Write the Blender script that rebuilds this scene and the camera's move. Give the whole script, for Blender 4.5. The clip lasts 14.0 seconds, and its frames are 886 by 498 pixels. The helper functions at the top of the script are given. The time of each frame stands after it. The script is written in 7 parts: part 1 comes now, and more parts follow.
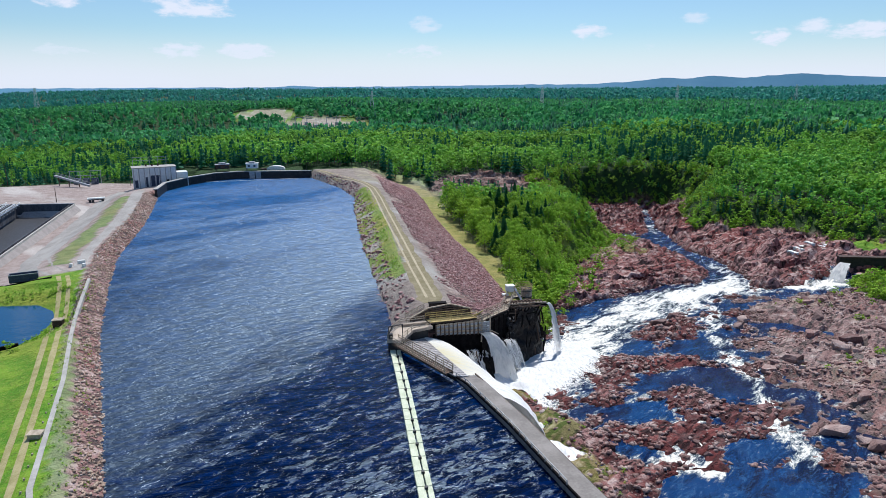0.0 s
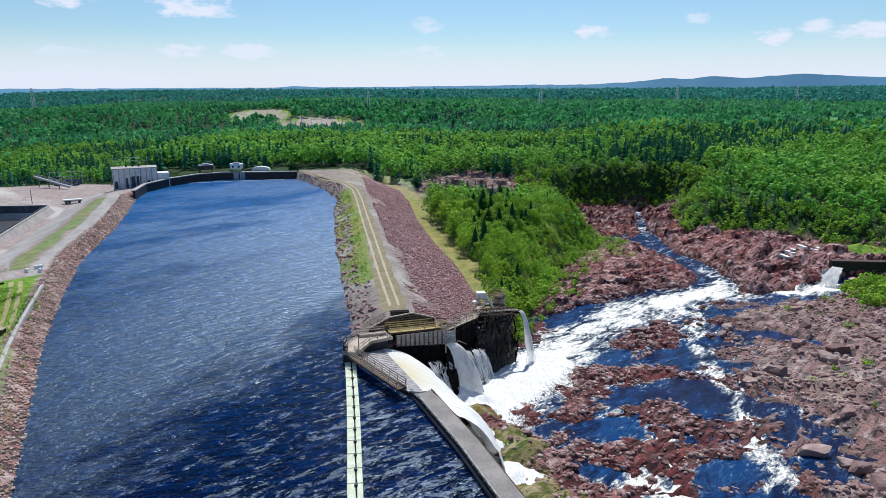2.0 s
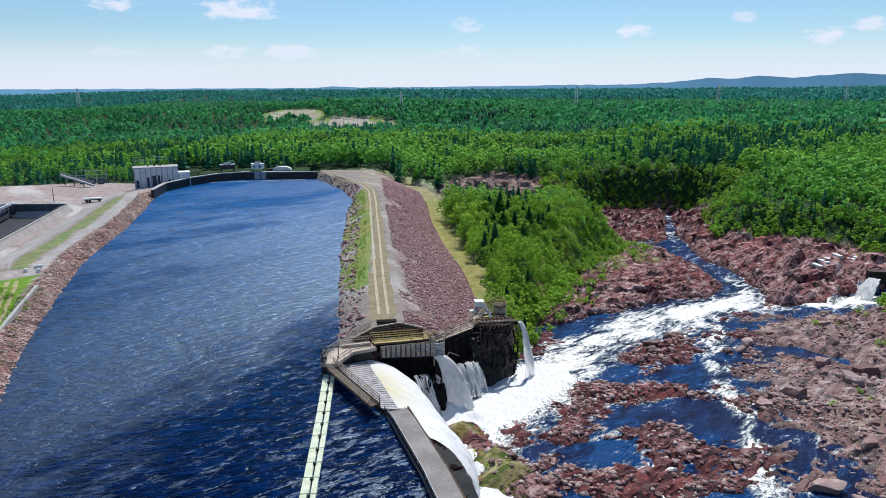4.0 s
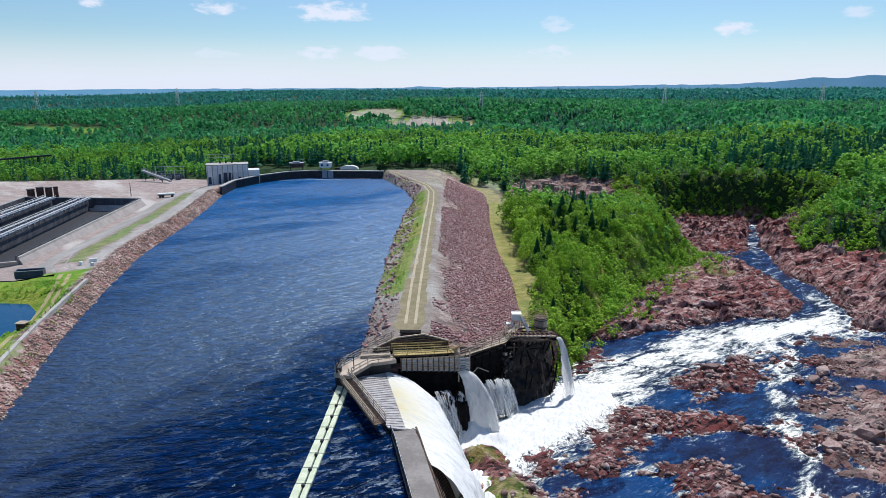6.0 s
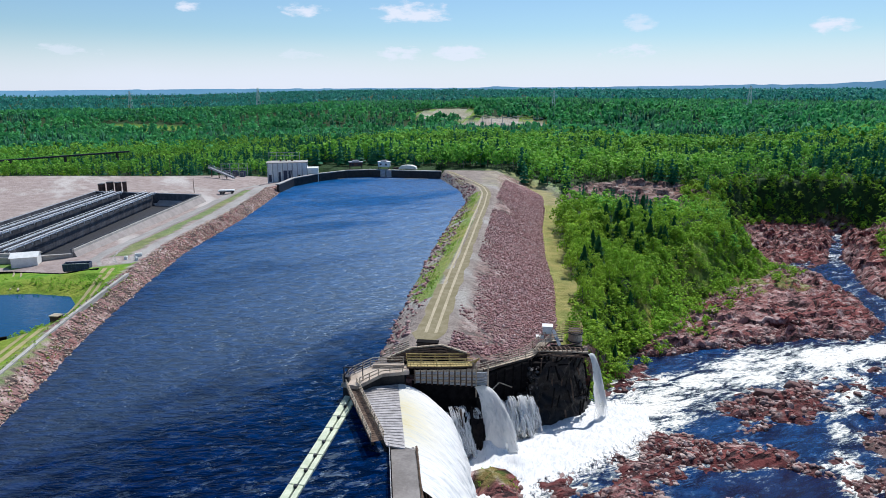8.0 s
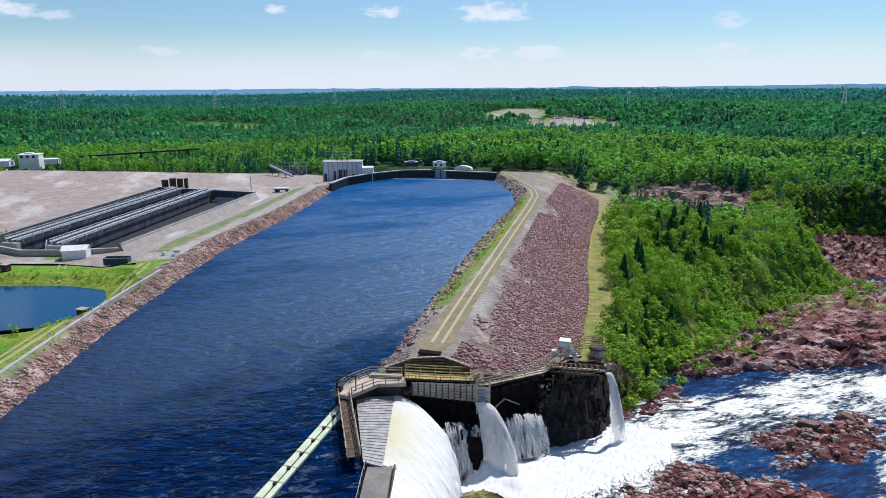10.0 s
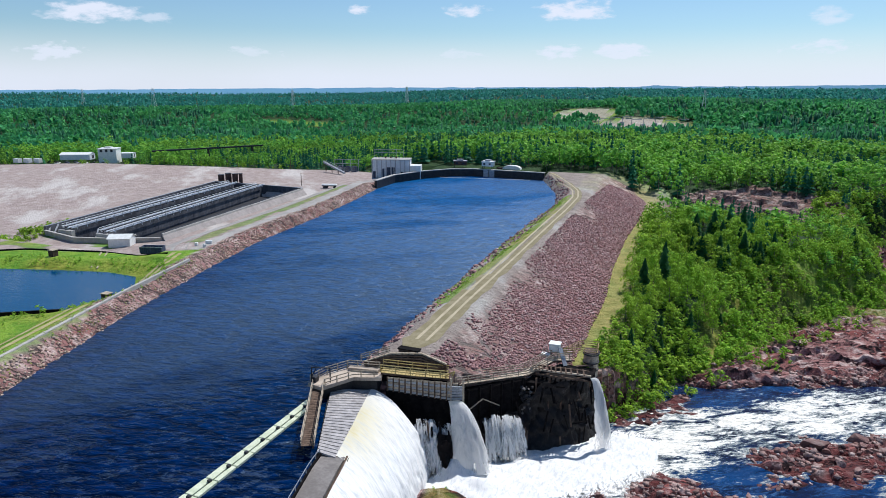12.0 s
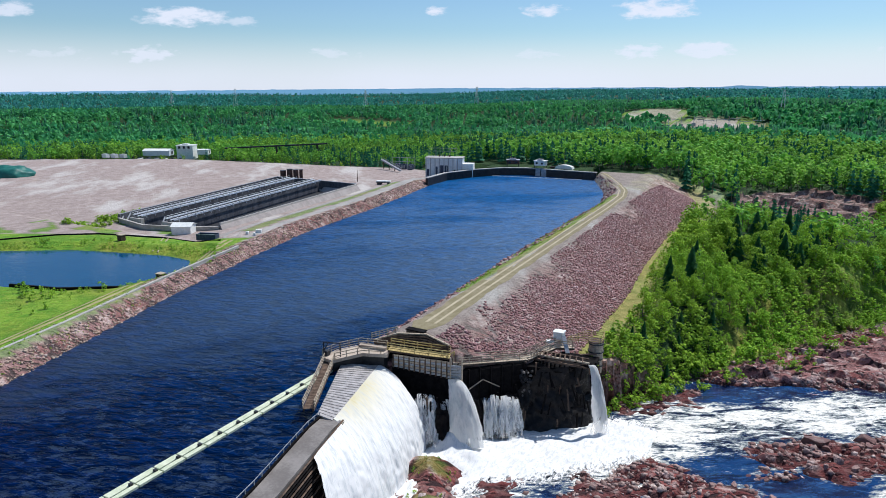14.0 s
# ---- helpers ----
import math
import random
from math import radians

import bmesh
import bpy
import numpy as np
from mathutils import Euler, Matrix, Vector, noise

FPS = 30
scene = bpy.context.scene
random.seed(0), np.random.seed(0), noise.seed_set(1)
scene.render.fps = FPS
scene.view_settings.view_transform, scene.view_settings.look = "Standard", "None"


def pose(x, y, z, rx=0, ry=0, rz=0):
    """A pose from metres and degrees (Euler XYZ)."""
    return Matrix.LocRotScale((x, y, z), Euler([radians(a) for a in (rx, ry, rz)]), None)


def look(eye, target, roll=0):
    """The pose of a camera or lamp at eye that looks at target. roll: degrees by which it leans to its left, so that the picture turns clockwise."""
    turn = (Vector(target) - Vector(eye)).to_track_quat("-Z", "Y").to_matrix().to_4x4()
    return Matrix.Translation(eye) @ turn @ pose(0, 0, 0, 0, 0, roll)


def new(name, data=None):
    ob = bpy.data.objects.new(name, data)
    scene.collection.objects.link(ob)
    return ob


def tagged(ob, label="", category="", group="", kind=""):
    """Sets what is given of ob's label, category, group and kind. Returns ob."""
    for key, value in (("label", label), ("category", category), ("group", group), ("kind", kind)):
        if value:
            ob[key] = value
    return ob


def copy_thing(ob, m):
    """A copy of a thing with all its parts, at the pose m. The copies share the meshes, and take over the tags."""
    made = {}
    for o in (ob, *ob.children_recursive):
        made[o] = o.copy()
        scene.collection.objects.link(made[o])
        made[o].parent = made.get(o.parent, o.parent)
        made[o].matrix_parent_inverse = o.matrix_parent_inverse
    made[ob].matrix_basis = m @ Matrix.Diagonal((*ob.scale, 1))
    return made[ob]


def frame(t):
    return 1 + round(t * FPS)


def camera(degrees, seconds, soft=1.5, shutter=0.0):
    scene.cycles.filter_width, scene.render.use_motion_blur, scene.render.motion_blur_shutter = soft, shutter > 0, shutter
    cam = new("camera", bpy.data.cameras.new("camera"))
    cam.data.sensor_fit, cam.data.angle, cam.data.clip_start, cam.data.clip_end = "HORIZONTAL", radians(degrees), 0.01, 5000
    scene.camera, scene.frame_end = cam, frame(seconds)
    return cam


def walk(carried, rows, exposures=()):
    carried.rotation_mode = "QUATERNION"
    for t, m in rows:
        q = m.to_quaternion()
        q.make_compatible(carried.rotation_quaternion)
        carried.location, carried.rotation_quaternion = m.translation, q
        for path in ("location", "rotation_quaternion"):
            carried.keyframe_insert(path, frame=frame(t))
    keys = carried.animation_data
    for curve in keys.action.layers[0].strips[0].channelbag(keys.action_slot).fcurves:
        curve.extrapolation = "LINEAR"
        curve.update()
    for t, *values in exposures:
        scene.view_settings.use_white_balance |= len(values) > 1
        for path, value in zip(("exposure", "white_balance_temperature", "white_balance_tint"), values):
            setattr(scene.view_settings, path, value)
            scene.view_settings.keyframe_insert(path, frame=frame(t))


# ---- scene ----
cam = camera(68.6, 14.0, 0.85)
METRES, EYE, TILT, LEAN, TURN = 75.2, 48.0, -0.25, 4.9, -10.2
ROWS = [
    (0.0, 0.0, 0.0, 0.0, 1.19, -13.68, -4.91),
    (0.5, 0.0232, 0.0231, 0.0001, 1.25, -13.67, -4.92),
    (1.0, 0.0449, 0.0432, 0.0005, 1.29, -13.66, -4.92),
    (1.5, 0.0667, 0.0631, 0.0006, 1.31, -13.65, -4.93),
    (2.0, 0.0898, 0.083, 0.0015, 1.37, -13.66, -4.91),
    (4.5, 0.216, 0.1913, 0.0081, 6.35, -14.06, -4.89),
    (5.0, 0.2416, 0.2164, 0.0101, 8.22, -14.22, -4.88),
    (5.5, 0.2662, 0.2416, 0.0113, 10.16, -14.39, -4.83),
    (6.0, 0.2895, 0.2682, 0.0122, 12.16, -14.56, -4.86),
    (6.5, 0.311, 0.2947, 0.0124, 14.04, -14.72, -4.86),
    (7.0, 0.3309, 0.3196, 0.0134, 15.72, -14.87, -4.83),
    (7.5, 0.3496, 0.3417, 0.0139, 17.17, -14.99, -4.78),
    (8.0, 0.3717, 0.367, 0.0147, 18.8, -15.12, -4.76),
    (10.5, 0.5078, 0.4977, 0.0271, 27.5, -15.86, -4.58),
    (11.0, 0.5472, 0.5217, 0.0303, 29.49, -16.04, -4.59),
    (11.5, 0.5836, 0.5374, 0.0335, 30.9, -16.18, -4.5),
    (12.0, 0.6266, 0.549, 0.0372, 32.23, -16.29, -4.45),
    (12.5, 0.666, 0.5545, 0.04, 33.33, -16.37, -4.36),
    (13.0, 0.7078, 0.555, 0.0425, 34.7, -16.45, -4.26),
    (13.5, 0.7423, 0.5528, 0.0448, 36.25, -16.55, -4.18),
    (14.0, 0.7817, 0.5489, 0.0479, 38.64, -16.72, -4.07),
]
walk(cam, [(t, pose(0, 0, EYE, TILT, LEAN, TURN) @ pose(METRES * x, METRES * y, METRES * z, 90 + pitch, roll, yaw)) for t, x, y, z, yaw, pitch, roll in ROWS], ((0.0, 0.0, 6120, 11), (14.0, 0.0, 6120, 11)))


# ---- world, sun ----
SUN_AZ, SUN_EL = 14.0, 56.0          # degrees clockwise from +y, and above the horizon
world = bpy.data.worlds.new("sky")
scene.world = world
world.use_nodes = True
wn, wl = world.node_tree.nodes, world.node_tree.links
wn.clear()
sky = wn.new("ShaderNodeTexSky")
sky.sky_type = "NISHITA"
sky.sun_disc = False
sky.sun_elevation, sky.sun_rotation = radians(SUN_EL), radians(SUN_AZ)
sky.air_density, sky.dust_density, sky.ozone_density = 1.0, 0.3, 1.4
wcoord = wn.new("ShaderNodeTexCoord")
wsep = wn.new("ShaderNodeSeparateXYZ")
wl.new(wcoord.outputs["Generated"], wsep.inputs[0])


def wmath(op, a, b):
    n = wn.new("ShaderNodeMath")
    n.operation = op
    for i, v in enumerate((a, b)):
        if isinstance(v, (int, float)):
            n.inputs[i].default_value = v
        else:
            wl.new(v, n.inputs[i])
    return n.outputs[0]


def wrange(v, a, b, c, d):
    n = wn.new("ShaderNodeMapRange")
    n.interpolation_type = "SMOOTHSTEP"
    wl.new(v, n.inputs["Value"])
    for k, x in (("From Min", a), ("From Max", b), ("To Min", c), ("To Max", d)):
        n.inputs[k].default_value = x
    return n.outputs["Result"]


# fair-weather clouds: single heaps by bearing, height, half width, half height (degrees) and density; a veil lower down
HEAPS = ((-11.2, 6.2, 3.0, 0.8, 1.0), (-20.1, 6.3, 1.7, 0.6, 1.0), (21.2, 4.4, 1.4, 0.7, 1.0), (7.4, 5.2, 1.3, 0.6, 0.6), (34.7, 3.9, 1.5, 0.6, 1.0),
         (37.5, 4.4, 1.3, 0.6, 0.9), (40.8, 4.1, 2.4, 0.7, 1.0), (29.2, 5.4, 1.1, 0.5, 0.6), (25.9, 3.5, 0.9, 0.5, 0.5), (-48.8, 5.5, 2.9, 0.8, 1.0),
         (-28.8, 6.3, 0.9, 0.4, 1.0), (-51.8, 5.1, 1.0, 0.4, 0.8), (-44.6, 5.2, 1.2, 0.4, 0.6), (-60.5, 5.5, 1.6, 0.5, 0.8), (-20.1, 2.8, 2.4, 0.6, 0.7),
         (-12.1, 2.9, 2.3, 0.8, 0.9), (-6.8, 2.9, 3.0, 0.8, 0.9), (7.1, 2.9, 2.9, 0.7, 0.8), (-57.0, 2.4, 4.6, 0.6, 0.7), (-51.6, 2.5, 2.3, 0.8, 0.9), (-37.5, 2.8, 2.4, 0.6, 0.7))
wmap = wn.new("ShaderNodeMapping")
wl.new(wcoord.outputs["Generated"], wmap.inputs[0])
wmap.inputs["Scale"].default_value = (1, 1, 2.6)
wmap.inputs["Location"].default_value = (3.1, 1.7, 0.4)


def sky_noise(scale, detail, rough):
    n = wn.new("ShaderNodeTexNoise")
    n.inputs["Scale"].default_value, n.inputs["Detail"].default_value, n.inputs["Roughness"].default_value = scale, detail, rough
    wl.new(wmap.outputs[0], n.inputs["Vector"])
    return n.outputs["Fac"]


bearing = wmath("MULTIPLY", wmath("ARCTAN2", wsep.outputs["X"], wsep.outputs["Y"]), 180 / math.pi)
lift_deg = wmath("MULTIPLY", wmath("ARCSINE", wsep.outputs["Z"], 0.0), 180 / math.pi)
puff = wmath("MULTIPLY", wmath("SUBTRACT", sky_noise(34.0, 6, 0.6), 0.5), 5.0)
heaps = None
for _az, _el, _w, _h, _k in HEAPS:
    _u = wmath("DIVIDE", wmath("SUBTRACT", bearing, _az), _w)
    _v = wmath("DIVIDE", wmath("SUBTRACT", lift_deg, _el), _h)
    _r = wmath("ADD", wmath("MULTIPLY", _u, _u), wmath("MULTIPLY", _v, _v))
    _c = wrange(wmath("SUBTRACT", puff, _r), -1.3, 0.2, 0.0, 0.95 * _k)
    heaps = _c if heaps is None else wmath("MAXIMUM", heaps, _c)
# the rest of the sky, beside and behind the walk, carries loose heaps of the same kind
loose = wmath("MULTIPLY", wrange(sky_noise(11.0, 6, 0.5), 0.60, 0.67, 0.0, 0.9), wrange(wsep.outputs["Z"], 0.13, 0.17, 0.0, 1.0))
heaps = wmath("MAXIMUM", heaps, loose)
band = wmath("MULTIPLY", wrange(wsep.outputs["Z"], 0.008, 0.088, 0.93, 0.0), wrange(sky_noise(3.0, 4, 0.5), 0.2, 0.75, 0.8, 1.0))
cover_w = wmath("MAXIMUM", heaps, band)
wmix = wn.new("ShaderNodeMix")
wmix.data_type = "RGBA"
wl.new(cover_w, wmix.inputs["Factor"])
wtint = wn.new("ShaderNodeMix")
wtint.data_type, wtint.blend_type = "RGBA", "MULTIPLY"
wtint.inputs["Factor"].default_value = 1.0
wl.new(sky.outputs[0], wtint.inputs["A"])
wtint.inputs["B"].default_value = (0.84, 1.02, 1.14, 1)
wl.new(wtint.outputs["Result"], wmix.inputs["A"])
wmix.inputs["B"].default_value = (9.2, 9.6, 10.6, 1)
wbg = wn.new("ShaderNodeBackground")
wbg.inputs["Strength"].default_value = 0.088
wl.new(wmix.outputs["Result"], wbg.inputs["Color"])
wout = wn.new("ShaderNodeOutputWorld")
wl.new(wbg.outputs[0], wout.inputs[0])

sun_data = bpy.data.lights.new("sun", "SUN")
sun_data.energy, sun_data.angle, sun_data.color = 4.7, radians(0.53), (1.0, 0.95, 0.87)
sun = new("sun", sun_data)
_a, _e = radians(SUN_AZ), radians(SUN_EL)
sun.matrix_world = look((math.sin(_a) * math.cos(_e) * 300, math.cos(_a) * math.cos(_e) * 300, math.sin(_e) * 300), (0, 0, 0))


# ---- materials ----
class Nodes:
    """A small builder for node materials."""

    def __init__(self, name, rough=0.8, metal=0.0, spec=0.4):
        self.m = bpy.data.materials.new(name)
        self.m.use_nodes = True
        self.t = self.m.node_tree
        self.b = self.t.nodes["Principled BSDF"]
        self.b.inputs["Roughness"].default_value = rough
        self.b.inputs["Metallic"].default_value = metal
        self.b.inputs["Specular IOR Level"].default_value = spec
        self.pos = self.t.nodes.new("ShaderNodeNewGeometry").outputs["Position"]

    def link(self, a, b):
        self.t.links.new(a, b)
        return b

    def put(self, socket, v):
        if isinstance(v, (int, float)):
            socket.default_value = v
        elif isinstance(v, tuple):
            socket.default_value = (*v, 1) if len(v) == 3 else v
        else:
            self.link(v, socket)

    def noise(self, scale, detail=4, rough=0.55, vec=None, stretch=None, dist=0.0):
        n = self.t.nodes.new("ShaderNodeTexNoise")
        n.inputs["Scale"].default_value, n.inputs["Detail"].default_value = scale, detail
        n.inputs["Roughness"].default_value, n.inputs["Distortion"].default_value = rough, dist
        src = self.pos if vec is None else vec
        if stretch:
            mp = self.t.nodes.new("ShaderNodeMapping")
            mp.vector_type = "TEXTURE"
            mp.inputs["Scale"].default_value = [1 / v for v in stretch[:3]]
            if len(stretch) > 3:
                mp.inputs["Rotation"].default_value = (0, 0, radians(stretch[3]))
            self.link(src, mp.inputs[0])
            src = mp.outputs[0]
        self.link(src, n.inputs["Vector"])
        return n.outputs["Fac"]

    def ramp(self, v, a, b, c=0.0, d=1.0):
        n = self.t.nodes.new("ShaderNodeMapRange")
        n.interpolation_type = "SMOOTHSTEP"
        self.link(v, n.inputs["Value"])
        for k, x in (("From Min", a), ("From Max", b), ("To Min", c), ("To Max", d)):
            n.inputs[k].default_value = x
        return n.outputs["Result"]

    def math(self, op, a, b=0.0):
        n = self.t.nodes.new("ShaderNodeMath")
        n.operation = op
        self.put(n.inputs[0], a)
        self.put(n.inputs[1], b)
        return n.outputs[0]

    def mix(self, f, a, b):
        n = self.t.nodes.new("ShaderNodeMix")
        n.data_type = "RGBA"
        self.put(n.inputs["Factor"], f)
        self.put(n.inputs["A"], a)
        self.put(n.inputs["B"], b)
        return n.outputs["Result"]

    def cracks(self, scale, stretch):
        """Distance to the nearest joint of a field of broken blocks."""
        mp = self.t.nodes.new("ShaderNodeMapping")
        mp.vector_type = "TEXTURE"
        mp.inputs["Scale"].default_value, mp.inputs["Rotation"].default_value = [1 / v for v in stretch[:3]], (0, 0, radians(stretch[3]))
        self.link(self.pos, mp.inputs[0])
        v = self.t.nodes.new("ShaderNodeTexVoronoi")
        v.feature = "DISTANCE_TO_EDGE"
        v.inputs["Scale"].default_value = scale
        self.link(mp.outputs[0], v.inputs["Vector"])
        return v.outputs["Distance"]

    def attr(self, name):
        n = self.t.nodes.new("ShaderNodeAttribute")
        n.attribute_name = name
        return n

    def island(self):
        return self.t.nodes.new("ShaderNodeNewGeometry").outputs["Random Per Island"]

    def object_random(self):
        return self.t.nodes.new("ShaderNodeObjectInfo").outputs["Random"]

    def colour(self, v):
        self.put(self.b.inputs["Base Color"], v)
        return self

    def bump(self, v, strength=0.5, dist=0.1, normal=None):
        n = self.t.nodes.new("ShaderNodeBump")
        n.inputs["Strength"].default_value, n.inputs["Distance"].default_value = strength, dist
        self.link(v, n.inputs["Height"])
        if normal is not None:
            self.link(normal, n.inputs["Normal"])
        self.link(n.outputs[0], self.b.inputs["Normal"])
        return n.outputs[0]


def plain(name, a, b, scale=2.0, rough=0.75, metal=0.0, bump=0.25, stretch=None, spec=0.3):
    """Two close tones in patches, with fine grain."""
    n = Nodes(name, rough, metal, spec)
    big = n.noise(scale, 5, 0.6, stretch=stretch)
    fine = n.noise(scale * 9, 3, 0.6, stretch=stretch)
    f = n.ramp(n.math("ADD", n.math("MULTIPLY", big, 0.65), n.math("MULTIPLY", fine, 0.35)), 0.36, 0.64)
    n.colour(n.mix(f, a, b))
    n.bump(fine, bump, 0.05)
    return n.m


def rock_material(name, tones, dark, scale=0.5, by="position"):
    n = Nodes(name, 0.85, 0, 0.3)
    big, mid, fine = n.noise(scale * 0.12, 4), n.noise(scale, 6, 0.62), n.noise(scale * 7, 4, 0.65)
    c = n.mix(n.ramp(big, 0.38, 0.62), tones[0], tones[1])
    c = n.mix(n.ramp(mid, 0.50, 0.68), c, tones[2])
    if by == "island":
        c = n.mix(n.ramp(n.island(), 0.0, 1.0, 0.0, 0.75), c, tones[3])
        c = n.mix(n.ramp(n.island(), 0.86, 1.0, 0.0, 0.8), c, (0.52, 0.43, 0.41))
    elif by == "object":
        c = n.mix(n.ramp(n.object_random(), 0.0, 1.0, 0.0, 0.8), c, tones[3])
    c = n.mix(n.ramp(fine, 0.54, 0.72), c, dark)
    n.colour(c)
    n.bump(n.math("ADD", mid, n.math("MULTIPLY", fine, 0.5)), 0.7, 0.4)
    return n.m


def leaf_material(name, lo, hi, alt):
    n = Nodes(name, 0.65, 0, 0.08)
    tint = n.attr("tint").outputs["Fac"]
    c = n.mix(tint, lo, hi)
    c = n.mix(n.ramp(n.noise(0.018, 3), 0.42, 0.62), c, alt)
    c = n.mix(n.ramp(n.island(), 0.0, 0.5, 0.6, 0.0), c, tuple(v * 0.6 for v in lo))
    c = n.mix(n.ramp(n.island(), 0.45, 1.0, 0.0, 0.75), c, hi)
    n.colour(c)
    tr = n.t.nodes.new("ShaderNodeBsdfTranslucent")
    n.put(tr.inputs["Color"], n.mix(0.35, c, tuple(v * 1.5 for v in hi)))
    mx = n.t.nodes.new("ShaderNodeMixShader")
    mx.inputs[0].default_value = 0.30
    n.link(n.b.outputs[0], mx.inputs[1])
    n.link(tr.outputs[0], mx.inputs[2])
    n.link(mx.outputs[0], n.t.nodes["Material Output"].inputs["Surface"])
    return n.m


def ground_material():
    n = Nodes("ground", 0.92, 0, 0.2)
    cov = n.t.nodes.new("ShaderNodeSeparateColor")
    n.link(n.attr("cover").outputs["Color"], cov.inputs[0])
    fine, mid, big = n.noise(2.2, 5, 0.65), n.noise(0.35, 5, 0.6), n.noise(0.05, 4, 0.55)
    wood = n.mix(n.ramp(mid, 0.35, 0.65), (0.012, 0.035, 0.010), (0.03, 0.07, 0.018))
    grass = n.mix(n.ramp(mid, 0.38, 0.62), (0.10, 0.25, 0.018), (0.19, 0.33, 0.03))
    grass = n.mix(n.ramp(fine, 0.5, 0.75), grass, (0.27, 0.29, 0.07))
    grass = n.mix(n.ramp(big, 0.55, 0.7), grass, (0.10, 0.24, 0.02))
    straw = n.mix(n.ramp(mid, 0.36, 0.64), (0.22, 0.23, 0.03), (0.34, 0.30, 0.06))
    grass = n.mix(n.attr("cover").outputs["Alpha"], grass, straw)
    gravel = n.mix(n.ramp(mid, 0.35, 0.65), (0.31, 0.25, 0.23), (0.41, 0.34, 0.315))
    gravel = n.mix(n.ramp(n.noise(0.06, 5, 0.6, stretch=(1, 0.35, 1, 40)), 0.5, 0.66), gravel, (0.52, 0.485, 0.46))
    gravel = n.mix(n.ramp(fine, 0.55, 0.8), gravel, (0.2, 0.17, 0.15))
    strata = n.noise(0.55, 5, 0.7, stretch=(0.35, 1.6, 1.0, 35), dist=0.7)
    rock = n.mix(n.ramp(big, 0.4, 0.6), (0.25, 0.078, 0.070), (0.32, 0.170, 0.160))
    rock = n.mix(n.ramp(mid, 0.50, 0.66), rock, (0.55, 0.42, 0.385))
    rock = n.mix(n.ramp(strata, 0.52, 0.64), rock, (0.10, 0.05, 0.05))
    rock = n.mix(n.ramp(fine, 0.56, 0.74), rock, (0.06, 0.04, 0.042))
    joint = n.ramp(n.math("ADD", n.cracks(0.30, (0.4, 1.7, 1.0, 35)), n.math("MULTIPLY", n.math("SUBTRACT", mid, 0.46), 0.9)), 0.0, 0.12, 0.05, 1.0)
    rock = n.mix(joint, (0.028, 0.018, 0.02), rock)
    rock = n.mix(n.math("MULTIPLY", n.ramp(n.math("ADD", n.attr("damp").outputs["Fac"], n.math("MULTIPLY", n.math("SUBTRACT", mid, 0.5), 0.9)), 0.2, 0.8), 0.85), rock, n.mix(n.ramp(strata, 0.42, 0.6), (0.125, 0.030, 0.030), (0.045, 0.018, 0.020)))
    c = n.mix(cov.outputs["Red"], wood, grass)
    c = n.mix(cov.outputs["Green"], c, gravel)
    c = n.mix(cov.outputs["Blue"], c, rock)
    n.colour(c)
    n.bump(n.math("ADD", n.math("MULTIPLY", mid, 1.0), n.math("ADD", n.math("MULTIPLY", fine, 0.4), n.math("ADD", n.math("MULTIPLY", strata, -0.9), n.math("MULTIPLY", n.math("MULTIPLY", joint, cov.outputs["Blue"]), 0.5)))), 1.0, 0.6)
    return n.m


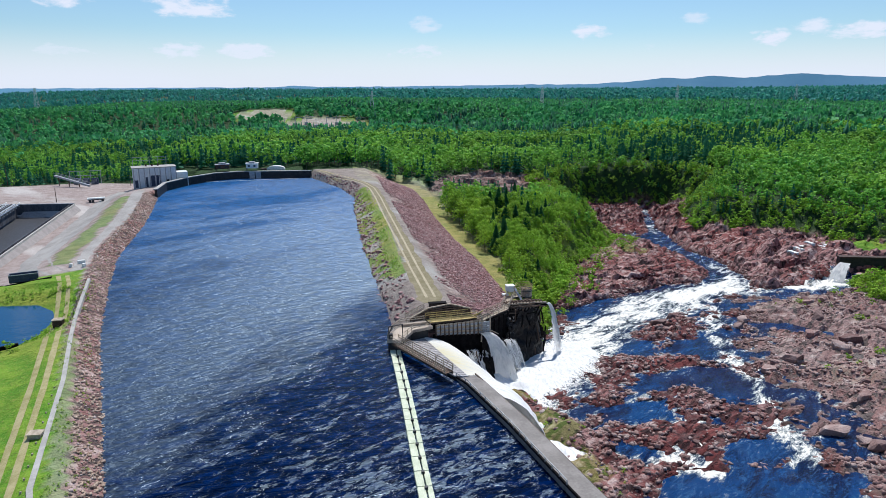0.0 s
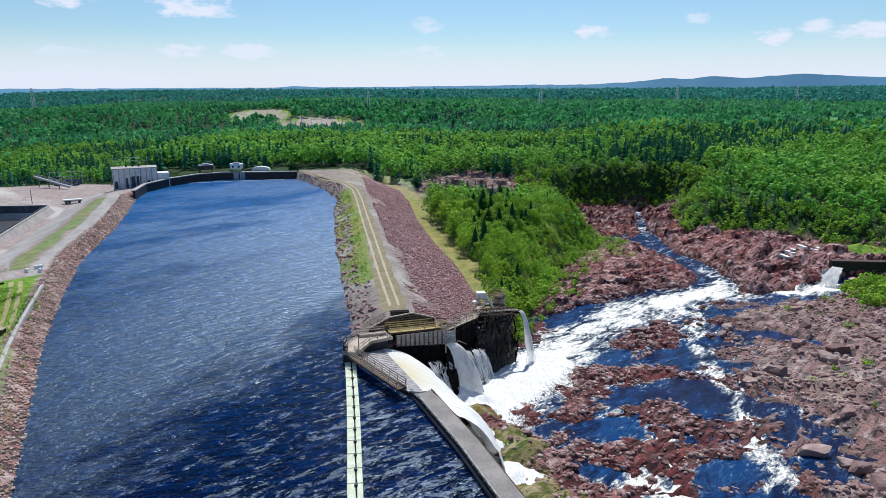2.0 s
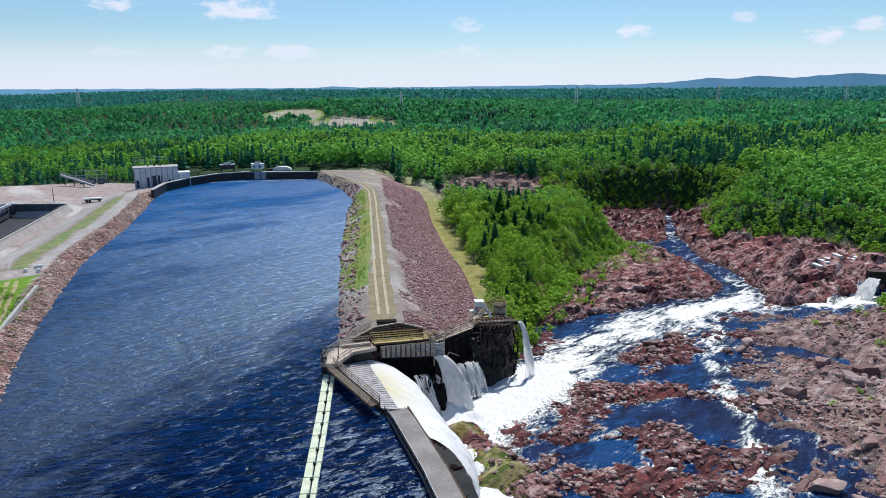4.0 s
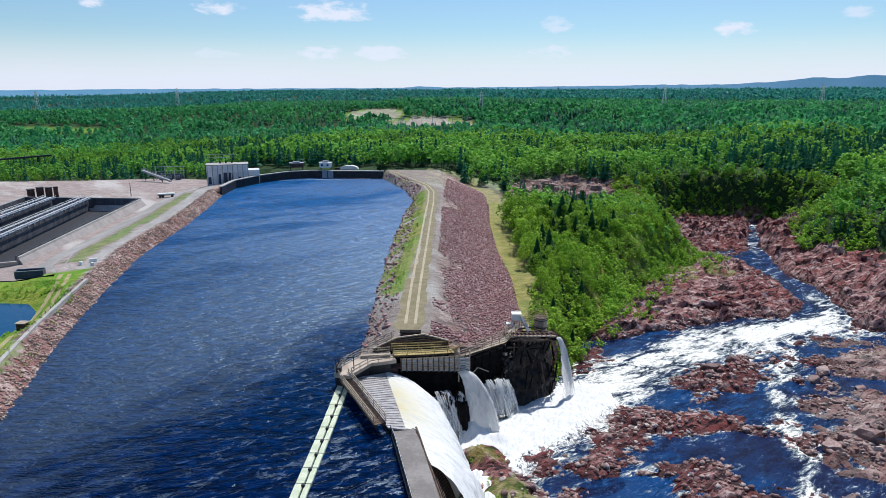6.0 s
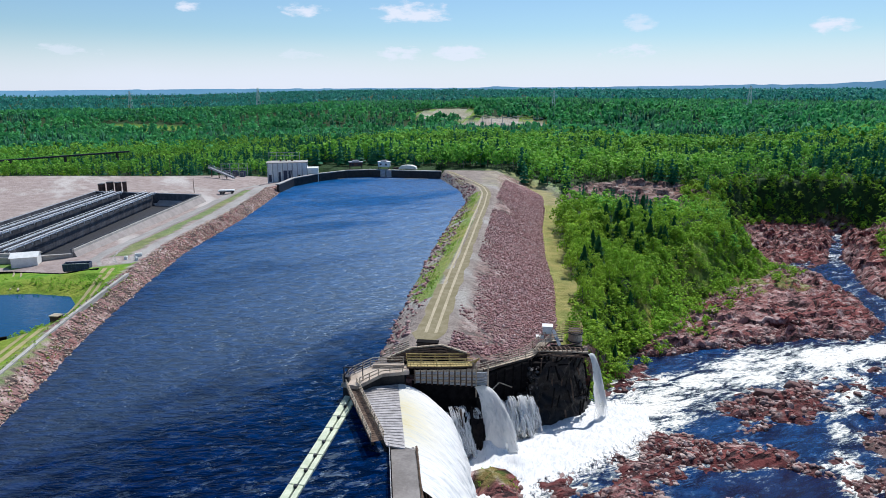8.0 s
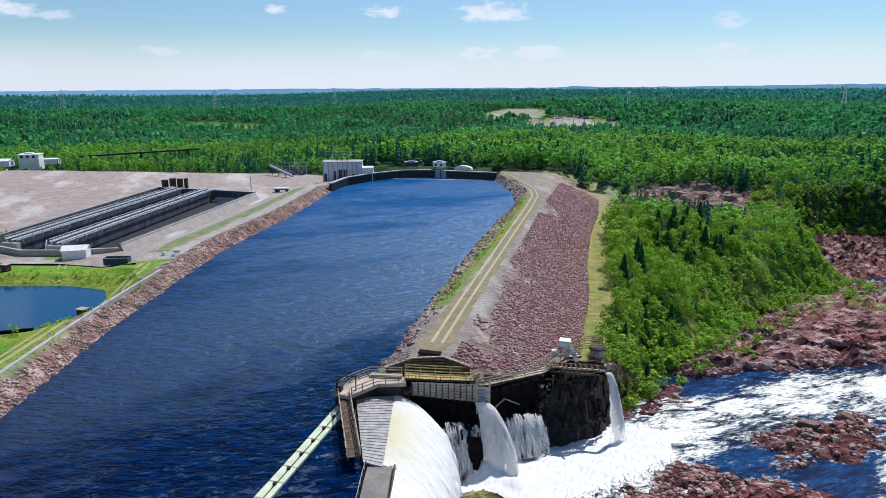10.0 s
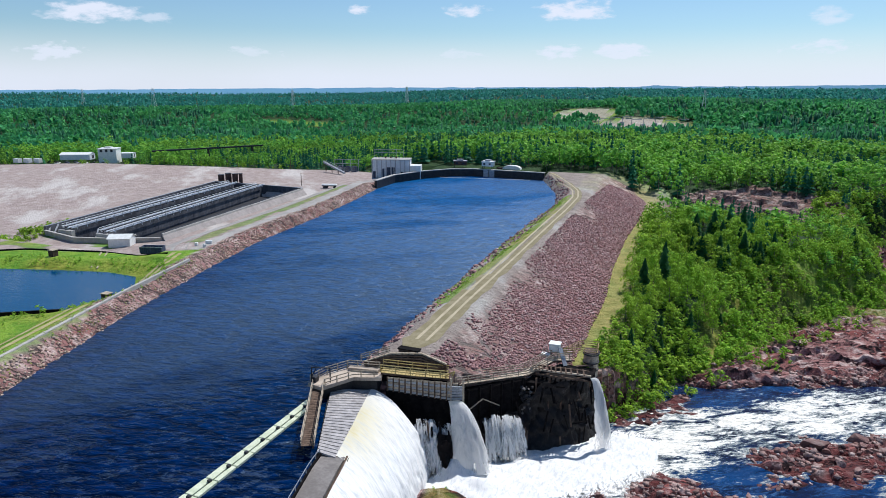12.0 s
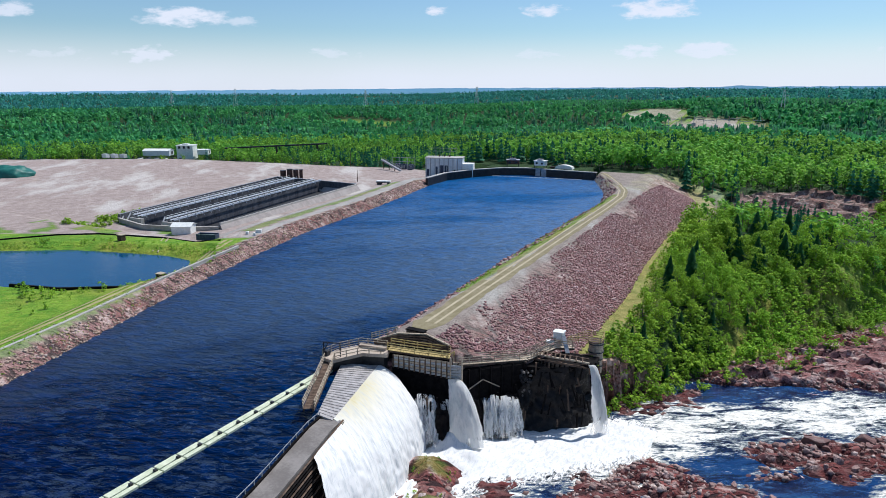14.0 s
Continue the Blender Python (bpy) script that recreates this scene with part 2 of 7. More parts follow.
def lake_material(name, deep, blue_tone, ripple):
    """Lee water with glinting crests, and wind-roughened open water that scatters the sun in streaks; sky reflection
    and wave shading are painted into the base colour.
    """
    n = Nodes(name, 0.08, 0, 0.5)
    n.b.inputs["IOR"].default_value = 1.5
    sep = n.t.nodes.new("ShaderNodeSeparateXYZ")
    n.link(n.pos, sep.inputs[0])
    streak = n.noise(0.16, 6, 0.7, stretch=(0.30, 1.0, 1, 44), dist=0.4)
    along_y = n.math("SUBTRACT", sep.outputs["Y"], n.math("MULTIPLY", sep.outputs["X"], LEE_TURN))
    rough_water = n.ramp(n.math("ADD", along_y, n.math("MULTIPLY", n.math("SUBTRACT", streak, 0.5), 62)), LEE_FROM, LEE_TO)
    big = n.noise(0.022, 4, 0.6, stretch=(0.40, 1.0, 1, 44), dist=0.8)
    gust = n.ramp(n.math("ADD", big, n.math("MULTIPLY", n.math("SUBTRACT", streak, 0.5), 0.55)), 0.34, 0.66)
    # Gloss raised in a band past the lee line to place the sheen.
    front = n.math("ADD", along_y, n.math("MULTIPLY", n.math("SUBTRACT", big, 0.5), 120))
    gust = n.math("MAXIMUM", gust, n.math("MULTIPLY", n.ramp(front, LEE_TO - 12, LEE_TO + 12), n.ramp(front, LEE_TO + 35, LEE_TO + 120, 1.0, 0.0)))
    swell = n.noise(0.42, 3, 0.6, stretch=(0.45, 1.0, 1, 16))
    chop = n.noise(1.1, 3, 0.66, stretch=(0.36, 1.0, 1, 14), dist=0.4)
    crest = n.noise(0.85, 6, 0.78, stretch=(0.42, 1.0, 1, 30), dist=0.5)
    patch = n.noise(0.06, 4, 0.6, stretch=(0.5, 1.0, 1, 30), dist=0.5)
    wave = n.math("ADD", n.math("MULTIPLY", swell, 0.5), n.math("MULTIPLY", chop, 0.6))
    glint = n.ramp(n.math("ADD", crest, n.math("MULTIPLY", n.math("SUBTRACT", patch, 0.5), 0.45)), 0.52, 0.64)
    if ripple < 0.1:
        n.colour(n.mix(big, deep, blue_tone))
        n.bump(wave, ripple, 0.55)
        n.b.inputs["Specular IOR Level"].default_value = 0.25
        return n.m
    # Reflected sky painted in: base runs from near-black close by to blue afar.
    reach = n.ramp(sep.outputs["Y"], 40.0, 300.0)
    body = n.mix(reach, deep, blue_tone)
    # Wave facets' light and shade painted as darker and paler tones.
    dark = n.mix(reach, tuple(v * 0.5 for v in deep), tuple(v * 0.5 for v in blue_tone))
    pale = n.mix(reach, tuple(v * 1.9 for v in deep), tuple(v * 1.45 for v in blue_tone))
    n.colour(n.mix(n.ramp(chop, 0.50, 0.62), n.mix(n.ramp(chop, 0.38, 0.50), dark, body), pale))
    n.bump(wave, ripple, 0.75)
    lee = n.ramp(glint, 0.0, 1.0, 0.13, 0.50)
    wind = n.ramp(gust, 0.0, 1.0, 0.38, 0.46)
    mixed = n.math("ADD", n.math("MULTIPLY", lee, n.math("SUBTRACT", 1.0, rough_water)), n.math("MULTIPLY", wind, rough_water))
    n.put(n.b.inputs["Roughness"], mixed)
    n.put(n.b.inputs["Specular IOR Level"], n.math("ADD", n.math("MULTIPLY", n.ramp(glint, 0.0, 1.0, 0.02, 0.7), n.math("SUBTRACT", 1.0, rough_water)), n.math("MULTIPLY", n.math("MULTIPLY", n.ramp(gust, 0.0, 1.0, 0.12, 0.9), n.ramp(sep.outputs["Y"], 170.0, 320.0, 1.0, 0.3)), rough_water)))
    n.b.inputs["Specular Tint"].default_value = (0.56, 0.80, 1.0, 1)
    return n.m


def river_material():
    """Rapids: dark pools, blue runs combed along the stream, lace and sheets of foam; the sky's reflected blue is in
    the base colour.
    """
    n = Nodes("river_water", 0.12, 0, 0.12)
    n.b.inputs["IOR"].default_value = 1.33
    foam = n.attr("foam").outputs["Fac"]
    s1 = n.noise(0.24, 6, 0.64, stretch=(0.42, 1.0, 1, 40), dist=0.9)
    s2 = n.noise(0.95, 6, 0.72, stretch=(0.34, 1.0, 1, 40), dist=1.1)
    s3 = n.noise(2.6, 5, 0.7, stretch=(0.5, 1.0, 1, 30), dist=0.8)
    lace = n.math("ADD", n.math("MULTIPLY", s1, 0.45), n.math("ADD", n.math("MULTIPLY", s2, 0.37), n.math("MULTIPLY", s3, 0.18)))
    f = n.ramp(n.math("ADD", foam, n.math("MULTIPLY", n.math("SUBTRACT", lace, 0.5), 6.4)), 0.42, 1.35)
    # Blue of the reflected sky put into the base tones.
    deep = n.mix(n.ramp(s1, 0.38, 0.60), (0.003, 0.010, 0.045), (0.004, 0.045, 0.160))
    deep = n.mix(n.ramp(n.math("ADD", n.math("MULTIPLY", s2, 0.6), n.math("MULTIPLY", s3, 0.4)), 0.48, 0.66), deep, (0.035, 0.115, 0.27))
    brown = n.ramp(n.noise(0.045, 3, 0.5), 0.5, 0.64)
    deep = n.mix(n.math("MULTIPLY", brown, 0.55), deep, (0.012, 0.007, 0.026))
    white = n.mix(n.ramp(s3, 0.35, 0.6), (0.66, 0.64, 0.56), (0.92, 0.91, 0.88))
    film = n.mix(n.ramp(f, 0.0, 0.5), deep, (0.20, 0.235, 0.235))
    n.colour(n.mix(n.ramp(f, 0.34, 0.92), film, white))
    n.put(n.b.inputs["Roughness"], n.ramp(f, 0.0, 1.0, 0.14, 0.85))
    n.bump(n.math("ADD", s2, n.math("MULTIPLY", s3, 0.5)), 0.7, 0.5)
    return n.m


def foam_material(name, through_share):
    """Aerated water: white, scattering, streaked along the fall."""
    n = Nodes(name, 0.8, 0, 0.15)
    flow = n.attr("flow").outputs["Vector"]
    s = n.noise(1.6, 7, 0.72, vec=flow, stretch=(20.0, 1.5, 1), dist=0.7)
    c = n.mix(n.ramp(s, 0.32, 0.56), (0.60, 0.63, 0.64), (0.85, 0.85, 0.84))
    thin = n.attr("thin").outputs["Fac"]
    c = n.mix(n.math("MULTIPLY", n.ramp(s, 0.3, 0.7, 0.3, 1.0), thin), c, (0.64, 0.56, 0.27))
    n.colour(c)
    n.bump(s, 0.04, 0.2)
    tr = n.t.nodes.new("ShaderNodeBsdfTranslucent")
    n.put(tr.inputs["Color"], c)
    mx = n.t.nodes.new("ShaderNodeMixShader")
    mx.inputs[0].default_value = through_share
    n.link(n.b.outputs[0], mx.inputs[1])
    n.link(tr.outputs[0], mx.inputs[2])
    clear = n.t.nodes.new("ShaderNodeBsdfTransparent")
    mo = n.t.nodes.new("ShaderNodeMixShader")
    a = n.attr("edge").outputs["Fac"]
    n.put(mo.inputs[0], n.ramp(n.math("ADD", a, n.math("MULTIPLY", n.math("SUBTRACT", s, 0.5), 2.4)), 0.25, 0.6))
    n.link(clear.outputs[0], mo.inputs[1])
    n.link(mx.outputs[0], mo.inputs[2])
    n.link(mo.outputs[0], n.t.nodes["Material Output"].inputs["Surface"])
    return n.m


M = {}
M["ground"] = ground_material()
LEE_TURN, LEE_FROM, LEE_TO = 1.6, 94.0, 122.0
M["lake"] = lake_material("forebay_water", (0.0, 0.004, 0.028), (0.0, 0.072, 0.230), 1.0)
M["pool"] = lake_material("pool_water", (0.001, 0.045, 0.125), (0.002, 0.065, 0.155), 0.06)
M["river"] = river_material()
M["foam"] = foam_material("white_water", 0.12)
M["jet"] = foam_material("falling_water", 0.45)
M["spray"] = plain("spray", (0.86, 0.88, 0.9), (0.96, 0.96, 0.96), 1.0, 0.9)
M["leaf"] = leaf_material("broad_leaves", (0.040, 0.15, 0.014), (0.40, 0.60, 0.060), (0.20, 0.43, 0.038))
M["needle"] = leaf_material("spruce_needles", (0.018, 0.080, 0.028), (0.048, 0.155, 0.044), (0.028, 0.11, 0.038))
M["wood_leaf"] = leaf_material("woodland_leaves", (0.030, 0.145, 0.030), (0.30, 0.57, 0.075), (0.13, 0.40, 0.066))
# Haze painted into the colours: the farther woods are bluer and paler.
M["hazed_leaf"] = leaf_material("forest_leaves_hazed", (0.022, 0.160, 0.075), (0.14, 0.48, 0.15), (0.05, 0.32, 0.14))
M["hazed_needle"] = leaf_material("forest_spruce_hazed", (0.020, 0.12, 0.07), (0.050, 0.21, 0.10), (0.03, 0.16, 0.09))
M["far_hazed_leaf"] = leaf_material("distant_leaves_hazed", (0.055, 0.27, 0.23), (0.085, 0.37, 0.26), (0.055, 0.31, 0.29))
M["far_hazed_needle"] = leaf_material("distant_spruce_hazed", (0.035, 0.19, 0.20), (0.05, 0.25, 0.24), (0.04, 0.22, 0.25))
M["bark"] = plain("bark", (0.10, 0.085, 0.07), (0.2, 0.18, 0.16), 6, 0.9)
RED = [(0.35, 0.185, 0.18), (0.39, 0.235, 0.23), (0.58, 0.43, 0.41), (0.17, 0.075, 0.08)]
TAN = [(0.45, 0.33, 0.26), (0.49, 0.39, 0.31), (0.68, 0.57, 0.48), (0.24, 0.155, 0.115)]
M["bank_stone"] = rock_material("bank_stone", TAN, (0.12, 0.07, 0.06), 0.9, "island")
M["riprap"] = rock_material("riprap_stone", RED, (0.11, 0.06, 0.055), 0.9, "island")
GREY = [(0.33, 0.20, 0.18), (0.42, 0.31, 0.28), (0.58, 0.48, 0.44), (0.11, 0.048, 0.045)]
M["boulder"] = rock_material("river_boulder", GREY, (0.06, 0.04, 0.04), 0.6, "island")
M["boulder_one"] = rock_material("single_boulder", GREY, (0.06, 0.04, 0.04), 0.6, "object")
M["riprap_one"] = rock_material("riprap_single", RED, (0.11, 0.06, 0.055), 0.9, "object")
M["concrete"] = plain("concrete", (0.34, 0.28, 0.225), (0.52, 0.44, 0.36), 0.5, 0.85)
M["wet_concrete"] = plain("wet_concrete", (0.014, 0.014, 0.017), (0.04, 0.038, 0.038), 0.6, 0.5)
M["pale_concrete"] = plain("pale_concrete", (0.33, 0.32, 0.30), (0.46, 0.445, 0.42), 0.4, 0.85)
M["timber"] = plain("grey_timber", (0.30, 0.245, 0.185), (0.52, 0.44, 0.34), 2.0, 0.85)
# Near-black even base for the timber faces and the cores behind them.
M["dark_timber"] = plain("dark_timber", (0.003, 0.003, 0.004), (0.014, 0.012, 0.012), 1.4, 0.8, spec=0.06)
M["brown_timber"] = plain("brown_timber", (0.06, 0.042, 0.034), (0.17, 0.12, 0.09), 1.4, 0.85, spec=0.12)
M["yellow_timber"] = plain("mossy_timber", (0.33, 0.25, 0.10), (0.52, 0.42, 0.19), 1.2, 0.85)
M["white_paint"] = plain("white_paint", (0.66, 0.68, 0.66), (0.8, 0.82, 0.8), 1.0, 0.5)
M["boom_paint"] = plain("boom_paint", (0.46, 0.52, 0.36), (0.66, 0.70, 0.54), 0.8, 0.6)
M["grey_steel"] = plain("grey_steel", (0.26, 0.28, 0.31), (0.40, 0.42, 0.45), 1.2, 0.5, 0.3)
M["blue_steel"] = plain("blue_grey_cladding", (0.54, 0.60, 0.66), (0.70, 0.74, 0.78), 0.5, 0.55)
M["dark_steel"] = plain("dark_steel", (0.022, 0.024, 0.03), (0.05, 0.052, 0.06), 1.5, 0.55, 0.2)
M["navy"] = plain("navy_paint", (0.03, 0.045, 0.085), (0.055, 0.075, 0.13), 1.2, 0.5)
M["rust"] = plain("rusty_steel", (0.035, 0.025, 0.024), (0.10, 0.055, 0.045), 1.0, 0.75)
# Dark blue-grey tone for the basin's inner walls and dividers.
M["basin_wall"] = plain("dark_basin_wall", (0.050, 0.054, 0.068), (0.13, 0.135, 0.155), 0.35, 0.75, stretch=(1, 1, 0.35))
M["galvanised"] = plain("galvanised_pipe", (0.42, 0.45, 0.50), (0.62, 0.65, 0.70), 0.8, 0.4, 0.3)
M["rut"] = plain("wheel_rut", (0.36, 0.31, 0.21), (0.47, 0.41, 0.29), 0.8, 0.95)
M["grass_rut"] = plain("worn_grass_rut", (0.27, 0.25, 0.10), (0.42, 0.37, 0.20), 0.5, 0.95)
M["lane"] = plain("gravel_lane", (0.27, 0.255, 0.24), (0.38, 0.365, 0.345), 0.25, 0.95, stretch=(1, 0.4, 1))
M["verge"] = plain("dry_grass", (0.185, 0.16, 0.085), (0.27, 0.235, 0.15), 0.6, 0.95)
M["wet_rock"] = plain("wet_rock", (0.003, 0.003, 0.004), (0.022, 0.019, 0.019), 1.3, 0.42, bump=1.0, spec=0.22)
M["crest"] = plain("worn_crest", (0.15, 0.135, 0.125), (0.25, 0.23, 0.215), 0.35, 0.6)
M["wet_slat"] = plain("wet_slats", (0.26, 0.245, 0.24), (0.48, 0.455, 0.45), 1.2, 0.35)
M["green_sheet"] = plain("green_tarpaulin", (0.01, 0.10, 0.09), (0.02, 0.16, 0.13), 0.5, 0.5)
M["glass"] = plain("window_glass", (0.02, 0.03, 0.04), (0.05, 0.06, 0.07), 1.0, 0.1)
# Blue of the distance haze painted into the hill's base colour.
M["hill"] = plain("hazed_far_hill", (0.11, 0.28, 0.42), (0.13, 0.30, 0.44), 0.004, 1.0)
M["batter"] = plain("gravel_batter", (0.27, 0.245, 0.235), (0.36, 0.33, 0.315), 0.4, 0.92)


# ---- geometry helpers ----
def value_noise(x, y, seed=0):
    """Smooth value noise in 0..1 on arrays."""
    xi, yi = np.floor(x).astype(np.int64), np.floor(y).astype(np.int64)
    fx, fy = x - xi, y - yi
    fx, fy = fx * fx * (3 - 2 * fx), fy * fy * (3 - 2 * fy)

    def rnd(a, b):
        h = (a * 374761393 + b * 668265263 + seed * 974634777) & 0x7FFFFFFF
        h = ((h ^ (h >> 13)) * 1274126177) & 0x7FFFFFFF
        return ((h ^ (h >> 16)) & 0xFFFF) / 65535.0

    top = rnd(xi, yi) * (1 - fx) + rnd(xi + 1, yi) * fx
    bot = rnd(xi, yi + 1) * (1 - fx) + rnd(xi + 1, yi + 1) * fx
    return top * (1 - fy) + bot * fy


def fbm(x, y, octaves=4, seed=0, gain=0.5):
    out, amp, tot = 0.0, 1.0, 0.0
    for i in range(octaves):
        out = out + amp * value_noise(x * 2 ** i + 17.3 * i, y * 2 ** i - 9.1 * i, seed + i)
        tot += amp
        amp *= gain
    return out / tot


def smooth(v, a, b):
    t = np.clip((v - a) / (b - a), 0, 1)
    return t * t * (3 - 2 * t)


def seg_dist(x, y, pts, closed=False):
    """Distance of arrays to a polyline."""
    best = np.full(np.shape(x), 1e9)
    n = len(pts)
    for i in range(n if closed else n - 1):
        (ax, ay), (bx, by) = pts[i], pts[(i + 1) % n]
        dx, dy = bx - ax, by - ay
        t = np.clip(((x - ax) * dx + (y - ay) * dy) / (dx * dx + dy * dy + 1e-9), 0, 1)
        best = np.minimum(best, np.hypot(x - ax - t * dx, y - ay - t * dy))
    return best


def inside(x, y, pts):
    r = np.zeros(np.shape(x), bool)
    n = len(pts)
    for i in range(n):
        (ax, ay), (bx, by) = pts[i], pts[(i + 1) % n]
        if ay == by:
            continue
        c = ((ay > y) != (by > y)) & (x < (bx - ax) * (y - ay) / (by - ay) + ax)
        r ^= c
    return r


def signed(x, y, pts):
    """Distance to a closed outline, negative inside."""
    d = seg_dist(x, y, pts, True)
    return np.where(inside(x, y, pts), -d, d)


def mesh_from(name, verts, faces, mats, mat_index=None, attrs=None, smooth_faces=False):
    """A mesh from arrays; faces all with the same number of corners."""
    me = bpy.data.meshes.new(name)
    verts = np.asarray(verts, np.float32)
    faces = np.asarray(faces, np.int32)
    k = faces.shape[1]
    me.vertices.add(len(verts))
    me.vertices.foreach_set("co", verts.ravel())
    me.loops.add(faces.size)
    me.loops.foreach_set("vertex_index", faces.ravel())
    me.polygons.add(len(faces))
    me.polygons.foreach_set("loop_start", np.arange(0, faces.size, k, dtype=np.int32))
    for m in mats:
        me.materials.append(m)
    if mat_index is not None:
        me.polygons.foreach_set("material_index", np.asarray(mat_index, np.int32))
    for key, (kind, vals) in (attrs or {}).items():
        at = me.attributes.new(key, kind, "POINT")
        at.data.foreach_set({"FLOAT": "value", "FLOAT_COLOR": "color", "FLOAT_VECTOR": "vector"}[kind], np.asarray(vals, np.float32).ravel())
    me.update(calc_edges=True)
    if smooth_faces:
        me.polygons.foreach_set("use_smooth", np.ones(len(faces), bool))
    return me


def part(name, bm, material, parent, label=""):
    me = bpy.data.meshes.new(name)
    bm.to_mesh(me)
    bm.free()
    me.materials.append(material)
    ob = new(name, me)
    ob.parent = parent
    if parent is not None:
        ob.matrix_parent_inverse = parent.matrix_world.inverted()
    if label:
        ob["label"] = label
    return ob


def thing(name, x, y, z, label, category, group="", kind="", turn=0.0):
    ob = new(name)
    ob.empty_display_size = 0.3
    ob.matrix_world = pose(x, y, z, 0, 0, turn)
    ob.matrix_basis = pose(x, y, z, 0, 0, turn)
    return tagged(ob, label, category, group, kind)


def alone(name, bm, material, label, category, group="", kind=""):
    """A thing that is one mesh."""
    return tagged(part(name, bm, material, None), label, category, group, kind)


def box(bm, x0, y0, z0, x1, y1, z1, m=None, bevel=0.0):
    r = bmesh.ops.create_cube(bm, size=1)
    vs = r["verts"]
    t = Matrix.Translation(((x0 + x1) / 2, (y0 + y1) / 2, (z0 + z1) / 2)) @ Matrix.Diagonal((abs(x1 - x0), abs(y1 - y0), abs(z1 - z0), 1))
    bmesh.ops.transform(bm, matrix=t if m is None else m @ t, verts=vs)
    if bevel:
        es = list({e for v in vs for e in v.link_edges})
        bmesh.ops.bevel(bm, geom=es, offset=bevel, segments=1, affect="EDGES")
    return bm


def beam(bm, a, b, w, h):
    """A squared timber from a to b."""
    a, b = Vector(a), Vector(b)
    d = b - a
    if d.length < 1e-6:
        return bm
    q = d.to_track_quat("Y", "Z").to_matrix().to_4x4()
    vs = bmesh.ops.create_cube(bm, size=1)["verts"]
    bmesh.ops.transform(bm, matrix=Matrix.Translation((a + b) / 2) @ q @ Matrix.Diagonal((w, d.length, h, 1)), verts=vs)
    return bm


def rod(bm, a, b, r0, r1=None, sides=8):
    a, b = Vector(a), Vector(b)
    d = b - a
    vs = bmesh.ops.create_cone(bm, cap_ends=True, segments=sides, radius1=r0, radius2=r0 if r1 is None else r1, depth=d.length)["verts"]
    q = d.to_track_quat("Z", "Y").to_matrix().to_4x4()
    bmesh.ops.transform(bm, matrix=Matrix.Translation((a + b) / 2) @ q, verts=vs)
    return bm


def B():
    return bmesh.new()


def prism(bm, outline, z0, z1):
    """An upright block over an outline; z0 and z1 are numbers or lists by corner."""
    n = len(outline)
    za = [z0] * n if isinstance(z0, (int, float)) else z0
    zb = [z1] * n if isinstance(z1, (int, float)) else z1
    lo = [bm.verts.new((x, y, z)) for (x, y), z in zip(outline, za)]
    hi = [bm.verts.new((x, y, z)) for (x, y), z in zip(outline, zb)]
    bm.faces.new(hi)
    bm.faces.new(lo[::-1])
    for i in range(n):
        j = (i + 1) % n
        bm.faces.new((lo[i], lo[j], hi[j], hi[i]))
    bmesh.ops.recalc_face_normals(bm, faces=bm.faces[:])
    return bm


def wall_strip(bm, pts, thick, z0, z1):
    """A wall along a line with mitred corners; thick runs to the left of the line."""
    n = len(pts)
    out = []
    for i, (x, y) in enumerate(pts):
        d = Vector((0, 0))
        if i:
            d += (Vector(pts[i]) - Vector(pts[i - 1])).normalized()
        if i < n - 1:
            d += (Vector(pts[i + 1]) - Vector(pts[i])).normalized()
        d.normalize()
        out.append((x - d.y * thick, y + d.x * thick))
    za = [z0] * n if isinstance(z0, (int, float)) else z0
    zb = [z1] * n if isinstance(z1, (int, float)) else z1
    ring = [[bm.verts.new((*p, za[i])), bm.verts.new((*p, zb[i])), bm.verts.new((*q, zb[i])), bm.verts.new((*q, za[i]))] for i, (p, q) in enumerate(zip(pts, out))]
    for a, b in zip(ring, ring[1:]):
        for k in range(4):
            j = (k + 1) % 4
            bm.faces.new((a[k], a[j], b[j], b[k]))
    bm.faces.new(ring[0])
    bm.faces.new(ring[-1][::-1])
    bmesh.ops.recalc_face_normals(bm, faces=bm.faces[:])
    return bm


def along(pts, step):
    """Points at even steps along a 3D polyline."""
    out, left = [Vector(pts[0])], step
    for a, b in zip(pts, pts[1:]):
        a, b = Vector(a), Vector(b)
        length = (b - a).length
        s = left
        while s <= length + 1e-6:
            out.append(a.lerp(b, s / length))
            s += step
        left = s - length
    return out


def railing(parent, pts, height=1.1, step=2.0, rails=3, material=None, w=0.11):
    """Posts and rails along a line of deck points, each a part."""
    material = material or M["timber"]
    for p in along(pts, step):
        part("post", beam(B(), p, p + Vector((0, 0, height)), w, w), material, parent)
    for a, b in zip(pts, pts[1:]):
        for k in range(rails):
            up = Vector((0, 0, height * (k + 1) / rails - 0.04))
            part("rail", beam(B(), Vector(a) + up, Vector(b) + up, w * 0.6, w * 1.1), material, parent)


# ---- the lie of the land ----
WATER = 5.7
SHORE_L = ((22, -150), (-4, 0), (-27.6, 70), (-36, 95), (-43, 116), (-47.6, 133), (-52.2, 150), (-57, 172), (-59.2, 190), (-62, 214), (-68, 248), (-72.5, 272))
WALL_N = ((-72.5, 272), (-73.5, 291), (-67.5, 309), (-58.5, 322), (-49, 326.5), (-14, 325))
SHORE_R = ((-12.5, 322), (0.5, 286), (5.5, 260), (4.6, 234), (5, 192), (6, 163), (7.6, 132), (8.6, 118), (9, 107))
WEIR = ((9, 104), (16, 88.6), (20, 73), (22.8, 59), (35, 0), (66, -150))
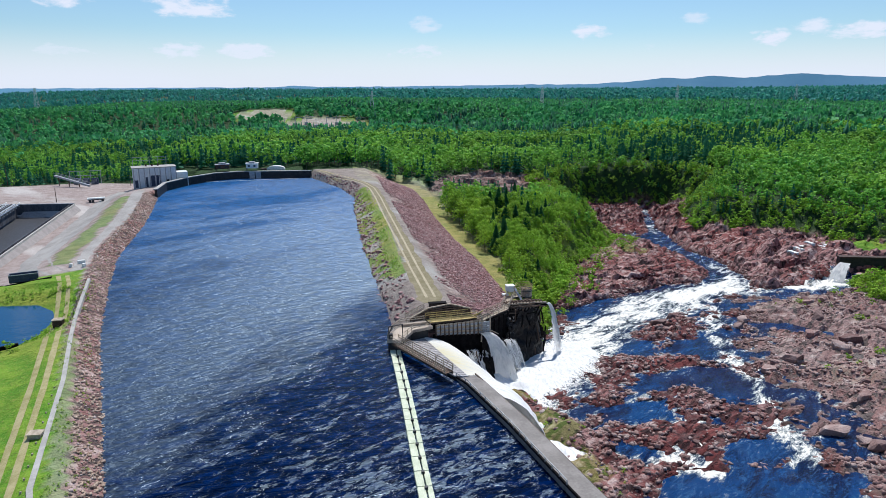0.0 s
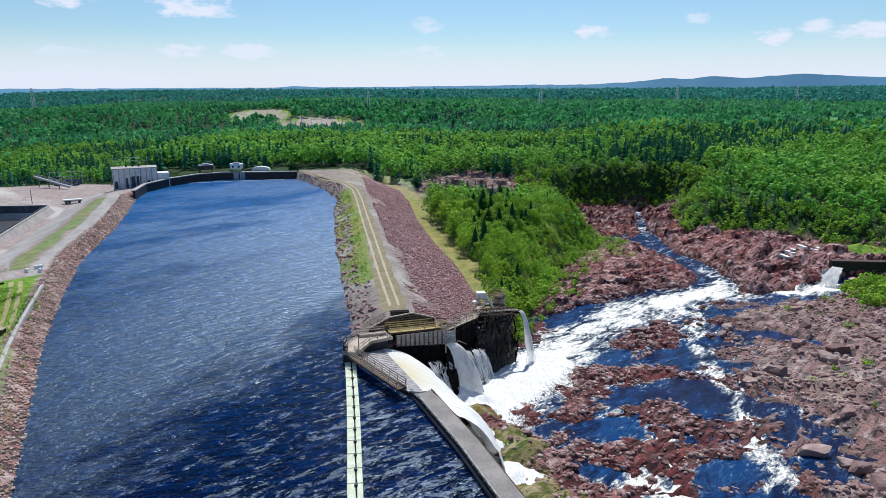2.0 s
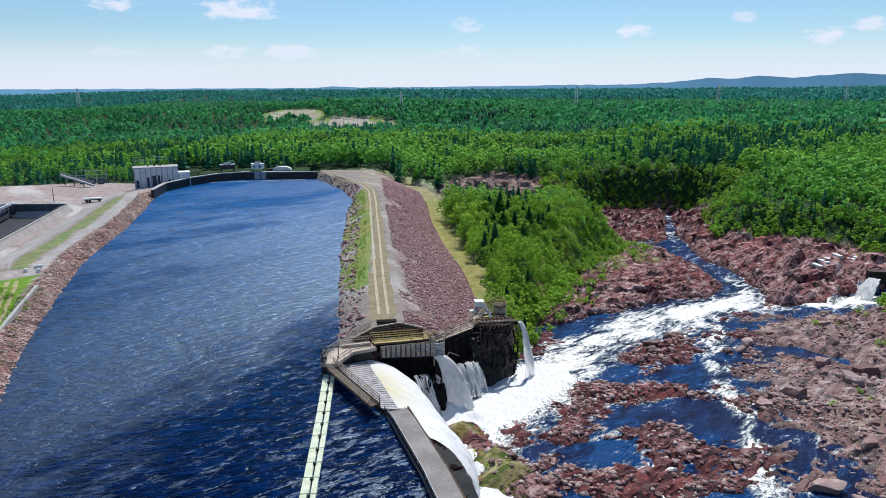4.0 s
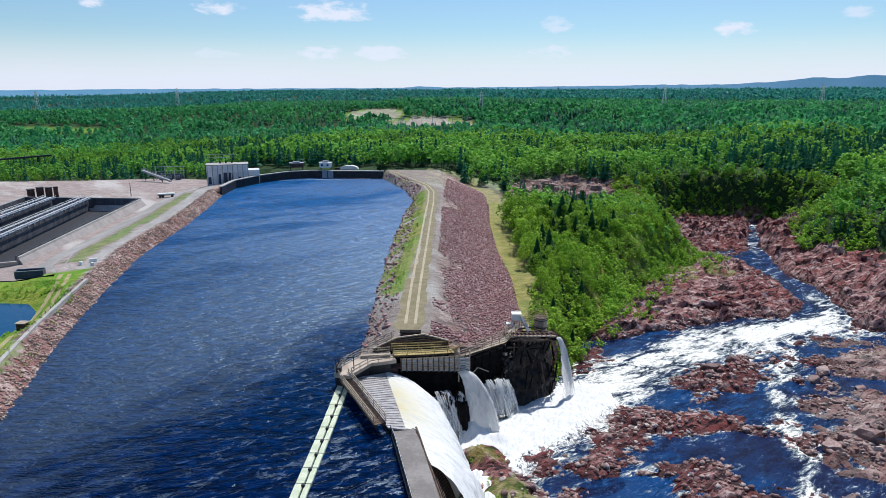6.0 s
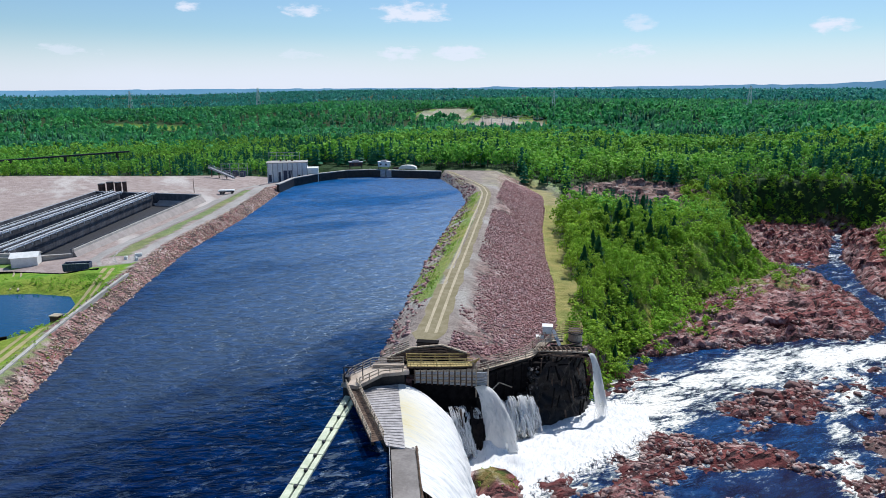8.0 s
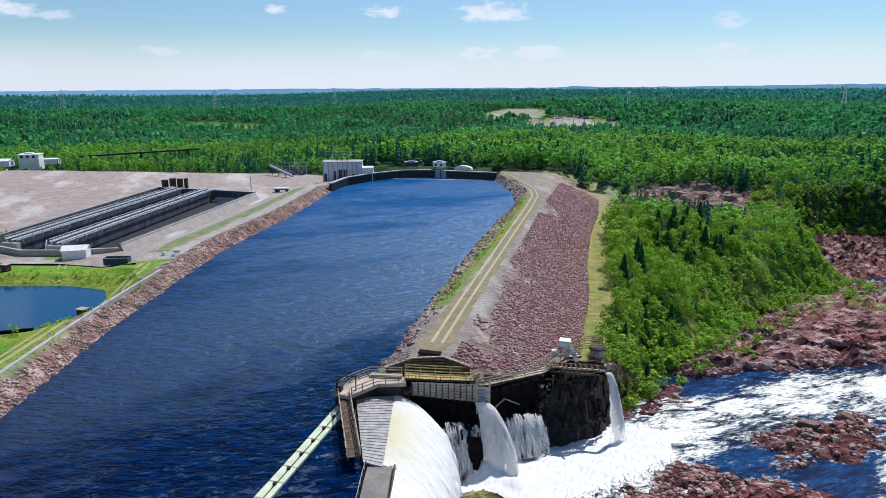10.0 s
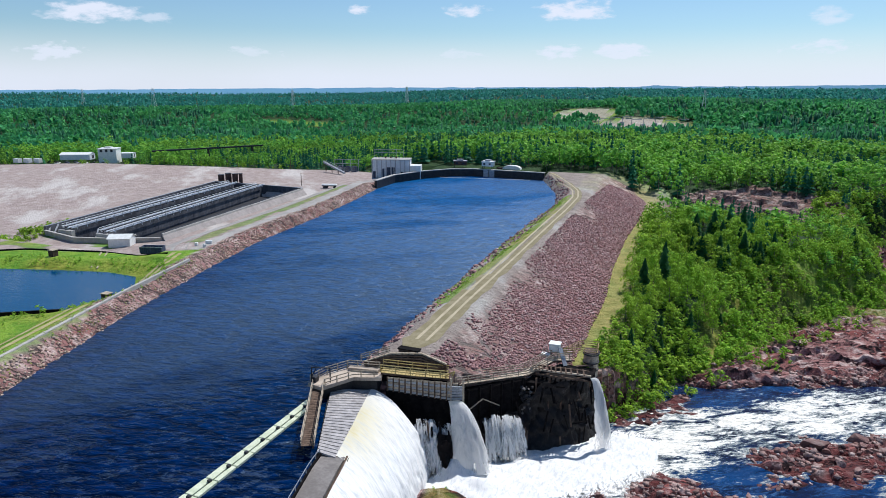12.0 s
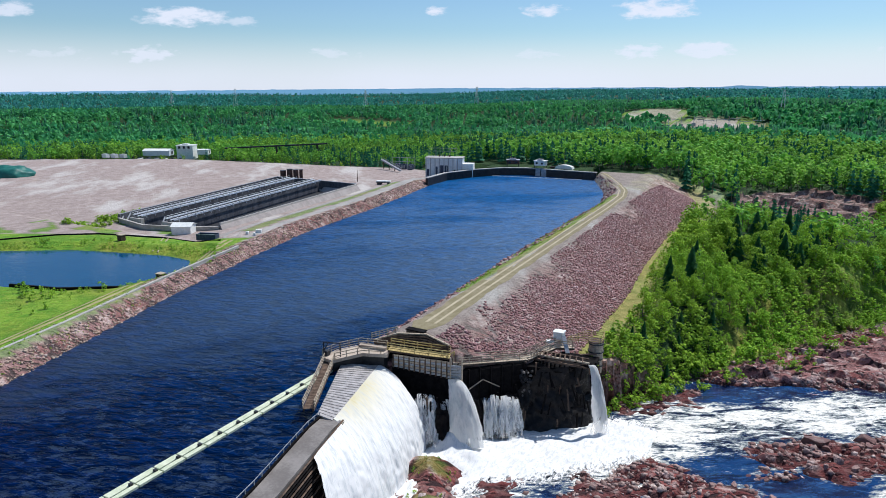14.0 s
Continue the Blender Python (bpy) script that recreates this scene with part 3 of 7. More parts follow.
FOREBAY = SHORE_L + WALL_N[1:] + SHORE_R + WEIR
RIVER = ((17.5, 88), (23, 74), (26, 58), (38, 0), (69, -148), (180, -148), (165, 60), (150, 120), (170, 150), (198, 196), (180, 226), (152, 258), (160, 285),
         (186, 322), (182, 345), (140, 350), (118, 330), (113, 290), (112, 247), (80, 206), (62, 168), (52, 152), (45, 141), (41.5, 134), (40, 130), (35, 127),
         (32, 121), (24, 112), (22, 109.5), (14, 107))
POOL = ((-135, 100), (-111.4, 118.6), (-96, 128.5), (-83, 132.5), (-70, 136), (-60.5, 135.5), (-56, 131), (-53.5, 126), (-53, 117), (-55, 111), (-63, 105), (-80, 100), (-100, 92))
GORGE = ((42, 304), (50, 332), (78, 340), (104, 332), (107, 306), (92, 294), (68, 294))
PAD = ((-62, 150), (-80, 146), (-100, 140), (-126, 127), (-420, -20), (-420, 245), (-309, 295), (-278, 308), (-203, 317), (-156, 321), (-118, 330), (-90, 322),
       (-70, 322), (-74, 285), (-70, 250), (-66, 215), (-63.5, 190), (-61, 172), (-57, 155))
# low rock islands (x, y, length, width, turn, height over the river)
ISLES = ((27.0, 97.0, 3.8, 3.8, 0, 3.0), (31, 86, 4, 6, 0, 1.9), (30, 72, 5, 8, 20, 1.6), (92, 96, 9, 7, 50, 1.6), (112, 108, 16, 12, 30, 1.6), (118, 141, 14, 7, 20, 1.0))
ROCK_RED = ((44.7, 112.1), (53.3, 115.5), (62.6, 115.5), (74.8, 111.1), (68.9, 107.2), (57.6, 101.4), (47.5, 96.3), (38.3, 91.1), (34.8, 98.8), (39.7, 106.5))
ROCK_MID = ((57, 104), (66, 104.5), (62.5, 97), (61, 90), (60, 85), (64, 80), (59, 72), (52, 75), (45, 79), (36, 76), (34, 84), (38, 90), (48, 97))
ROCK_UP = ((62.7, 129.5), (72, 141.9), (84.4, 146.1), (83.1, 139.2), (76, 130), (72.2, 125.1), (65.3, 123.1))
ROCK_LOW = ((30, 60), (33, 66), (36, 74), (42, 74), (46, 71.5), (40, 66), (38, 56))
BANK_E = ((104.5, 153), (103, 143), (97, 131.3), (85.3, 118), (79.5, 101.5), (73, 90.7), (67.5, 76), (64.5, 63), (70, 20), (190, 20), (175, 130), (150, 152), (125, 158))
# deep, quiet water (x, y, half length, half width, turn, depth)
DEEPS = ((61, 121.5, 6.5, 3.4, 20, 1.4), (74, 119.5, 5, 4.5, 30, 1.2), (68.7, 98.3, 6, 8, 0, 1.4), (59.7, 149.2, 6, 3.5, 40, 1.4), (70, 162, 5, 2.6, 40, 1.2), (104.3, 149, 7, 2.6, 20, 1.6),
         (82.7, 127.4, 6, 3, 30, 1.0), (47.8, 91.6, 5, 2.7, 10, 2.0), (55.5, 101, 4, 2.2, 25, 2.0), (104.4, 124.2, 7, 3.0, 118, 3.2), (52, 65.5, 14, 4.4, 0, 2.2), (56.3, 75.5, 4.5, 2.8, 20, 1.9), (40.6, 77.6, 2.8, 2.4, 0, 2.0))
FLOW = ((19, 99), (27, 104), (36, 110), (45, 119), (56, 133), (68, 143), (82, 155), (100, 166), (113, 172), (123, 184), (128, 205), (129, 228), (134, 252), (147, 288), (172, 345))
FLOW_B = ((96, 149), (89, 137), (82, 127), (78, 118), (76, 107), (70, 92), (65.5, 80), (64, 73), (61, 69))
FLOW_C = ((92, 152), (84, 148), (74, 144), (64, 134), (57, 124))
FLOW_D = ((26, 90), (33, 81), (36, 77.5), (45, 74), (48, 70))
FLOW_E = ((54, 86), (51, 81), (47, 74))


def by_y(y, pts):
    p = sorted(pts, key=lambda q: q[1])
    return np.interp(y, [q[1] for q in p], [q[0] for q in p])


CREST_L = ((13.1, 108), (12.9, 135), (12.7, 160), (12.4, 198), (10.4, 254), (7.8, 276), (0, 300), (-12, 322), (-13, 330))
CREST_R = ((19.1, 108), (19.0, 120), (18.7, 143), (18.3, 172), (17.6, 216), (16.3, 255), (14.5, 292), (12, 310), (12, 330))
TOE = ((36.5, 108), (37, 143), (37, 168), (35, 195), (34, 231), (35, 270), (34, 300), (28, 322), (24, 340))


def river_level(y):
    return np.where(y < 230, 3.4 - 0.075 * np.maximum(y, 60), -13.85 - 0.045 * (y - 230))


def blobs(x, y, items, sharp=1.0):
    out = np.zeros(np.shape(x))
    for bx, by, rx, ry, turn, h in items:
        c, s = math.cos(radians(turn)), math.sin(radians(turn))
        u, v = ((x - bx) * c + (y - by) * s) / rx, (-(x - bx) * s + (y - by) * c) / ry
        out += h * np.exp(-(u * u + v * v) ** 1.4 * sharp)
    return out


def far_land(x, y):
    """Rolling woodland that falls away to the west and climbs to the horizon."""
    dx, dy = x - 30, y - 20
    r = np.hypot(dx, dy)
    az = np.degrees(np.arctan2(dx, dy))
    mid = np.interp(r, (0, 150, 350, 600, 740, 800, 920, 1100, 1600, 3000, 4700), (0, 2, 4, 1, -2, 5, 21, 18, 16, 26, 38))
    west = np.interp(r, (0, 150, 350, 600, 750, 865, 980, 1300, 1600, 3000, 4700), (0, 3, 3, -2, -4, 2, 11, 1, -6, -8, 8))
    east = np.interp(r, (0, 150, 350, 600, 900, 1600, 3000, 4700), (0, -2, 4, 13, 17, 17, 30, 46))
    w, e = smooth(-az, 14, 34), smooth(az, 6, 30)
    z = mid * (1 - w) * (1 - e) + west * w + east * e
    z = z + (fbm(x / 260, y / 260, 3, 5) - 0.5) * np.interp(r, (0, 250, 700, 1000, 4000), (0, 5, 6, 12, 26))
    return z


def cells(x, y, sx, sy, turn, seed):
    """Broken slabs: per point the slab's random level, its tilt, and how near its crack is."""
    c, si = math.cos(radians(turn)), math.sin(radians(turn))
    u, v = (x * c + y * si) / sx, (-x * si + y * c) / sy
    ui, vi = np.floor(u), np.floor(v)
    d1, d2 = np.full(u.shape, 9.0), np.full(u.shape, 9.0)
    lev, tilt = np.zeros(u.shape), np.zeros(u.shape)
    for a in (-1, 0, 1):
        for b in (-1, 0, 1):
            pu, pv = ui + a, vi + b
            ju, jv = value_noise(pu, pv, seed), value_noise(pu, pv, seed + 1)
            d = np.hypot(pu + ju - u, pv + jv - v)
            h = value_noise(pu, pv, seed + 2)
            nearer = d < d1
            d2 = np.where(nearer, d1, np.minimum(d2, d))
            lev = np.where(nearer, h, lev)
            tilt = np.where(nearer, (u - pu - ju) * (h * 7 % 1 - 0.5) * 2, tilt)
            d1 = np.where(nearer, d, d1)
    return lev, tilt, d2 - d1


SHELF = ((58, 155), (69, 162), (79, 167), (90, 172), (97, 176), (109, 177), (117, 190), (123, 206), (125, 224), (127, 246), (126, 262), (108, 252), (80, 210), (60, 172), (50, 155))
LEDGE = ((127, 186), (130, 194), (132, 206), (134, 226), (139, 252), (150, 285), (175, 330), (230, 360), (230, 170), (170, 172), (150, 172), (138, 166), (122, 165), (120, 172))


def river_bed(x, y):
    lvl = river_level(y)
    n1, n2, n3 = fbm(x / 13, y / 13, 3, 11), fbm(x / 4.2, y / 4.2, 3, 23), fbm(x / 1.6, y / 1.6, 2, 31)
    l1, t1, c1 = cells(x, y, 5.5, 2.6, 35, 301)
    l2, t2, c2 = cells(x, y, 2.1, 1.3, 28, 311)
    slab_z = (l1 - 0.5) * 1.3 + t1 * 0.55 + (l2 - 0.5) * 0.7 + t2 * 0.3 - 0.35 * (c1 < 0.10) - 0.2 * (c2 < 0.10)
    l4, t4, c4 = cells(x, y, 10, 1.9, 22, 331)
    strata_z = (l4 - 0.5) * 1.7 + t4 * 0.7 + slab_z * 0.35
    l3, t3, c3 = cells(x, y, 12, 6, 25, 321)
    big_z = (l3 - 0.5) * 3.4 + t3 * 1.6
    rel = -0.02 + (n1 - 0.5) * 1.7 + (n2 - 0.5) * 1.7 + (n3 - 0.5) * 0.8 + slab_z * 0.62
    edge = (n2 - 0.5) * 9
    d_rock = np.minimum(np.minimum(signed(x, y, ROCK_RED), signed(x, y, ROCK_MID)), np.minimum(signed(x, y, ROCK_UP), signed(x, y, ROCK_LOW))) + edge
    rel += smooth(-d_rock, -2.2, 1.6) * (0.72 + (n1 - 0.5) * 0.9)
    d_bank = signed(x, y, BANK_E) + edge
    rel += smooth(-d_bank, -3.0, 2.5) * (0.70 + (n1 - 0.5) * 1.1) + 1.9 * smooth(-d_bank, 5, 30)
    rel += blobs(x, y, ISLES) * (0.6 + 0.5 * n2) - blobs(x, y, DEEPS)
    flow = seg_dist(x, y, FLOW)
    rel -= 2.2 * np.exp(-(flow / np.interp(y, (100, 170, 190, 210), (6.5, 6.5, 4.5, 3.2))) ** 2) * smooth(y, 90, 112)
    # the shelf of red rock north of the stream, and the ledges on the far side of the gorge
    d_shelf = signed(x, y, SHELF) + (n2 - 0.5) * 3
    rel = rel + smooth(-d_shelf, -1.0, 1.6) * (1.5 - rel * 0.5 + strata_z + 2.0 * smooth(-d_shelf, 2, 16) * n1)
    d_ledge = signed(x, y, LEDGE) + (n2 - 0.5) * 3
    rel = rel + smooth(-d_ledge, -1.0, 2.4) * (2.6 - rel * 0.7 + big_z * 0.9 + strata_z * 0.8 + (n1 - 0.5) * 2 + 3.4 * smooth(-d_ledge, 3, 22))
    # rocky head of the gorge, with a thin stream through it
    rel = rel + smooth(y, 262, 290) * (3.2 + slab_z * 1.5) * (1 - 0.8 * np.exp(-(flow / 3.0) ** 2))
    # the side channel under the old wall, and the low ground before it
    front = signed(x, y, ((135, 145), (220, 130), (220, 166), (171, 175), (157, 177), (138, 163)))
    rel = np.where(front < 0, np.minimum(rel, 2.0 + slab_z * 0.5), rel)
    cut = seg_dist(x, y, ((156, 175), (146, 168), (137, 164), (130, 169), (122, 175)))
    rel = rel - 3.0 * np.exp(-(cut / 3.4) ** 2)
    return lvl + rel


def height(x, y):
    """The ground's height and its cover (grass, gravel, rock) on arrays."""
    x, y = np.asarray(x, float), np.asarray(y, float)
    z = far_land(x, y)
    grass, gravel, rock = (np.zeros(x.shape) for _ in range(3))
    jag = (fbm(x / 9, y / 9, 3, 61) - 0.5) * 9
    # river valley
    d = signed(x, y, RIVER)
    by_dam = np.exp(-((x - 28) ** 2 + (y - 116) ** 2) / 340.0)
    wide = 1.0 + 13 * (1 - np.clip(by_dam * 2.2, 0, 1))
    near = d < 40
    bed = np.where(near, river_bed(x, y), z)
    land = np.where(x > 30, np.maximum(z, -3 + 0.02 * (x - 60)), z)
    z = np.where(near, bed + smooth(d, 0, 1) * 0 + smooth(d / wide, 0, 1) * (land - bed), land)
    rock = np.maximum(rock, 1 - smooth(d + jag * (1 - by_dam), -1, 4))
    # hidden gorge in the woods
    dg = signed(x, y, GORGE)
    gl, gt, gc = cells(x, y, 7, 3, 20, 401)
    slab_g = -3.6 + (y - 300) * 0.17 + gl * 3.0 + gt * 1.8
    z = np.where(dg < 14, z + (slab_g - z) * (1 - smooth(dg, -2, 12)), z)
    rock = np.maximum(rock, 0.6 * (1 - smooth(dg + jag * 0.5, -1, 3)))
    gravel = np.maximum(gravel, 0.35 * (1 - smooth(dg + jag * 0.5, -1, 3)))
    # earth dam on the east side of the forebay
    sr, cl, cr, toe = by_y(y, SHORE_R), by_y(y, CREST_L), by_y(y, CREST_R), by_y(y, TOE)
    top = 9.4
    up = WATER - 2 + (x - sr + 4) / (cl - sr + 4) * (top - WATER + 2)
    down = top - (x - cr) / (toe - cr) * 7.3
    dam = np.where(x < cl, np.minimum(up, top), np.where(x < cr, top, np.maximum(down, 2.1)))
    south = smooth(y, 106.5, 107.5) * (d > -0.3)
    beyond = np.where(y > 322, smooth(y, 322, 350), 0)
    keep = south * (1 - smooth(x, toe + 3.5, toe + 13)) * (x > sr - 6) * (1 - beyond)
    plateau = np.where((y > 318) & (x < 40) & (x > -110), 9.2 * (1 - smooth(y, 345, 420)) + z * smooth(y, 345, 420), z)
    z = np.where((y > 318) & (x < 40) & (x > -110), z + (plateau - z) * (1 - smooth(x, 15, 40)) * smooth(x, -110, -80), z)
    z = np.where(keep > 0, z * (1 - keep) + dam * keep, z)
    on = (keep > 0.6) & (y < 330)
    verge = np.where(on & (x > toe - 1.0), 1 - smooth(x, toe + 4, toe + 8), 0)
    grass = np.maximum(grass, verge * 0.9)
    gravel = np.where(verge > 0.3, 0.16, gravel)
    gravel = np.where(on & (x < toe - 1.0), 0.75, gravel)
    rock = np.where(on & (x > cr + 1.0) & (x < toe - 1.0), 0.25 + 0.3 * smooth(x, cr, cr + 7), rock)
    grass = np.where(on & (x < cl + 1) & (fbm(x / 3, y / 3, 3, 77) > np.interp(x - cl, (-5, -1), (0.5, 0.2))) & (y > 135) & (y < 265), 0.9, grass)
    gravel = np.where(on & (x < cl + 1) & (grass > 0.5), 0.1, gravel)
    far_bank = (x > -20) & (x < toe + 13) & (y > 280) & (y < 338) & (x > cr - 6)
    grass = np.where(far_bank, np.maximum(grass, 0.35 + 0.6 * (fbm(x / 7, y / 7, 3, 78) > 0.5)), grass)
    gravel = np.where(far_bank, np.maximum(gravel, 0.35), gravel)
    # west bank, works site and pool
    df = signed(x, y, FOREBAY)
    west = (x < by_y(y, SHORE_L) + 4) & (y < 330) & (x < 0)
    site = np.interp(x, (-420, -330, -250, -150, -110, -92, -80, -68, -58), (1.5, 3, 4.0, 4.6, 4.6, 4.6, 5.6, 7.0, 8.2))
    site = np.where(y < 145, 7.3 + (x < -60) * 0.0 - 0.9 * smooth(-x, 44, 66) * smooth(-y, -120, -60), site)
    cap = np.interp(y, (268, 290), (8.4, 6.5))
    bank = np.minimum(WATER + 0.68 * df, cap)
    inner = np.where(df < 9, bank, cap + (np.minimum(site, cap) - cap) * smooth(df, 9, 22))
    inner = np.where((y < 143) & (df > 5.5), 8.3 + (site - 8.3) * smooth(df, 6.5, 12), inner)
    dp = signed(x, y, POOL)
    inner = np.where(dp < 5, np.minimum(inner, 6.1 + 0.35 * np.maximum(dp, -6)), inner)
    dpad = signed(x, y, PAD)
    on_site = west & ((dpad < 0) | ((y < 150) & (x > -130)))
    blend = np.where(west, np.maximum((1 - smooth(dpad, 0, 18)), (y < 165) * (1 - smooth(-x, 125, 160)) * smooth(y, -60, 0)), 0)
    z = z * (1 - blend) + inner * blend
    gravel = np.where(west & (dpad < 1.5), 1 - smooth(dpad + jag * 0.25, -1, 1.5), gravel)
    meadow = west & (dpad >= 0) & (y < 160) & (x > -140)
    grass = np.where(meadow, 1.0, grass)
    strip = west & (df > 9 + jag * 0.3) & (df < 14 + jag * 0.3) & (y > 158) & (y < 262)
    grass = np.where(strip, 0.75, grass)
    gravel = np.where(strip, 0.3, gravel)
    gravel = np.where(west & (df < 5), np.where((y < 110) & (df > 3.0), 0.4, 0.85), gravel)
    grass = np.where(west & (df < 5) & (df > 3.0) & (y < 110), 0.8, grass)
    grass = np.where(west & (df < 4.6) & ((y >= 110) | (df < 3.0)), 0.0, grass)
    rock = np.where(west & (df < 4.6) & (grass < 0.5), 0.8, rock)
    tuft = west & (dpad < 0) & (x < -92) & (x > -135) & (y < 190) & (fbm(x / 8, y / 8, 3, 91) > 0.52)
    grass = np.where(tuft, 0.9, grass)
    gravel = np.where(tuft, 0.1, gravel)
    z = np.where(inside(x, y, ((-84.9, 167.3), (-97.4, 252.9), (-141.8, 254.4), (-122.2, 161.9), (-107, 158.4), (-97, 161.2))), 2.2, z)
    # pit at the end of the dam road
    pit = signed(x, y, ((10.4, 107.6), (14.4, 109.6), (18.6, 111.3), (22.8, 111.3), (25, 110), (14, 106), (9.5, 106)))
    z = np.where(pit < 0.3, np.minimum(z, 6.0), z)
    # forebay floor
    z = np.where(df < 0, np.minimum(z * 0 + WATER + 0.6 * df, WATER - 0.3), z)
    z = np.where((df < 0) & (df < -8), 1.0, z)
    z = np.where((df >= 0) & (df < 1.4) & (y > 272) & (x < -14), 5.0, z)
    # clearings far off
    for cx, cy, rx, ry in ((-92, 880, 40, 62), (-430, 742, 70, 34), (-16, 800, 56, 58), (-940, 1150, 90, 20), (-1120, 1180, 60, 14)):
        q = ((x - cx) / rx) ** 2 + ((y - cy) / ry) ** 2 + jag * 0.05
        grass = np.where(q < 1, 0.8, grass)
        if cx in (-92, -16):
            gravel = np.where(q < 0.75, 0.7 if cx == -92 else 0.85, gravel)
    # fields of view right of the river: a small lawn by the old wall
    lawn = ((x - 184) / 10) ** 2 + ((y - 194) / 8) ** 2 < 1
    grass = np.where(lawn, 0.9, grass)
    rock = np.where(lawn, 0, rock)
    moss = 0.9 * np.exp(-(((x - 27.2) / 2.8) ** 2 + ((y - 97.2) / 2.8) ** 2)) + np.exp(-(((x - 31) / 5) ** 2 + ((y - 86) / 7) ** 2)) + np.exp(-(((x - 30) / 5) ** 2 + ((y - 72) / 8) ** 2))
    moss = moss + np.exp(-(((x - 118) / 16) ** 2 + ((y - 142) / 7) ** 2)) + np.exp(-(((x - 92) / 8) ** 2 + ((y - 97) / 8) ** 2)) + 0.9 * np.exp(-(((x - 95) / 25) ** 2 + ((y - 228) / 12) ** 2))
    heath = (d > 0) & (d < 20) & (x > 56) & (x < 118) & (y > 150) & (y < 262)
    grass = np.where(heath, np.where(fbm(x / 5, y / 5, 3, 99) > 0.46, 0.9, 0.3), grass)
    rock = np.where(heath & (grass > 0.5), 0.1, rock)
    east = (1 - smooth(signed(x, y, BANK_E) + (fbm(x / 5, y / 5, 3, 97) - 0.5) * 12, -2, 5)) * (y > 30)
    gravel = np.maximum(gravel, east * 0.8)
    rock = rock * (1 - 0.4 * east)
    green = (moss * fbm(x / 3, y / 3, 3, 95) > 0.30) & (rock > 0.5)
    grass = np.where(green, 0.7, grass)
    rock = np.where(green, 0.45, rock)
    dry = np.clip(np.where(x < -30, 0.14, 0.30) + (fbm(x / 12, y / 12, 3, 88) - 0.5) * 1.6, 0, 1)
    dry = np.where(on, np.clip(dry + 0.25 + 0.5 * (x > toe - 2), 0, 1), dry)
    return z, np.stack([grass, gravel, rock, dry], -1), d, df, dpad


def spread(a, b, first, grow):
    out, s = [a], first
    while abs(out[-1] - a) < abs(b - a):
        out.append(out[-1] + (s if b > a else -s))
        s *= grow
    out[-1] = b
    return np.array(out)


gx = np.unique(np.concatenate([spread(-140, -4700, 3, 1.10), np.arange(-140, -76, 1.6), np.arange(-76, 14, 1.0), np.arange(14, 134, 0.8), np.arange(134, 200, 1.1), np.arange(200, 215, 2.0), spread(215, 4700, 3, 1.10)]))
gy = np.unique(np.concatenate([spread(40, -500, 4, 1.25), np.arange(40, 192, 0.8), np.arange(192, 345, 1.5), spread(345, 4700, 2.5, 1.07)]))
GX, GY = np.meshgrid(gx, gy)
gz, cover, D_RIVER, D_FOREBAY, D_PAD = height(GX, GY)
nx, ny = len(gx), len(gy)
damp = np.where(D_RIVER < 4, 1 - smooth(gz - river_level(GY), 0.1, 1.1), 0) * (1 - 0.6 * (1 - smooth(signed(GX, GY, BANK_E), -6, 4)))
ids = np.arange(nx * ny).reshape(ny, nx)
quads = np.stack([ids[:-1, :-1], ids[:-1, 1:], ids[1:, 1:], ids[1:, :-1]], -1).reshape(-1, 4)
ground = new("ground", mesh_from("ground", np.stack([GX, GY, gz], -1).reshape(-1, 3), quads, [M["ground"]], None, {"cover": ("FLOAT_COLOR", cover.reshape(-1, 4)), "damp": ("FLOAT", damp.ravel())}, True))
ground.data.polygons.foreach_set("use_smooth", cover[:-1, :-1, 2].ravel() < 0.5)
tagged(ground, "rolling ground of forest floor, gravel pad, grass and red river rock", "ground", kind="structure")


def ground_z(x, y):
    """Height on the sheet as it is meshed."""
    x, y = np.asarray(x, float), np.asarray(y, float)
    i = np.clip(np.searchsorted(gx, x) - 1, 0, nx - 2)
    j = np.clip(np.searchsorted(gy, y) - 1, 0, ny - 2)
    u, v = (x - gx[i]) / (gx[i + 1] - gx[i]), (y - gy[j]) / (gy[j + 1] - gy[j])
    return (gz[j, i] * (1 - u) + gz[j, i + 1] * u) * (1 - v) + (gz[j + 1, i] * (1 - u) + gz[j + 1, i + 1] * u) * v


def gz1(x, y):
    return float(ground_z(np.array([x]), np.array([y]))[0])


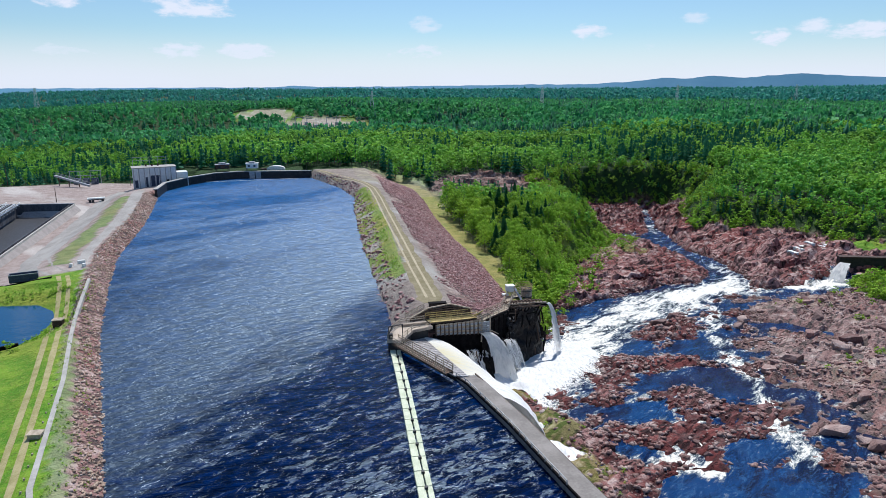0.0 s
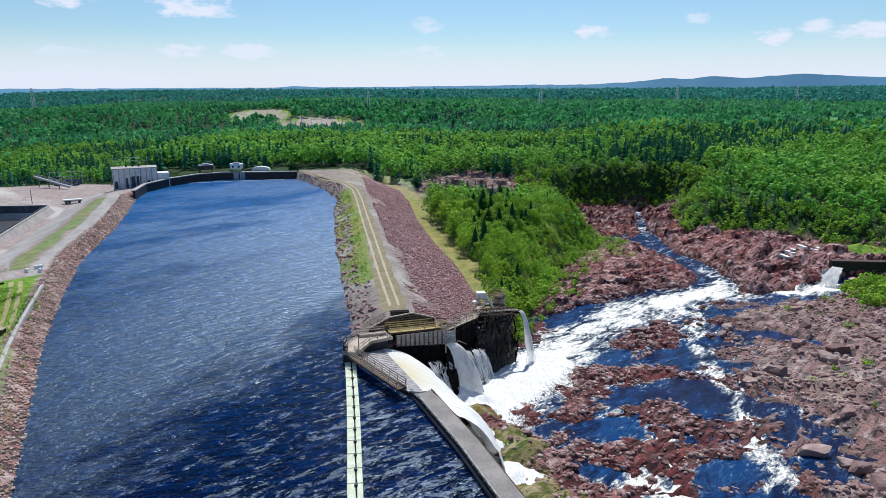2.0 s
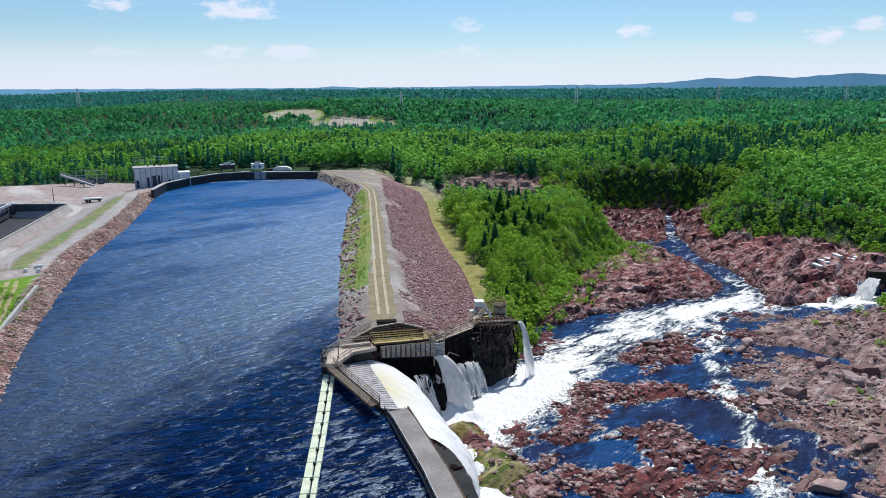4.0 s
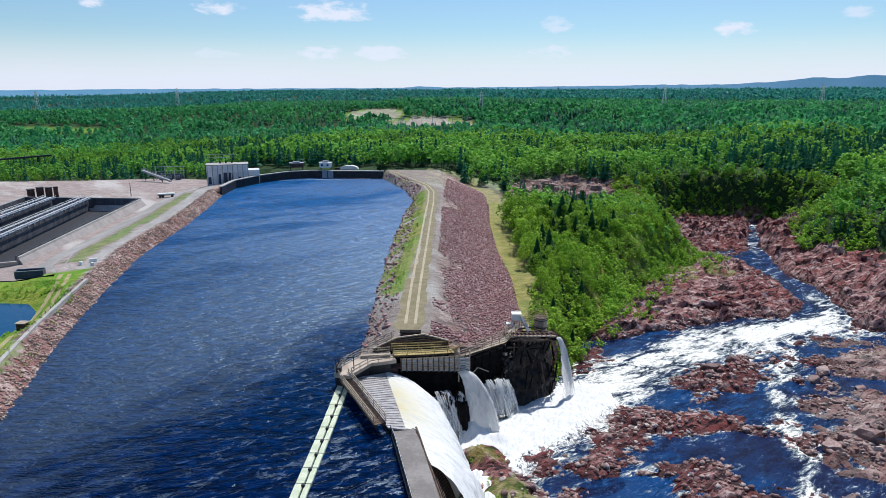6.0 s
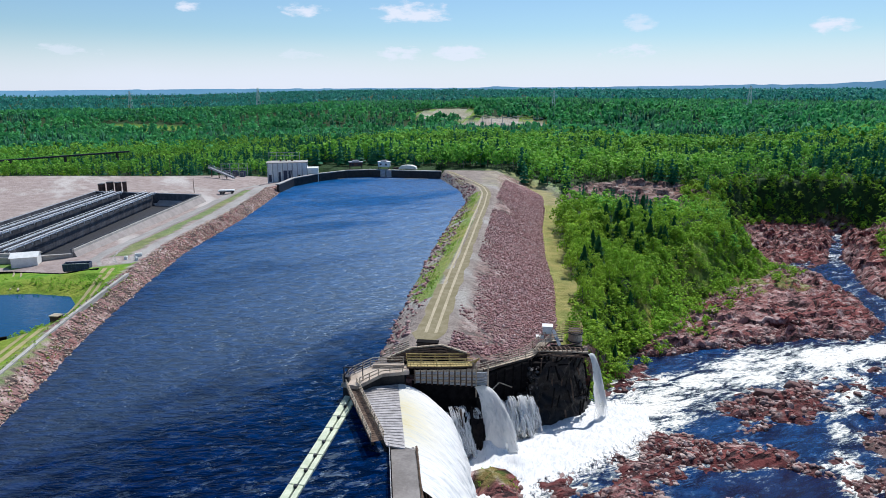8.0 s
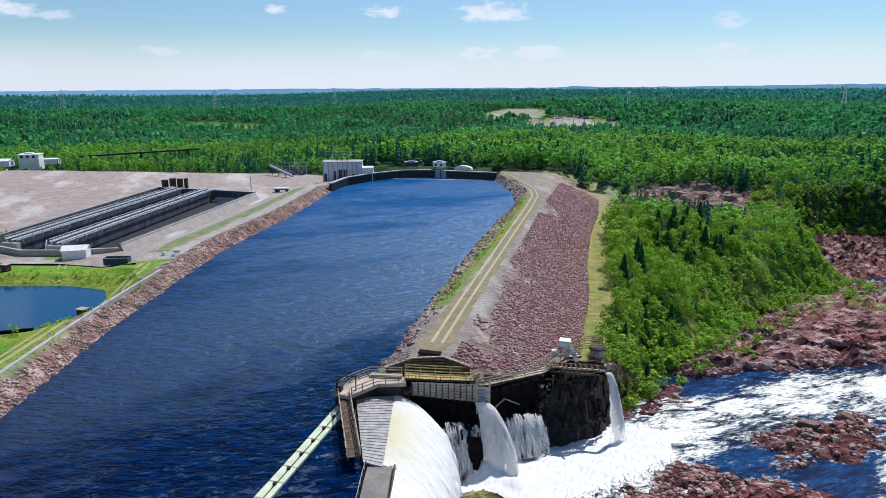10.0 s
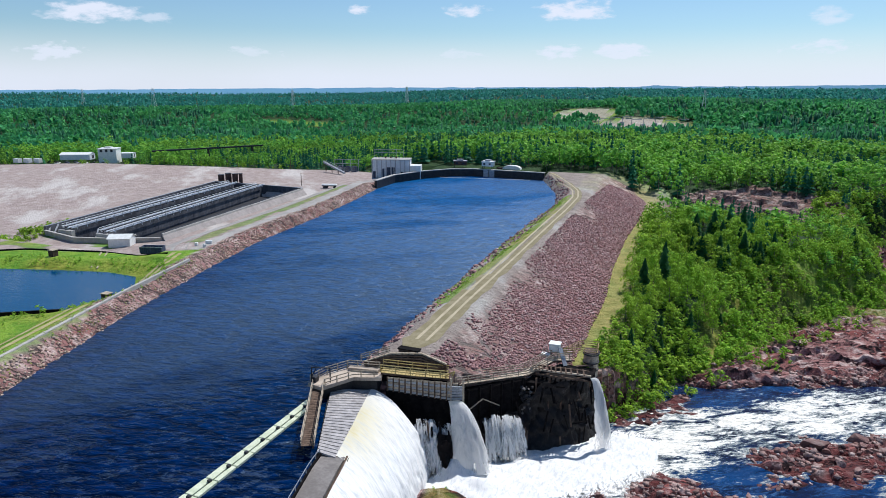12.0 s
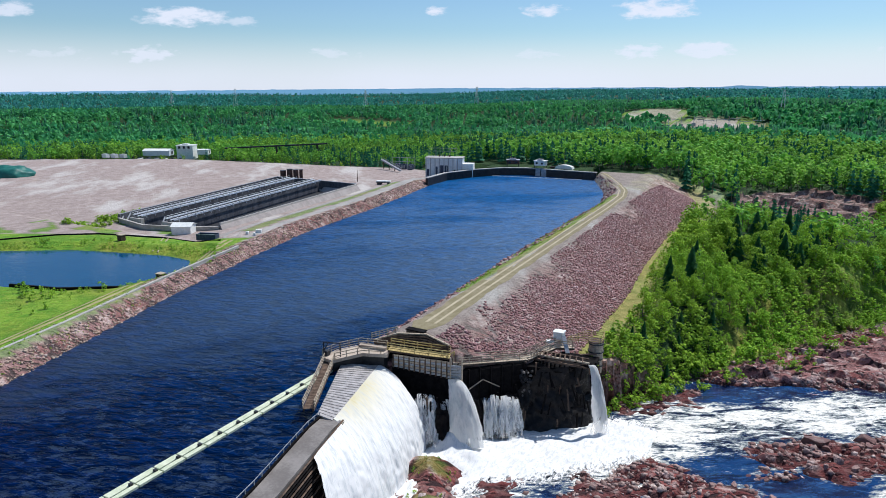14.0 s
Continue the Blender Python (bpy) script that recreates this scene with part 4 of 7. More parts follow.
# far ridges behind the woods, their haze put into a blue base colour
def far_hills():
    az = np.linspace(-80, 75, 400)
    el = np.interp(az, (-80, -65, -45, -28, -15, -6, -4, -2, 0, 8, 14, 20, 24.4, 27, 29, 30.6, 33, 36.8, 40, 44, 60, 75),
                   (-0.35, -0.30, -0.12, 0.04, 0.12, 0.16, 0.30, 0.18, 0.22, 0.28, 0.40, 0.42, 0.60, 0.92, 0.86, 1.10, 0.90, 1.20, 0.98, 0.80, 0.6, 0.5))
    el = el + (fbm(az * 1.3, az * 0 + 2, 3, 8) - 0.5) * 0.10
    a = np.radians(az)
    rows = []
    for r, k in ((4560, 0.0), (4680, 0.55), (4780, 1.0)):
        z = 46.5 + r * np.tan(np.radians(el)) * 1.0
        z = -40 + (z + 40) * k if k < 1 else z
        rows.append(np.stack([30 + r * np.sin(a), 20 + r * np.cos(a), z], -1))
    v = np.concatenate(rows)
    k = np.arange(399)
    q = np.concatenate([np.stack([k + s, k + 1 + s, k + 401 + s, k + 400 + s], -1) for s in (0, 400)])
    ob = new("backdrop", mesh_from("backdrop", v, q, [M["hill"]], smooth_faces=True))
    tagged(ob, "wooded ridges far along the horizon, haze blue put in their colour", "hills", kind="structure")


far_hills()


# ---- water ----
def sheet(name, outline, z, material, label, step):
    x0, x1 = min(p[0] for p in outline), max(p[0] for p in outline)
    y0, y1 = min(p[1] for p in outline), max(p[1] for p in outline)
    bm = B()
    bm.faces.new([bm.verts.new((x, y, z)) for x, y in outline])
    bmesh.ops.triangulate(bm, faces=bm.faces[:])
    bmesh.ops.recalc_face_normals(bm, faces=bm.faces[:])
    for f in bm.faces:
        if f.normal.z < 0:
            f.normal_flip()
    return alone(name, bm, material, label, "water", kind="structure")


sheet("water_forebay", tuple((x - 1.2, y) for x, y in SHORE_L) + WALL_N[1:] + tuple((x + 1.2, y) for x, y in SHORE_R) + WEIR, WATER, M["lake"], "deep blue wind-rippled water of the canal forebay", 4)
sheet("water_pool", tuple((x + (x + 85) * 0.14, y + (y - 115) * 0.12) for x, y in POOL), 5.9, M["pool"], "still blue water of the settling pool", 4)


def river_sheet():
    xs, ys = np.arange(14, 215, 1.0), np.concatenate([np.arange(-150, 40, 5.0), np.arange(40, 352, 1.0)])
    X, Y = np.meshgrid(xs, ys)
    d = signed(X, Y, RIVER)
    Z = river_level(Y) + (fbm(X / 3.5, Y / 3.5, 3, 101) - 0.5) * 0.5
    dep = np.clip(Z - ground_z(X, Y), -1, 6)
    f = np.exp(-(seg_dist(X, Y, FLOW) / np.interp(Y, (95, 112, 135, 165, 185, 260), (8, 9, 8.5, 8.5, 4, 2.5))) ** 2) * np.interp(Y, (90, 112, 128, 145, 168, 180, 200, 230, 300), (1.3, 1.2, 0.85, 0.85, 1.15, 0.85, 0.45, 0.3, 0.4))
    for line, w, k in ((FLOW_B, 2.3, 0.7), (FLOW_C, 4.5, 0.6), (FLOW_D, 2.2, 0.75), (FLOW_E, 1.6, 0.6)):
        f = np.maximum(f, k * np.exp(-(seg_dist(X, Y, line) / w) ** 2))
    f = np.maximum(f, 1.3 * np.exp(-(seg_dist(X, Y, ((152, 173), (146, 168), (137, 164), (130, 169))) / 3.6) ** 2))
    Z = np.where(seg_dist(X, Y, ((156, 175), (146, 168), (137, 164))) < 4, np.maximum(Z, ground_z(X, Y) + 0.25), Z)
    f = f + 0.22 + 0.40 * np.exp(-np.clip(dep, 0, 6) / 0.35) * (dep > -0.4) - 0.35 * np.clip(blobs(X, Y, DEEPS), 0, 1)
    keep = (d < 5)
    n = np.arange(X.size).reshape(X.shape)
    q = np.stack([n[:-1, :-1], n[:-1, 1:], n[1:, 1:], n[1:, :-1]], -1).reshape(-1, 4)
    q = q[keep.ravel()[q].all(1)]
    used, inv = np.unique(q, return_inverse=True)
    v = np.stack([X, Y, Z], -1).reshape(-1, 3)[used]
    ob = new("water_river", mesh_from("water_river", v, inv.reshape(-1, 4), [M["river"]], None, {"foam": ("FLOAT", np.clip(f, 0, 1.4).ravel()[used])}, True))
    tagged(ob, "rapids of blue and white water running between red rocks", "water", kind="structure")


river_sheet()


# ---- stones and plants: templates as arrays of triangles ----
def stone_template(rng, flat=0.7):
    """A chipped block with 12 to 20 faces."""
    bm = B()
    bmesh.ops.create_icosphere(bm, subdivisions=1, radius=0.5)
    for v in bm.verts:
        v.co = Vector([c * (0.72 + 0.5 * rng.random()) for c in v.co])
        v.co.z *= flat
    bm.verts.ensure_lookup_table()
    v = np.array([p.co[:] for p in bm.verts])
    f = np.array([[p.index for p in t.verts] for t in bm.faces])
    bm.free()
    return v, f, np.zeros(len(f), int)


def tube(a, b, r0, r1, sides):
    a, b = np.array(a, float), np.array(b, float)
    d = b - a
    d /= np.linalg.norm(d)
    u = np.cross(d, (0.3, 0.9, 0.1))
    u /= np.linalg.norm(u)
    w = np.cross(d, u)
    t = np.arange(sides) * 2 * np.pi / sides
    ring = np.cos(t)[:, None] * u + np.sin(t)[:, None] * w
    v = np.concatenate([a + ring * r0, b + ring * r1])
    k = np.arange(sides)
    j = (k + 1) % sides
    f = np.concatenate([np.stack([k, j, j + sides], -1), np.stack([k, j + sides, k + sides], -1)])
    return v, f


def join(items):
    vs, fs, ms, n = [], [], [], 0
    for v, f, m in items:
        vs.append(v)
        fs.append(f + n)
        ms.append(np.full(len(f), m) if np.isscalar(m) else m)
        n += len(v)
    return np.concatenate(vs), np.concatenate(fs), np.concatenate(ms)


def leaf_cards(centres, normals, size, rng):
    """Small folded leaf sprays, two triangles each."""
    n = len(centres)
    r = rng.normal(size=(n, 3))
    u = np.cross(normals, r)
    u /= np.linalg.norm(u, axis=1)[:, None] + 1e-9
    w = np.cross(normals, u)
    s = size * (0.6 + 0.8 * rng.random((n, 1)))
    a, b = centres - u * s, centres + u * s
    c, d = centres + w * s * 0.75 - normals * s * 0.3, centres - w * s * 0.75 - normals * s * 0.3
    v = np.stack([a, c, b, d], 1).reshape(-1, 3)
    k = np.arange(n)[:, None] * 4
    f = np.concatenate([k + (0, 1, 2), k + (0, 2, 3)])
    return v, f


def broadleaf(rng, cards, size, lobes=9, sides=5, limbs=4, wide=0.34):
    """A birch or poplar one metre tall: trunk, limbs, and a crown of leaf sprays in uneven clumps."""
    items = [(*tube((0, 0, -0.02), (rng.normal() * 0.01, rng.normal() * 0.01, 0.62), 0.016, 0.007, sides), 1)] if cards > 20 else []
    cs, ns = [], []
    for i in range(lobes):
        h = 0.26 + 0.62 * (i + rng.random() * 0.7) / lobes
        a = rng.random() * 6.283
        rad = wide * (1.0 - 0.75 * max(0, (h - 0.45) / 0.55)) * (0.35 + 0.55 * rng.random())
        c = np.array((math.cos(a) * rad, math.sin(a) * rad, h))
        if i < limbs:
            items.append((*tube((0, 0, h * 0.6), c, 0.007, 0.003, 3), 1))
        r = np.array((1, 1, 0.95)) * (0.10 + 0.09 * rng.random()) * (1.15 - 0.45 * h)
        m = max(2, cards // lobes)
        d = rng.normal(size=(m, 3))
        d /= np.linalg.norm(d, axis=1)[:, None]
        d[:, 2] = np.where(d[:, 2] < -0.4, -d[:, 2], d[:, 2])
        cs.append(c + d * r * (0.65 + 0.45 * rng.random((m, 1))))
        ns.append(d + rng.normal(size=(m, 3)) * 0.35 + (0, 0, 0.25))
    n = np.concatenate(ns)
    n /= np.linalg.norm(n, axis=1)[:, None]
    items.append((*leaf_cards(np.concatenate(cs), n, size, rng), 0))
    return join(items)


def spruce(rng, tiers, per, sides=4, wide=0.22):
    """A spruce one metre tall: trunk and drooping boughs in ragged tiers."""
    items = [(*tube((0, 0, -0.02), (0, 0, 0.97), 0.014, 0.002, sides), 1)] if sides else []
    vs, fs = [], []
    n = 0
    for i in range(tiers):
        h = 0.10 + 0.87 * (i / tiers) ** 0.92
        for k in range(per):
            if rng.random() < 0.08:
                continue
            a = 6.283 * (k + rng.random() * 0.8) / per + i
            r = wide * (1.02 - h) ** 0.8 * (0.7 + 0.5 * rng.random())
            hh = h + rng.normal() * 0.012
            ca, sa = math.cos(a), math.sin(a)
            wdt = r * 2.6 / per + 0.012
            vs += [(0, 0, hh + 0.10), (ca * r * 0.6 - sa * wdt, sa * r * 0.6 + ca * wdt, hh + 0.005), (ca * r, sa * r, hh - 0.035), (ca * r * 0.6 + sa * wdt, sa * r * 0.6 - ca * wdt, hh + 0.005)]
            fs += [(n, n + 1, n + 2), (n, n + 2, n + 3)]
            n += 4
    items.append((np.array(vs), np.array(fs), 0))
    return join(items)


def spike(rng):
    """A far spruce: two ragged cones."""
    vs, fs = [], []
    for z0, z1, r in ((0.05, 0.72, 0.19), (0.42, 1.0, 0.12)):
        n = len(vs)
        vs.append((0, 0, z1))
        for k in range(5):
            a, q = k * 1.2566 + rng.random() * 0.5, r * (0.75 + 0.5 * rng.random())
            vs.append((math.cos(a) * q, math.sin(a) * q, z0 + rng.random() * 0.08))
        fs += [(n, n + 1 + k, n + 1 + (k + 1) % 5) for k in range(5)]
    return np.array(vs), np.array(fs), np.zeros(len(fs), int)


def scatter(name, templates, which, pos, scale, mats, rng, free=False, tint=None):
    """One mesh of many copies: turned about the upright, or freely."""
    V, F, MI, T = [], [], [], []
    n = 0
    scale = np.asarray(scale, float)
    if scale.ndim == 1:
        scale = np.repeat(scale[:, None], 3, 1)
    for k, (tv, tf, tm) in enumerate(templates):
        sel = np.where(which == k)[0]
        if not len(sel):
            continue
        a = rng.random(len(sel)) * 6.283
        c, s, o, e = np.cos(a), np.sin(a), np.zeros(len(sel)), np.ones(len(sel))
        R = np.stack([np.stack([c, -s, o], -1), np.stack([s, c, o], -1), np.stack([o, o, e], -1)], 1)
        if free:
            b = rng.normal(size=len(sel)) * 0.45
            c, s = np.cos(b), np.sin(b)
            R = R @ np.stack([np.stack([e, o, o], -1), np.stack([o, c, -s], -1), np.stack([o, s, c], -1)], 1)
        v = np.einsum("nij,nvj->nvi", R, tv[None] * scale[sel][:, None, :]) + pos[sel][:, None, :]
        V.append(v.reshape(-1, 3))
        F.append((tf[None] + (np.arange(len(sel)) * len(tv))[:, None, None] + n).reshape(-1, 3))
        MI.append(np.tile(tm, len(sel)))
        T.append(np.repeat(tint[sel] if tint is not None else rng.random(len(sel)), len(tv)))
        n += len(sel) * len(tv)
    me = mesh_from(name, np.concatenate(V), np.concatenate(F), mats, np.concatenate(MI), {"tint": ("FLOAT", np.concatenate(T))})
    return new(name, me)


def chip_template(rng, flat=0.7):
    """A broken block: a skewed box of 12 triangles."""
    v = np.array([(x, y, z) for x in (-0.5, 0.5) for y in (-0.5, 0.5) for z in (-0.5, 0.5)])
    v = v * (0.65 + 0.5 * rng.random((8, 3))) * (1, 1, flat)
    f = np.array([(0, 1, 3), (0, 3, 2), (4, 6, 7), (4, 7, 5), (0, 4, 5), (0, 5, 1), (2, 3, 7), (2, 7, 6), (0, 2, 6), (0, 6, 4), (1, 5, 7), (1, 7, 3)])
    return v, f, np.zeros(12, int)


rng = np.random.default_rng(7)
CHIPS = [chip_template(rng, f) for f in (0.6, 0.7, 0.8, 0.55, 0.75, 0.65, 0.5, 0.9)]
STONES = [stone_template(rng, f) for f in (0.6, 0.7, 0.8, 0.55, 0.75, 0.65)]


def stones_on(name, n, x0, x1, y0, y1, test, s0, s1, label, sink=0.25, mat="riprap", temps=None):
    temps = temps or CHIPS
    x, y = rng.uniform(x0, x1, n), rng.uniform(y0, y1, n)
    ok = test(x, y)
    x, y = x[ok], y[ok]
    s = s0 + (s1 - s0) * rng.random(len(x)) ** 2.2
    z = ground_z(x, y) + s * (0.3 - sink)
    sc = np.stack([s * rng.uniform(0.8, 1.4, len(x)), s * rng.uniform(0.7, 1.1, len(x)), s * rng.uniform(0.7, 1.1, len(x))], -1)
    ob = scatter(name, temps, rng.integers(0, len(temps), len(x)), np.stack([x, y, z], -1), sc, [M[mat]], rng, True)
    return tagged(ob, label, "stones", kind="stuff")


def on_face(x, y):
    cr, toe = by_y(y, CREST_R), by_y(y, TOE)
    u = (x - cr) / (toe - cr)
    thin = fbm(x / 10, y / 16, 3, 140)
    return (u > 0.02) & (u < 0.97) & (y > 119) & (thin + (u - 0.42) * 0.75 + rng.random(len(x)) * 0.40 > 0.52) & (signed(x, y, RIVER) > 1.0)


stones_on("riprap_downstream", 60000, 17, 38, 109, 312, on_face, 0.16, 0.56, "dumped mauve rock covering the downstream slope of the earth dam")
stones_on("riprap_east_bank", 6000, -14, 14, 110, 322, lambda x, y: (x > by_y(y, SHORE_R) - 0.8) & (x < by_y(y, CREST_L) - np.where((y > 135) & (y < 265), 2.4, 0.3)) & (rng.random(len(x)) < np.where((y > 145) & (y < 250), 0.6, 1.0)), 0.3, 0.9, "loose stone along the east shore of the forebay")
stones_on("riprap_west_bank", 70000, -80, -18, 40, 272, lambda x, y: (x > by_y(y, SHORE_L) - np.where(y < 140, 3.2, 4.6)) & (x < by_y(y, SHORE_L) + 1.0), 0.20, 0.50, "reddish tan riprap along the west shore of the forebay", 0.25, "bank_stone")


def in_river(x, y):
    d = signed(x, y, RIVER)
    z = ground_z(x, y) - river_level(y)
    return (d < 2) & (z > -0.7) & (z < 4.5) & (fbm(x / 7, y / 7, 3, 150) + 0.4 * rng.random(len(x)) > np.where(signed(x, y, BANK_E) < 2, 0.67, 0.66)) & ((z < 1.2) | (rng.random(len(x)) < np.where(signed(x, y, BANK_E) < 0, 0.6, 0.10)))


stones_on("river_rocks", 110000, 18, 185, 40, 250, in_river, 0.16, 0.85, "weathered reddish boulders strewn over the river bed", 0.3, "boulder", CHIPS)


# ---- woods ----
def wooded(x, y):
    """Where trees stand."""
    d, dg, dp = signed(x, y, RIVER), signed(x, y, GORGE), signed(x, y, PAD)
    jag = (fbm(x / 14, y / 14, 3, 160) - 0.5) * 10
    ok = (d + jag > np.where((x < 60) & (y < 160), 0.0, np.where((x < 112) & (x > 60) & (y < 250), 7.0, 3.0))) & (dg + jag * 0.5 > 1) & (signed(x, y, FOREBAY) > 8) & (dp + jag * 0.6 > 3)
    toe = by_y(y, TOE)
    ok &= ~((x < toe + np.where(y < 142, 7.5, 5.0) + jag * 0.25 + 9.0 * smooth(y, 262, 292)) & (x > -16) & (y < 326)) & ~((y < 338) & (x > -120) & (x < 24))
    ok &= ~((x < 0) & (y < 165) & (x > -150)) & ~((x < 12) & (y < 130))
    ok &= ~((x < -90) & (x > -135) & (y > 318) & (y < 336))
    for cx, cy, rx, ry in ((-92, 880, 40, 62), (-430, 742, 70, 34), (-16, 800, 56, 58), (-290, 318, 34, 18), (-235, 350, 30, 9), (-940, 1150, 90, 20), (-1120, 1180, 60, 14), (184, 194, 12, 10)):
        ok &= ((x - cx) / rx) ** 2 + ((y - cy) / ry) ** 2 > 1
    return ok


def ring_points(r0, r1, step, blend):
    """Random places in the ring, none on a grid."""
    n = int(0.5 * (r1 ** 2 - r0 ** 2) * radians(124) / step ** 2 * 1.15)
    r = np.sqrt(rng.uniform(r0 ** 2, r1 ** 2, n))
    az = np.radians(rng.uniform(-70, 54, n))
    x, y = 30 + r * np.sin(az), 20 + r * np.cos(az)
    inner = np.clip((r - r0) / (blend * r0), 0, 1) if r0 > 100 else 1.0
    ok = wooded(x, y) & (rng.random(n) < inner * np.clip((r1 - r) / (blend * r1), 0, 1))
    return x[ok], y[ok]


def mix_of(x, y):
    """Share of spruce from place to place."""
    s = fbm(x / 70, y / 48, 3, 170)
    wet = smooth(signed(x, y, RIVER), 45, 12) * 0.35
    stand = 0.75 * np.exp(-(((x - 76) / 26) ** 2 + ((y - 232) / 46) ** 2) ** 2)
    return rng.random(len(x)) < np.clip((s - 0.50) * 4.6 + wet * 0.3 + stand, 0.05, 0.85)


def wood_ring(name, r0, r1, step, leafy, needly, hl, hn, label, leaf="leaf", needle="needle", blend=0.22):
    x, y = ring_points(r0, r1, step, blend)
    if r0 < 100:
        ok = ~((x < 64) & (y < 190))
        x, y = x[ok], y[ok]
    sp = mix_of(x, y)
    z = ground_z(x, y)
    edge = np.where(x < -95, 0.78, 1.0) * (0.38 + 0.62 * smooth(signed(x, y, RIVER), 2, 34)) * (1 - 0.45 * np.exp(-(((x - 78) / 48) ** 2 + ((y - 276) / 28) ** 2) ** 2))
    lean = rng.random(len(x))
    for kind, sel, temps, (h0, h1), mats in (("broadleaf", ~sp, leafy, hl, [M[leaf], M["bark"]]), ("spruce", sp, needly, hn, [M[needle], M["bark"]])):
        if not sel.any():
            continue
        n = int(sel.sum())
        h = (h0 + (h1 - h0) * rng.random(n) ** 1.2) * edge[sel] * (0.78 + 0.44 * fbm(x[sel] / 30, y[sel] / 30, 2, 185))
        wide = h * rng.uniform(0.85, 1.2, n)
        tint = np.clip((fbm(x[sel] / 38, y[sel] / 38, 2, 180) - 0.5) * 1.9 + 0.12 + rng.random(n) ** 1.4 * 0.85, 0, 1)
        pos = np.stack([x[sel], y[sel], z[sel] - 0.15], -1)
        ob = scatter(kind + "_" + name, temps, rng.integers(0, len(temps), n), pos, np.stack([wide, wide, h], -1), mats, rng, tint=tint)
        tagged(ob, label.format("leafy birch and poplar" if kind == "broadleaf" else "dark spruce"), "trees", kind="stuff")


NEAR_L = [broadleaf(rng, 560, 0.026, 16) for _ in range(5)]
NEAR_S = [spruce(rng, 14, 9, 4, 0.30) for _ in range(4)]
MID_L = [broadleaf(rng, 60, 0.066, 10, 3, 0) for _ in range(6)]
MID_S = [spruce(rng, 6, 5, 0) for _ in range(4)]
FAR_L = [broadleaf(rng, 10, 0.22, 5, 3, 0, 0.34) for _ in range(6)]
FAR_S = [spike(rng) for _ in range(5)]
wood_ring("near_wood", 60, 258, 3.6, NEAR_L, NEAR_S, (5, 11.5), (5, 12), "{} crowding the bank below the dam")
wood_ring("wood", 212, 640, 4.8, MID_L, MID_S, (8, 13.5), (8, 14), "{} in the mixed forest behind the dam", "wood_leaf", "hazed_needle")
# The farther rings take the haze-tinted leaf and needle colours.
wood_ring("far_wood", 500, 1700, 8.0, FAR_L, FAR_S, (8, 13), (9, 15), "{} of the wide forest", "hazed_leaf", "hazed_needle")
wood_ring("distant_wood", 1350, 4700, 29.0, FAR_L, FAR_S, (14, 22), (14, 22), "{} of the distant forest", "far_hazed_leaf", "far_hazed_needle")


# ---- low growth ----
def shrubs(name, n, x0, x1, y0, y1, test, s0, s1, label):
    x, y = rng.uniform(x0, x1, n), rng.uniform(y0, y1, n)
    ok = test(x, y)
    x, y = x[ok], y[ok]
    h = s0 + (s1 - s0) * rng.random(len(x)) ** 1.6
    pos = np.stack([x, y, ground_z(x, y) - 0.22 * h], -1)
    ob = scatter(name, MID_L, rng.integers(0, len(MID_L), len(x)), pos, np.stack([h * 1.25, h * 1.25, h], -1), [M["leaf"], M["bark"]], rng, tint=rng.random(len(x)) * 0.9)
    tagged(ob, label, "bushes", kind="stuff")


shrubs("bushes_tower", 260, 38, 62, 124, 160, lambda x, y: (signed(x, y, RIVER) > -3.5) & (x > by_y(y, TOE) + 2.5), 1.2, 4.0, "leafy bushes on the steep bank beside the tower")
shrubs("bushes_bank", 5200, 112, 215, 165, 365, lambda x, y: (signed(x, y, RIVER) > -1) & (signed(x, y, RIVER) < 20), 1.5, 5.5, "bushes and saplings on the steep river banks")
shrubs("bushes_west_bank", 15000, 40, 118, 128, 345, lambda x, y: (signed(x, y, RIVER) > 0.5) & (signed(x, y, RIVER) < 22) & (x > by_y(y, TOE) + 6) & (fbm(x / 6, y / 6, 3, 215) > 0.30), 0.9, 4.0, "bushes and saplings on the west river bank")
shrubs("bushes_cliff", 420, 38.5, 52, 123, 146, lambda x, y: (signed(x, y, RIVER) > -2.5) & (x + 0.55 * (y - 123) > 41), 1.0, 2.8, "bushes hanging on the rock beside the spout")
shrubs("bushes_shelf", 1500, 55, 125, 165, 255, lambda x, y: (np.abs(signed(x, y, RIVER) + 2) < 7) & (fbm(x / 7, y / 7, 3, 220) > 0.45), 1.0, 3.2, "green bushes along the top of the rock shelf")
shrubs("bushes_east", 2200, 70, 200, 60, 215, lambda x, y: (fbm(x / 7, y / 7, 3, 230) > 0.55) & (ground_z(x, y) > river_level(y) + 1.2) & ((x > 84) & (y < 112) | (x > 140) & (y < 175) | (x > 172) | (y < 150) & (x > 108)), 0.8, 2.6, "green bushes growing between the boulders")
shrubs("bushes_wall", 1500, 126, 215, 138, 172, lambda x, y: (signed(x, y, ((130, 150), (141, 143), (215, 128), (215, 164), (171, 173), (155, 170), (140, 160))) < 0) & (seg_dist(x, y, ((156, 175), (146, 168), (137, 164))) > 4) & (fbm(x / 8, y / 8, 3, 235) > 0.33), 1.6, 5.2, "dense green bushes below the old dam wall")
shrubs("bushes_islet", 90, 26, 36, 66, 101, lambda x, y: (ground_z(x, y) > river_level(y) + 0.5) & (fbm(x / 3, y / 3, 3, 240) > 0.45), 0.4, 1.2, "low green growth on the rocks below the weir")
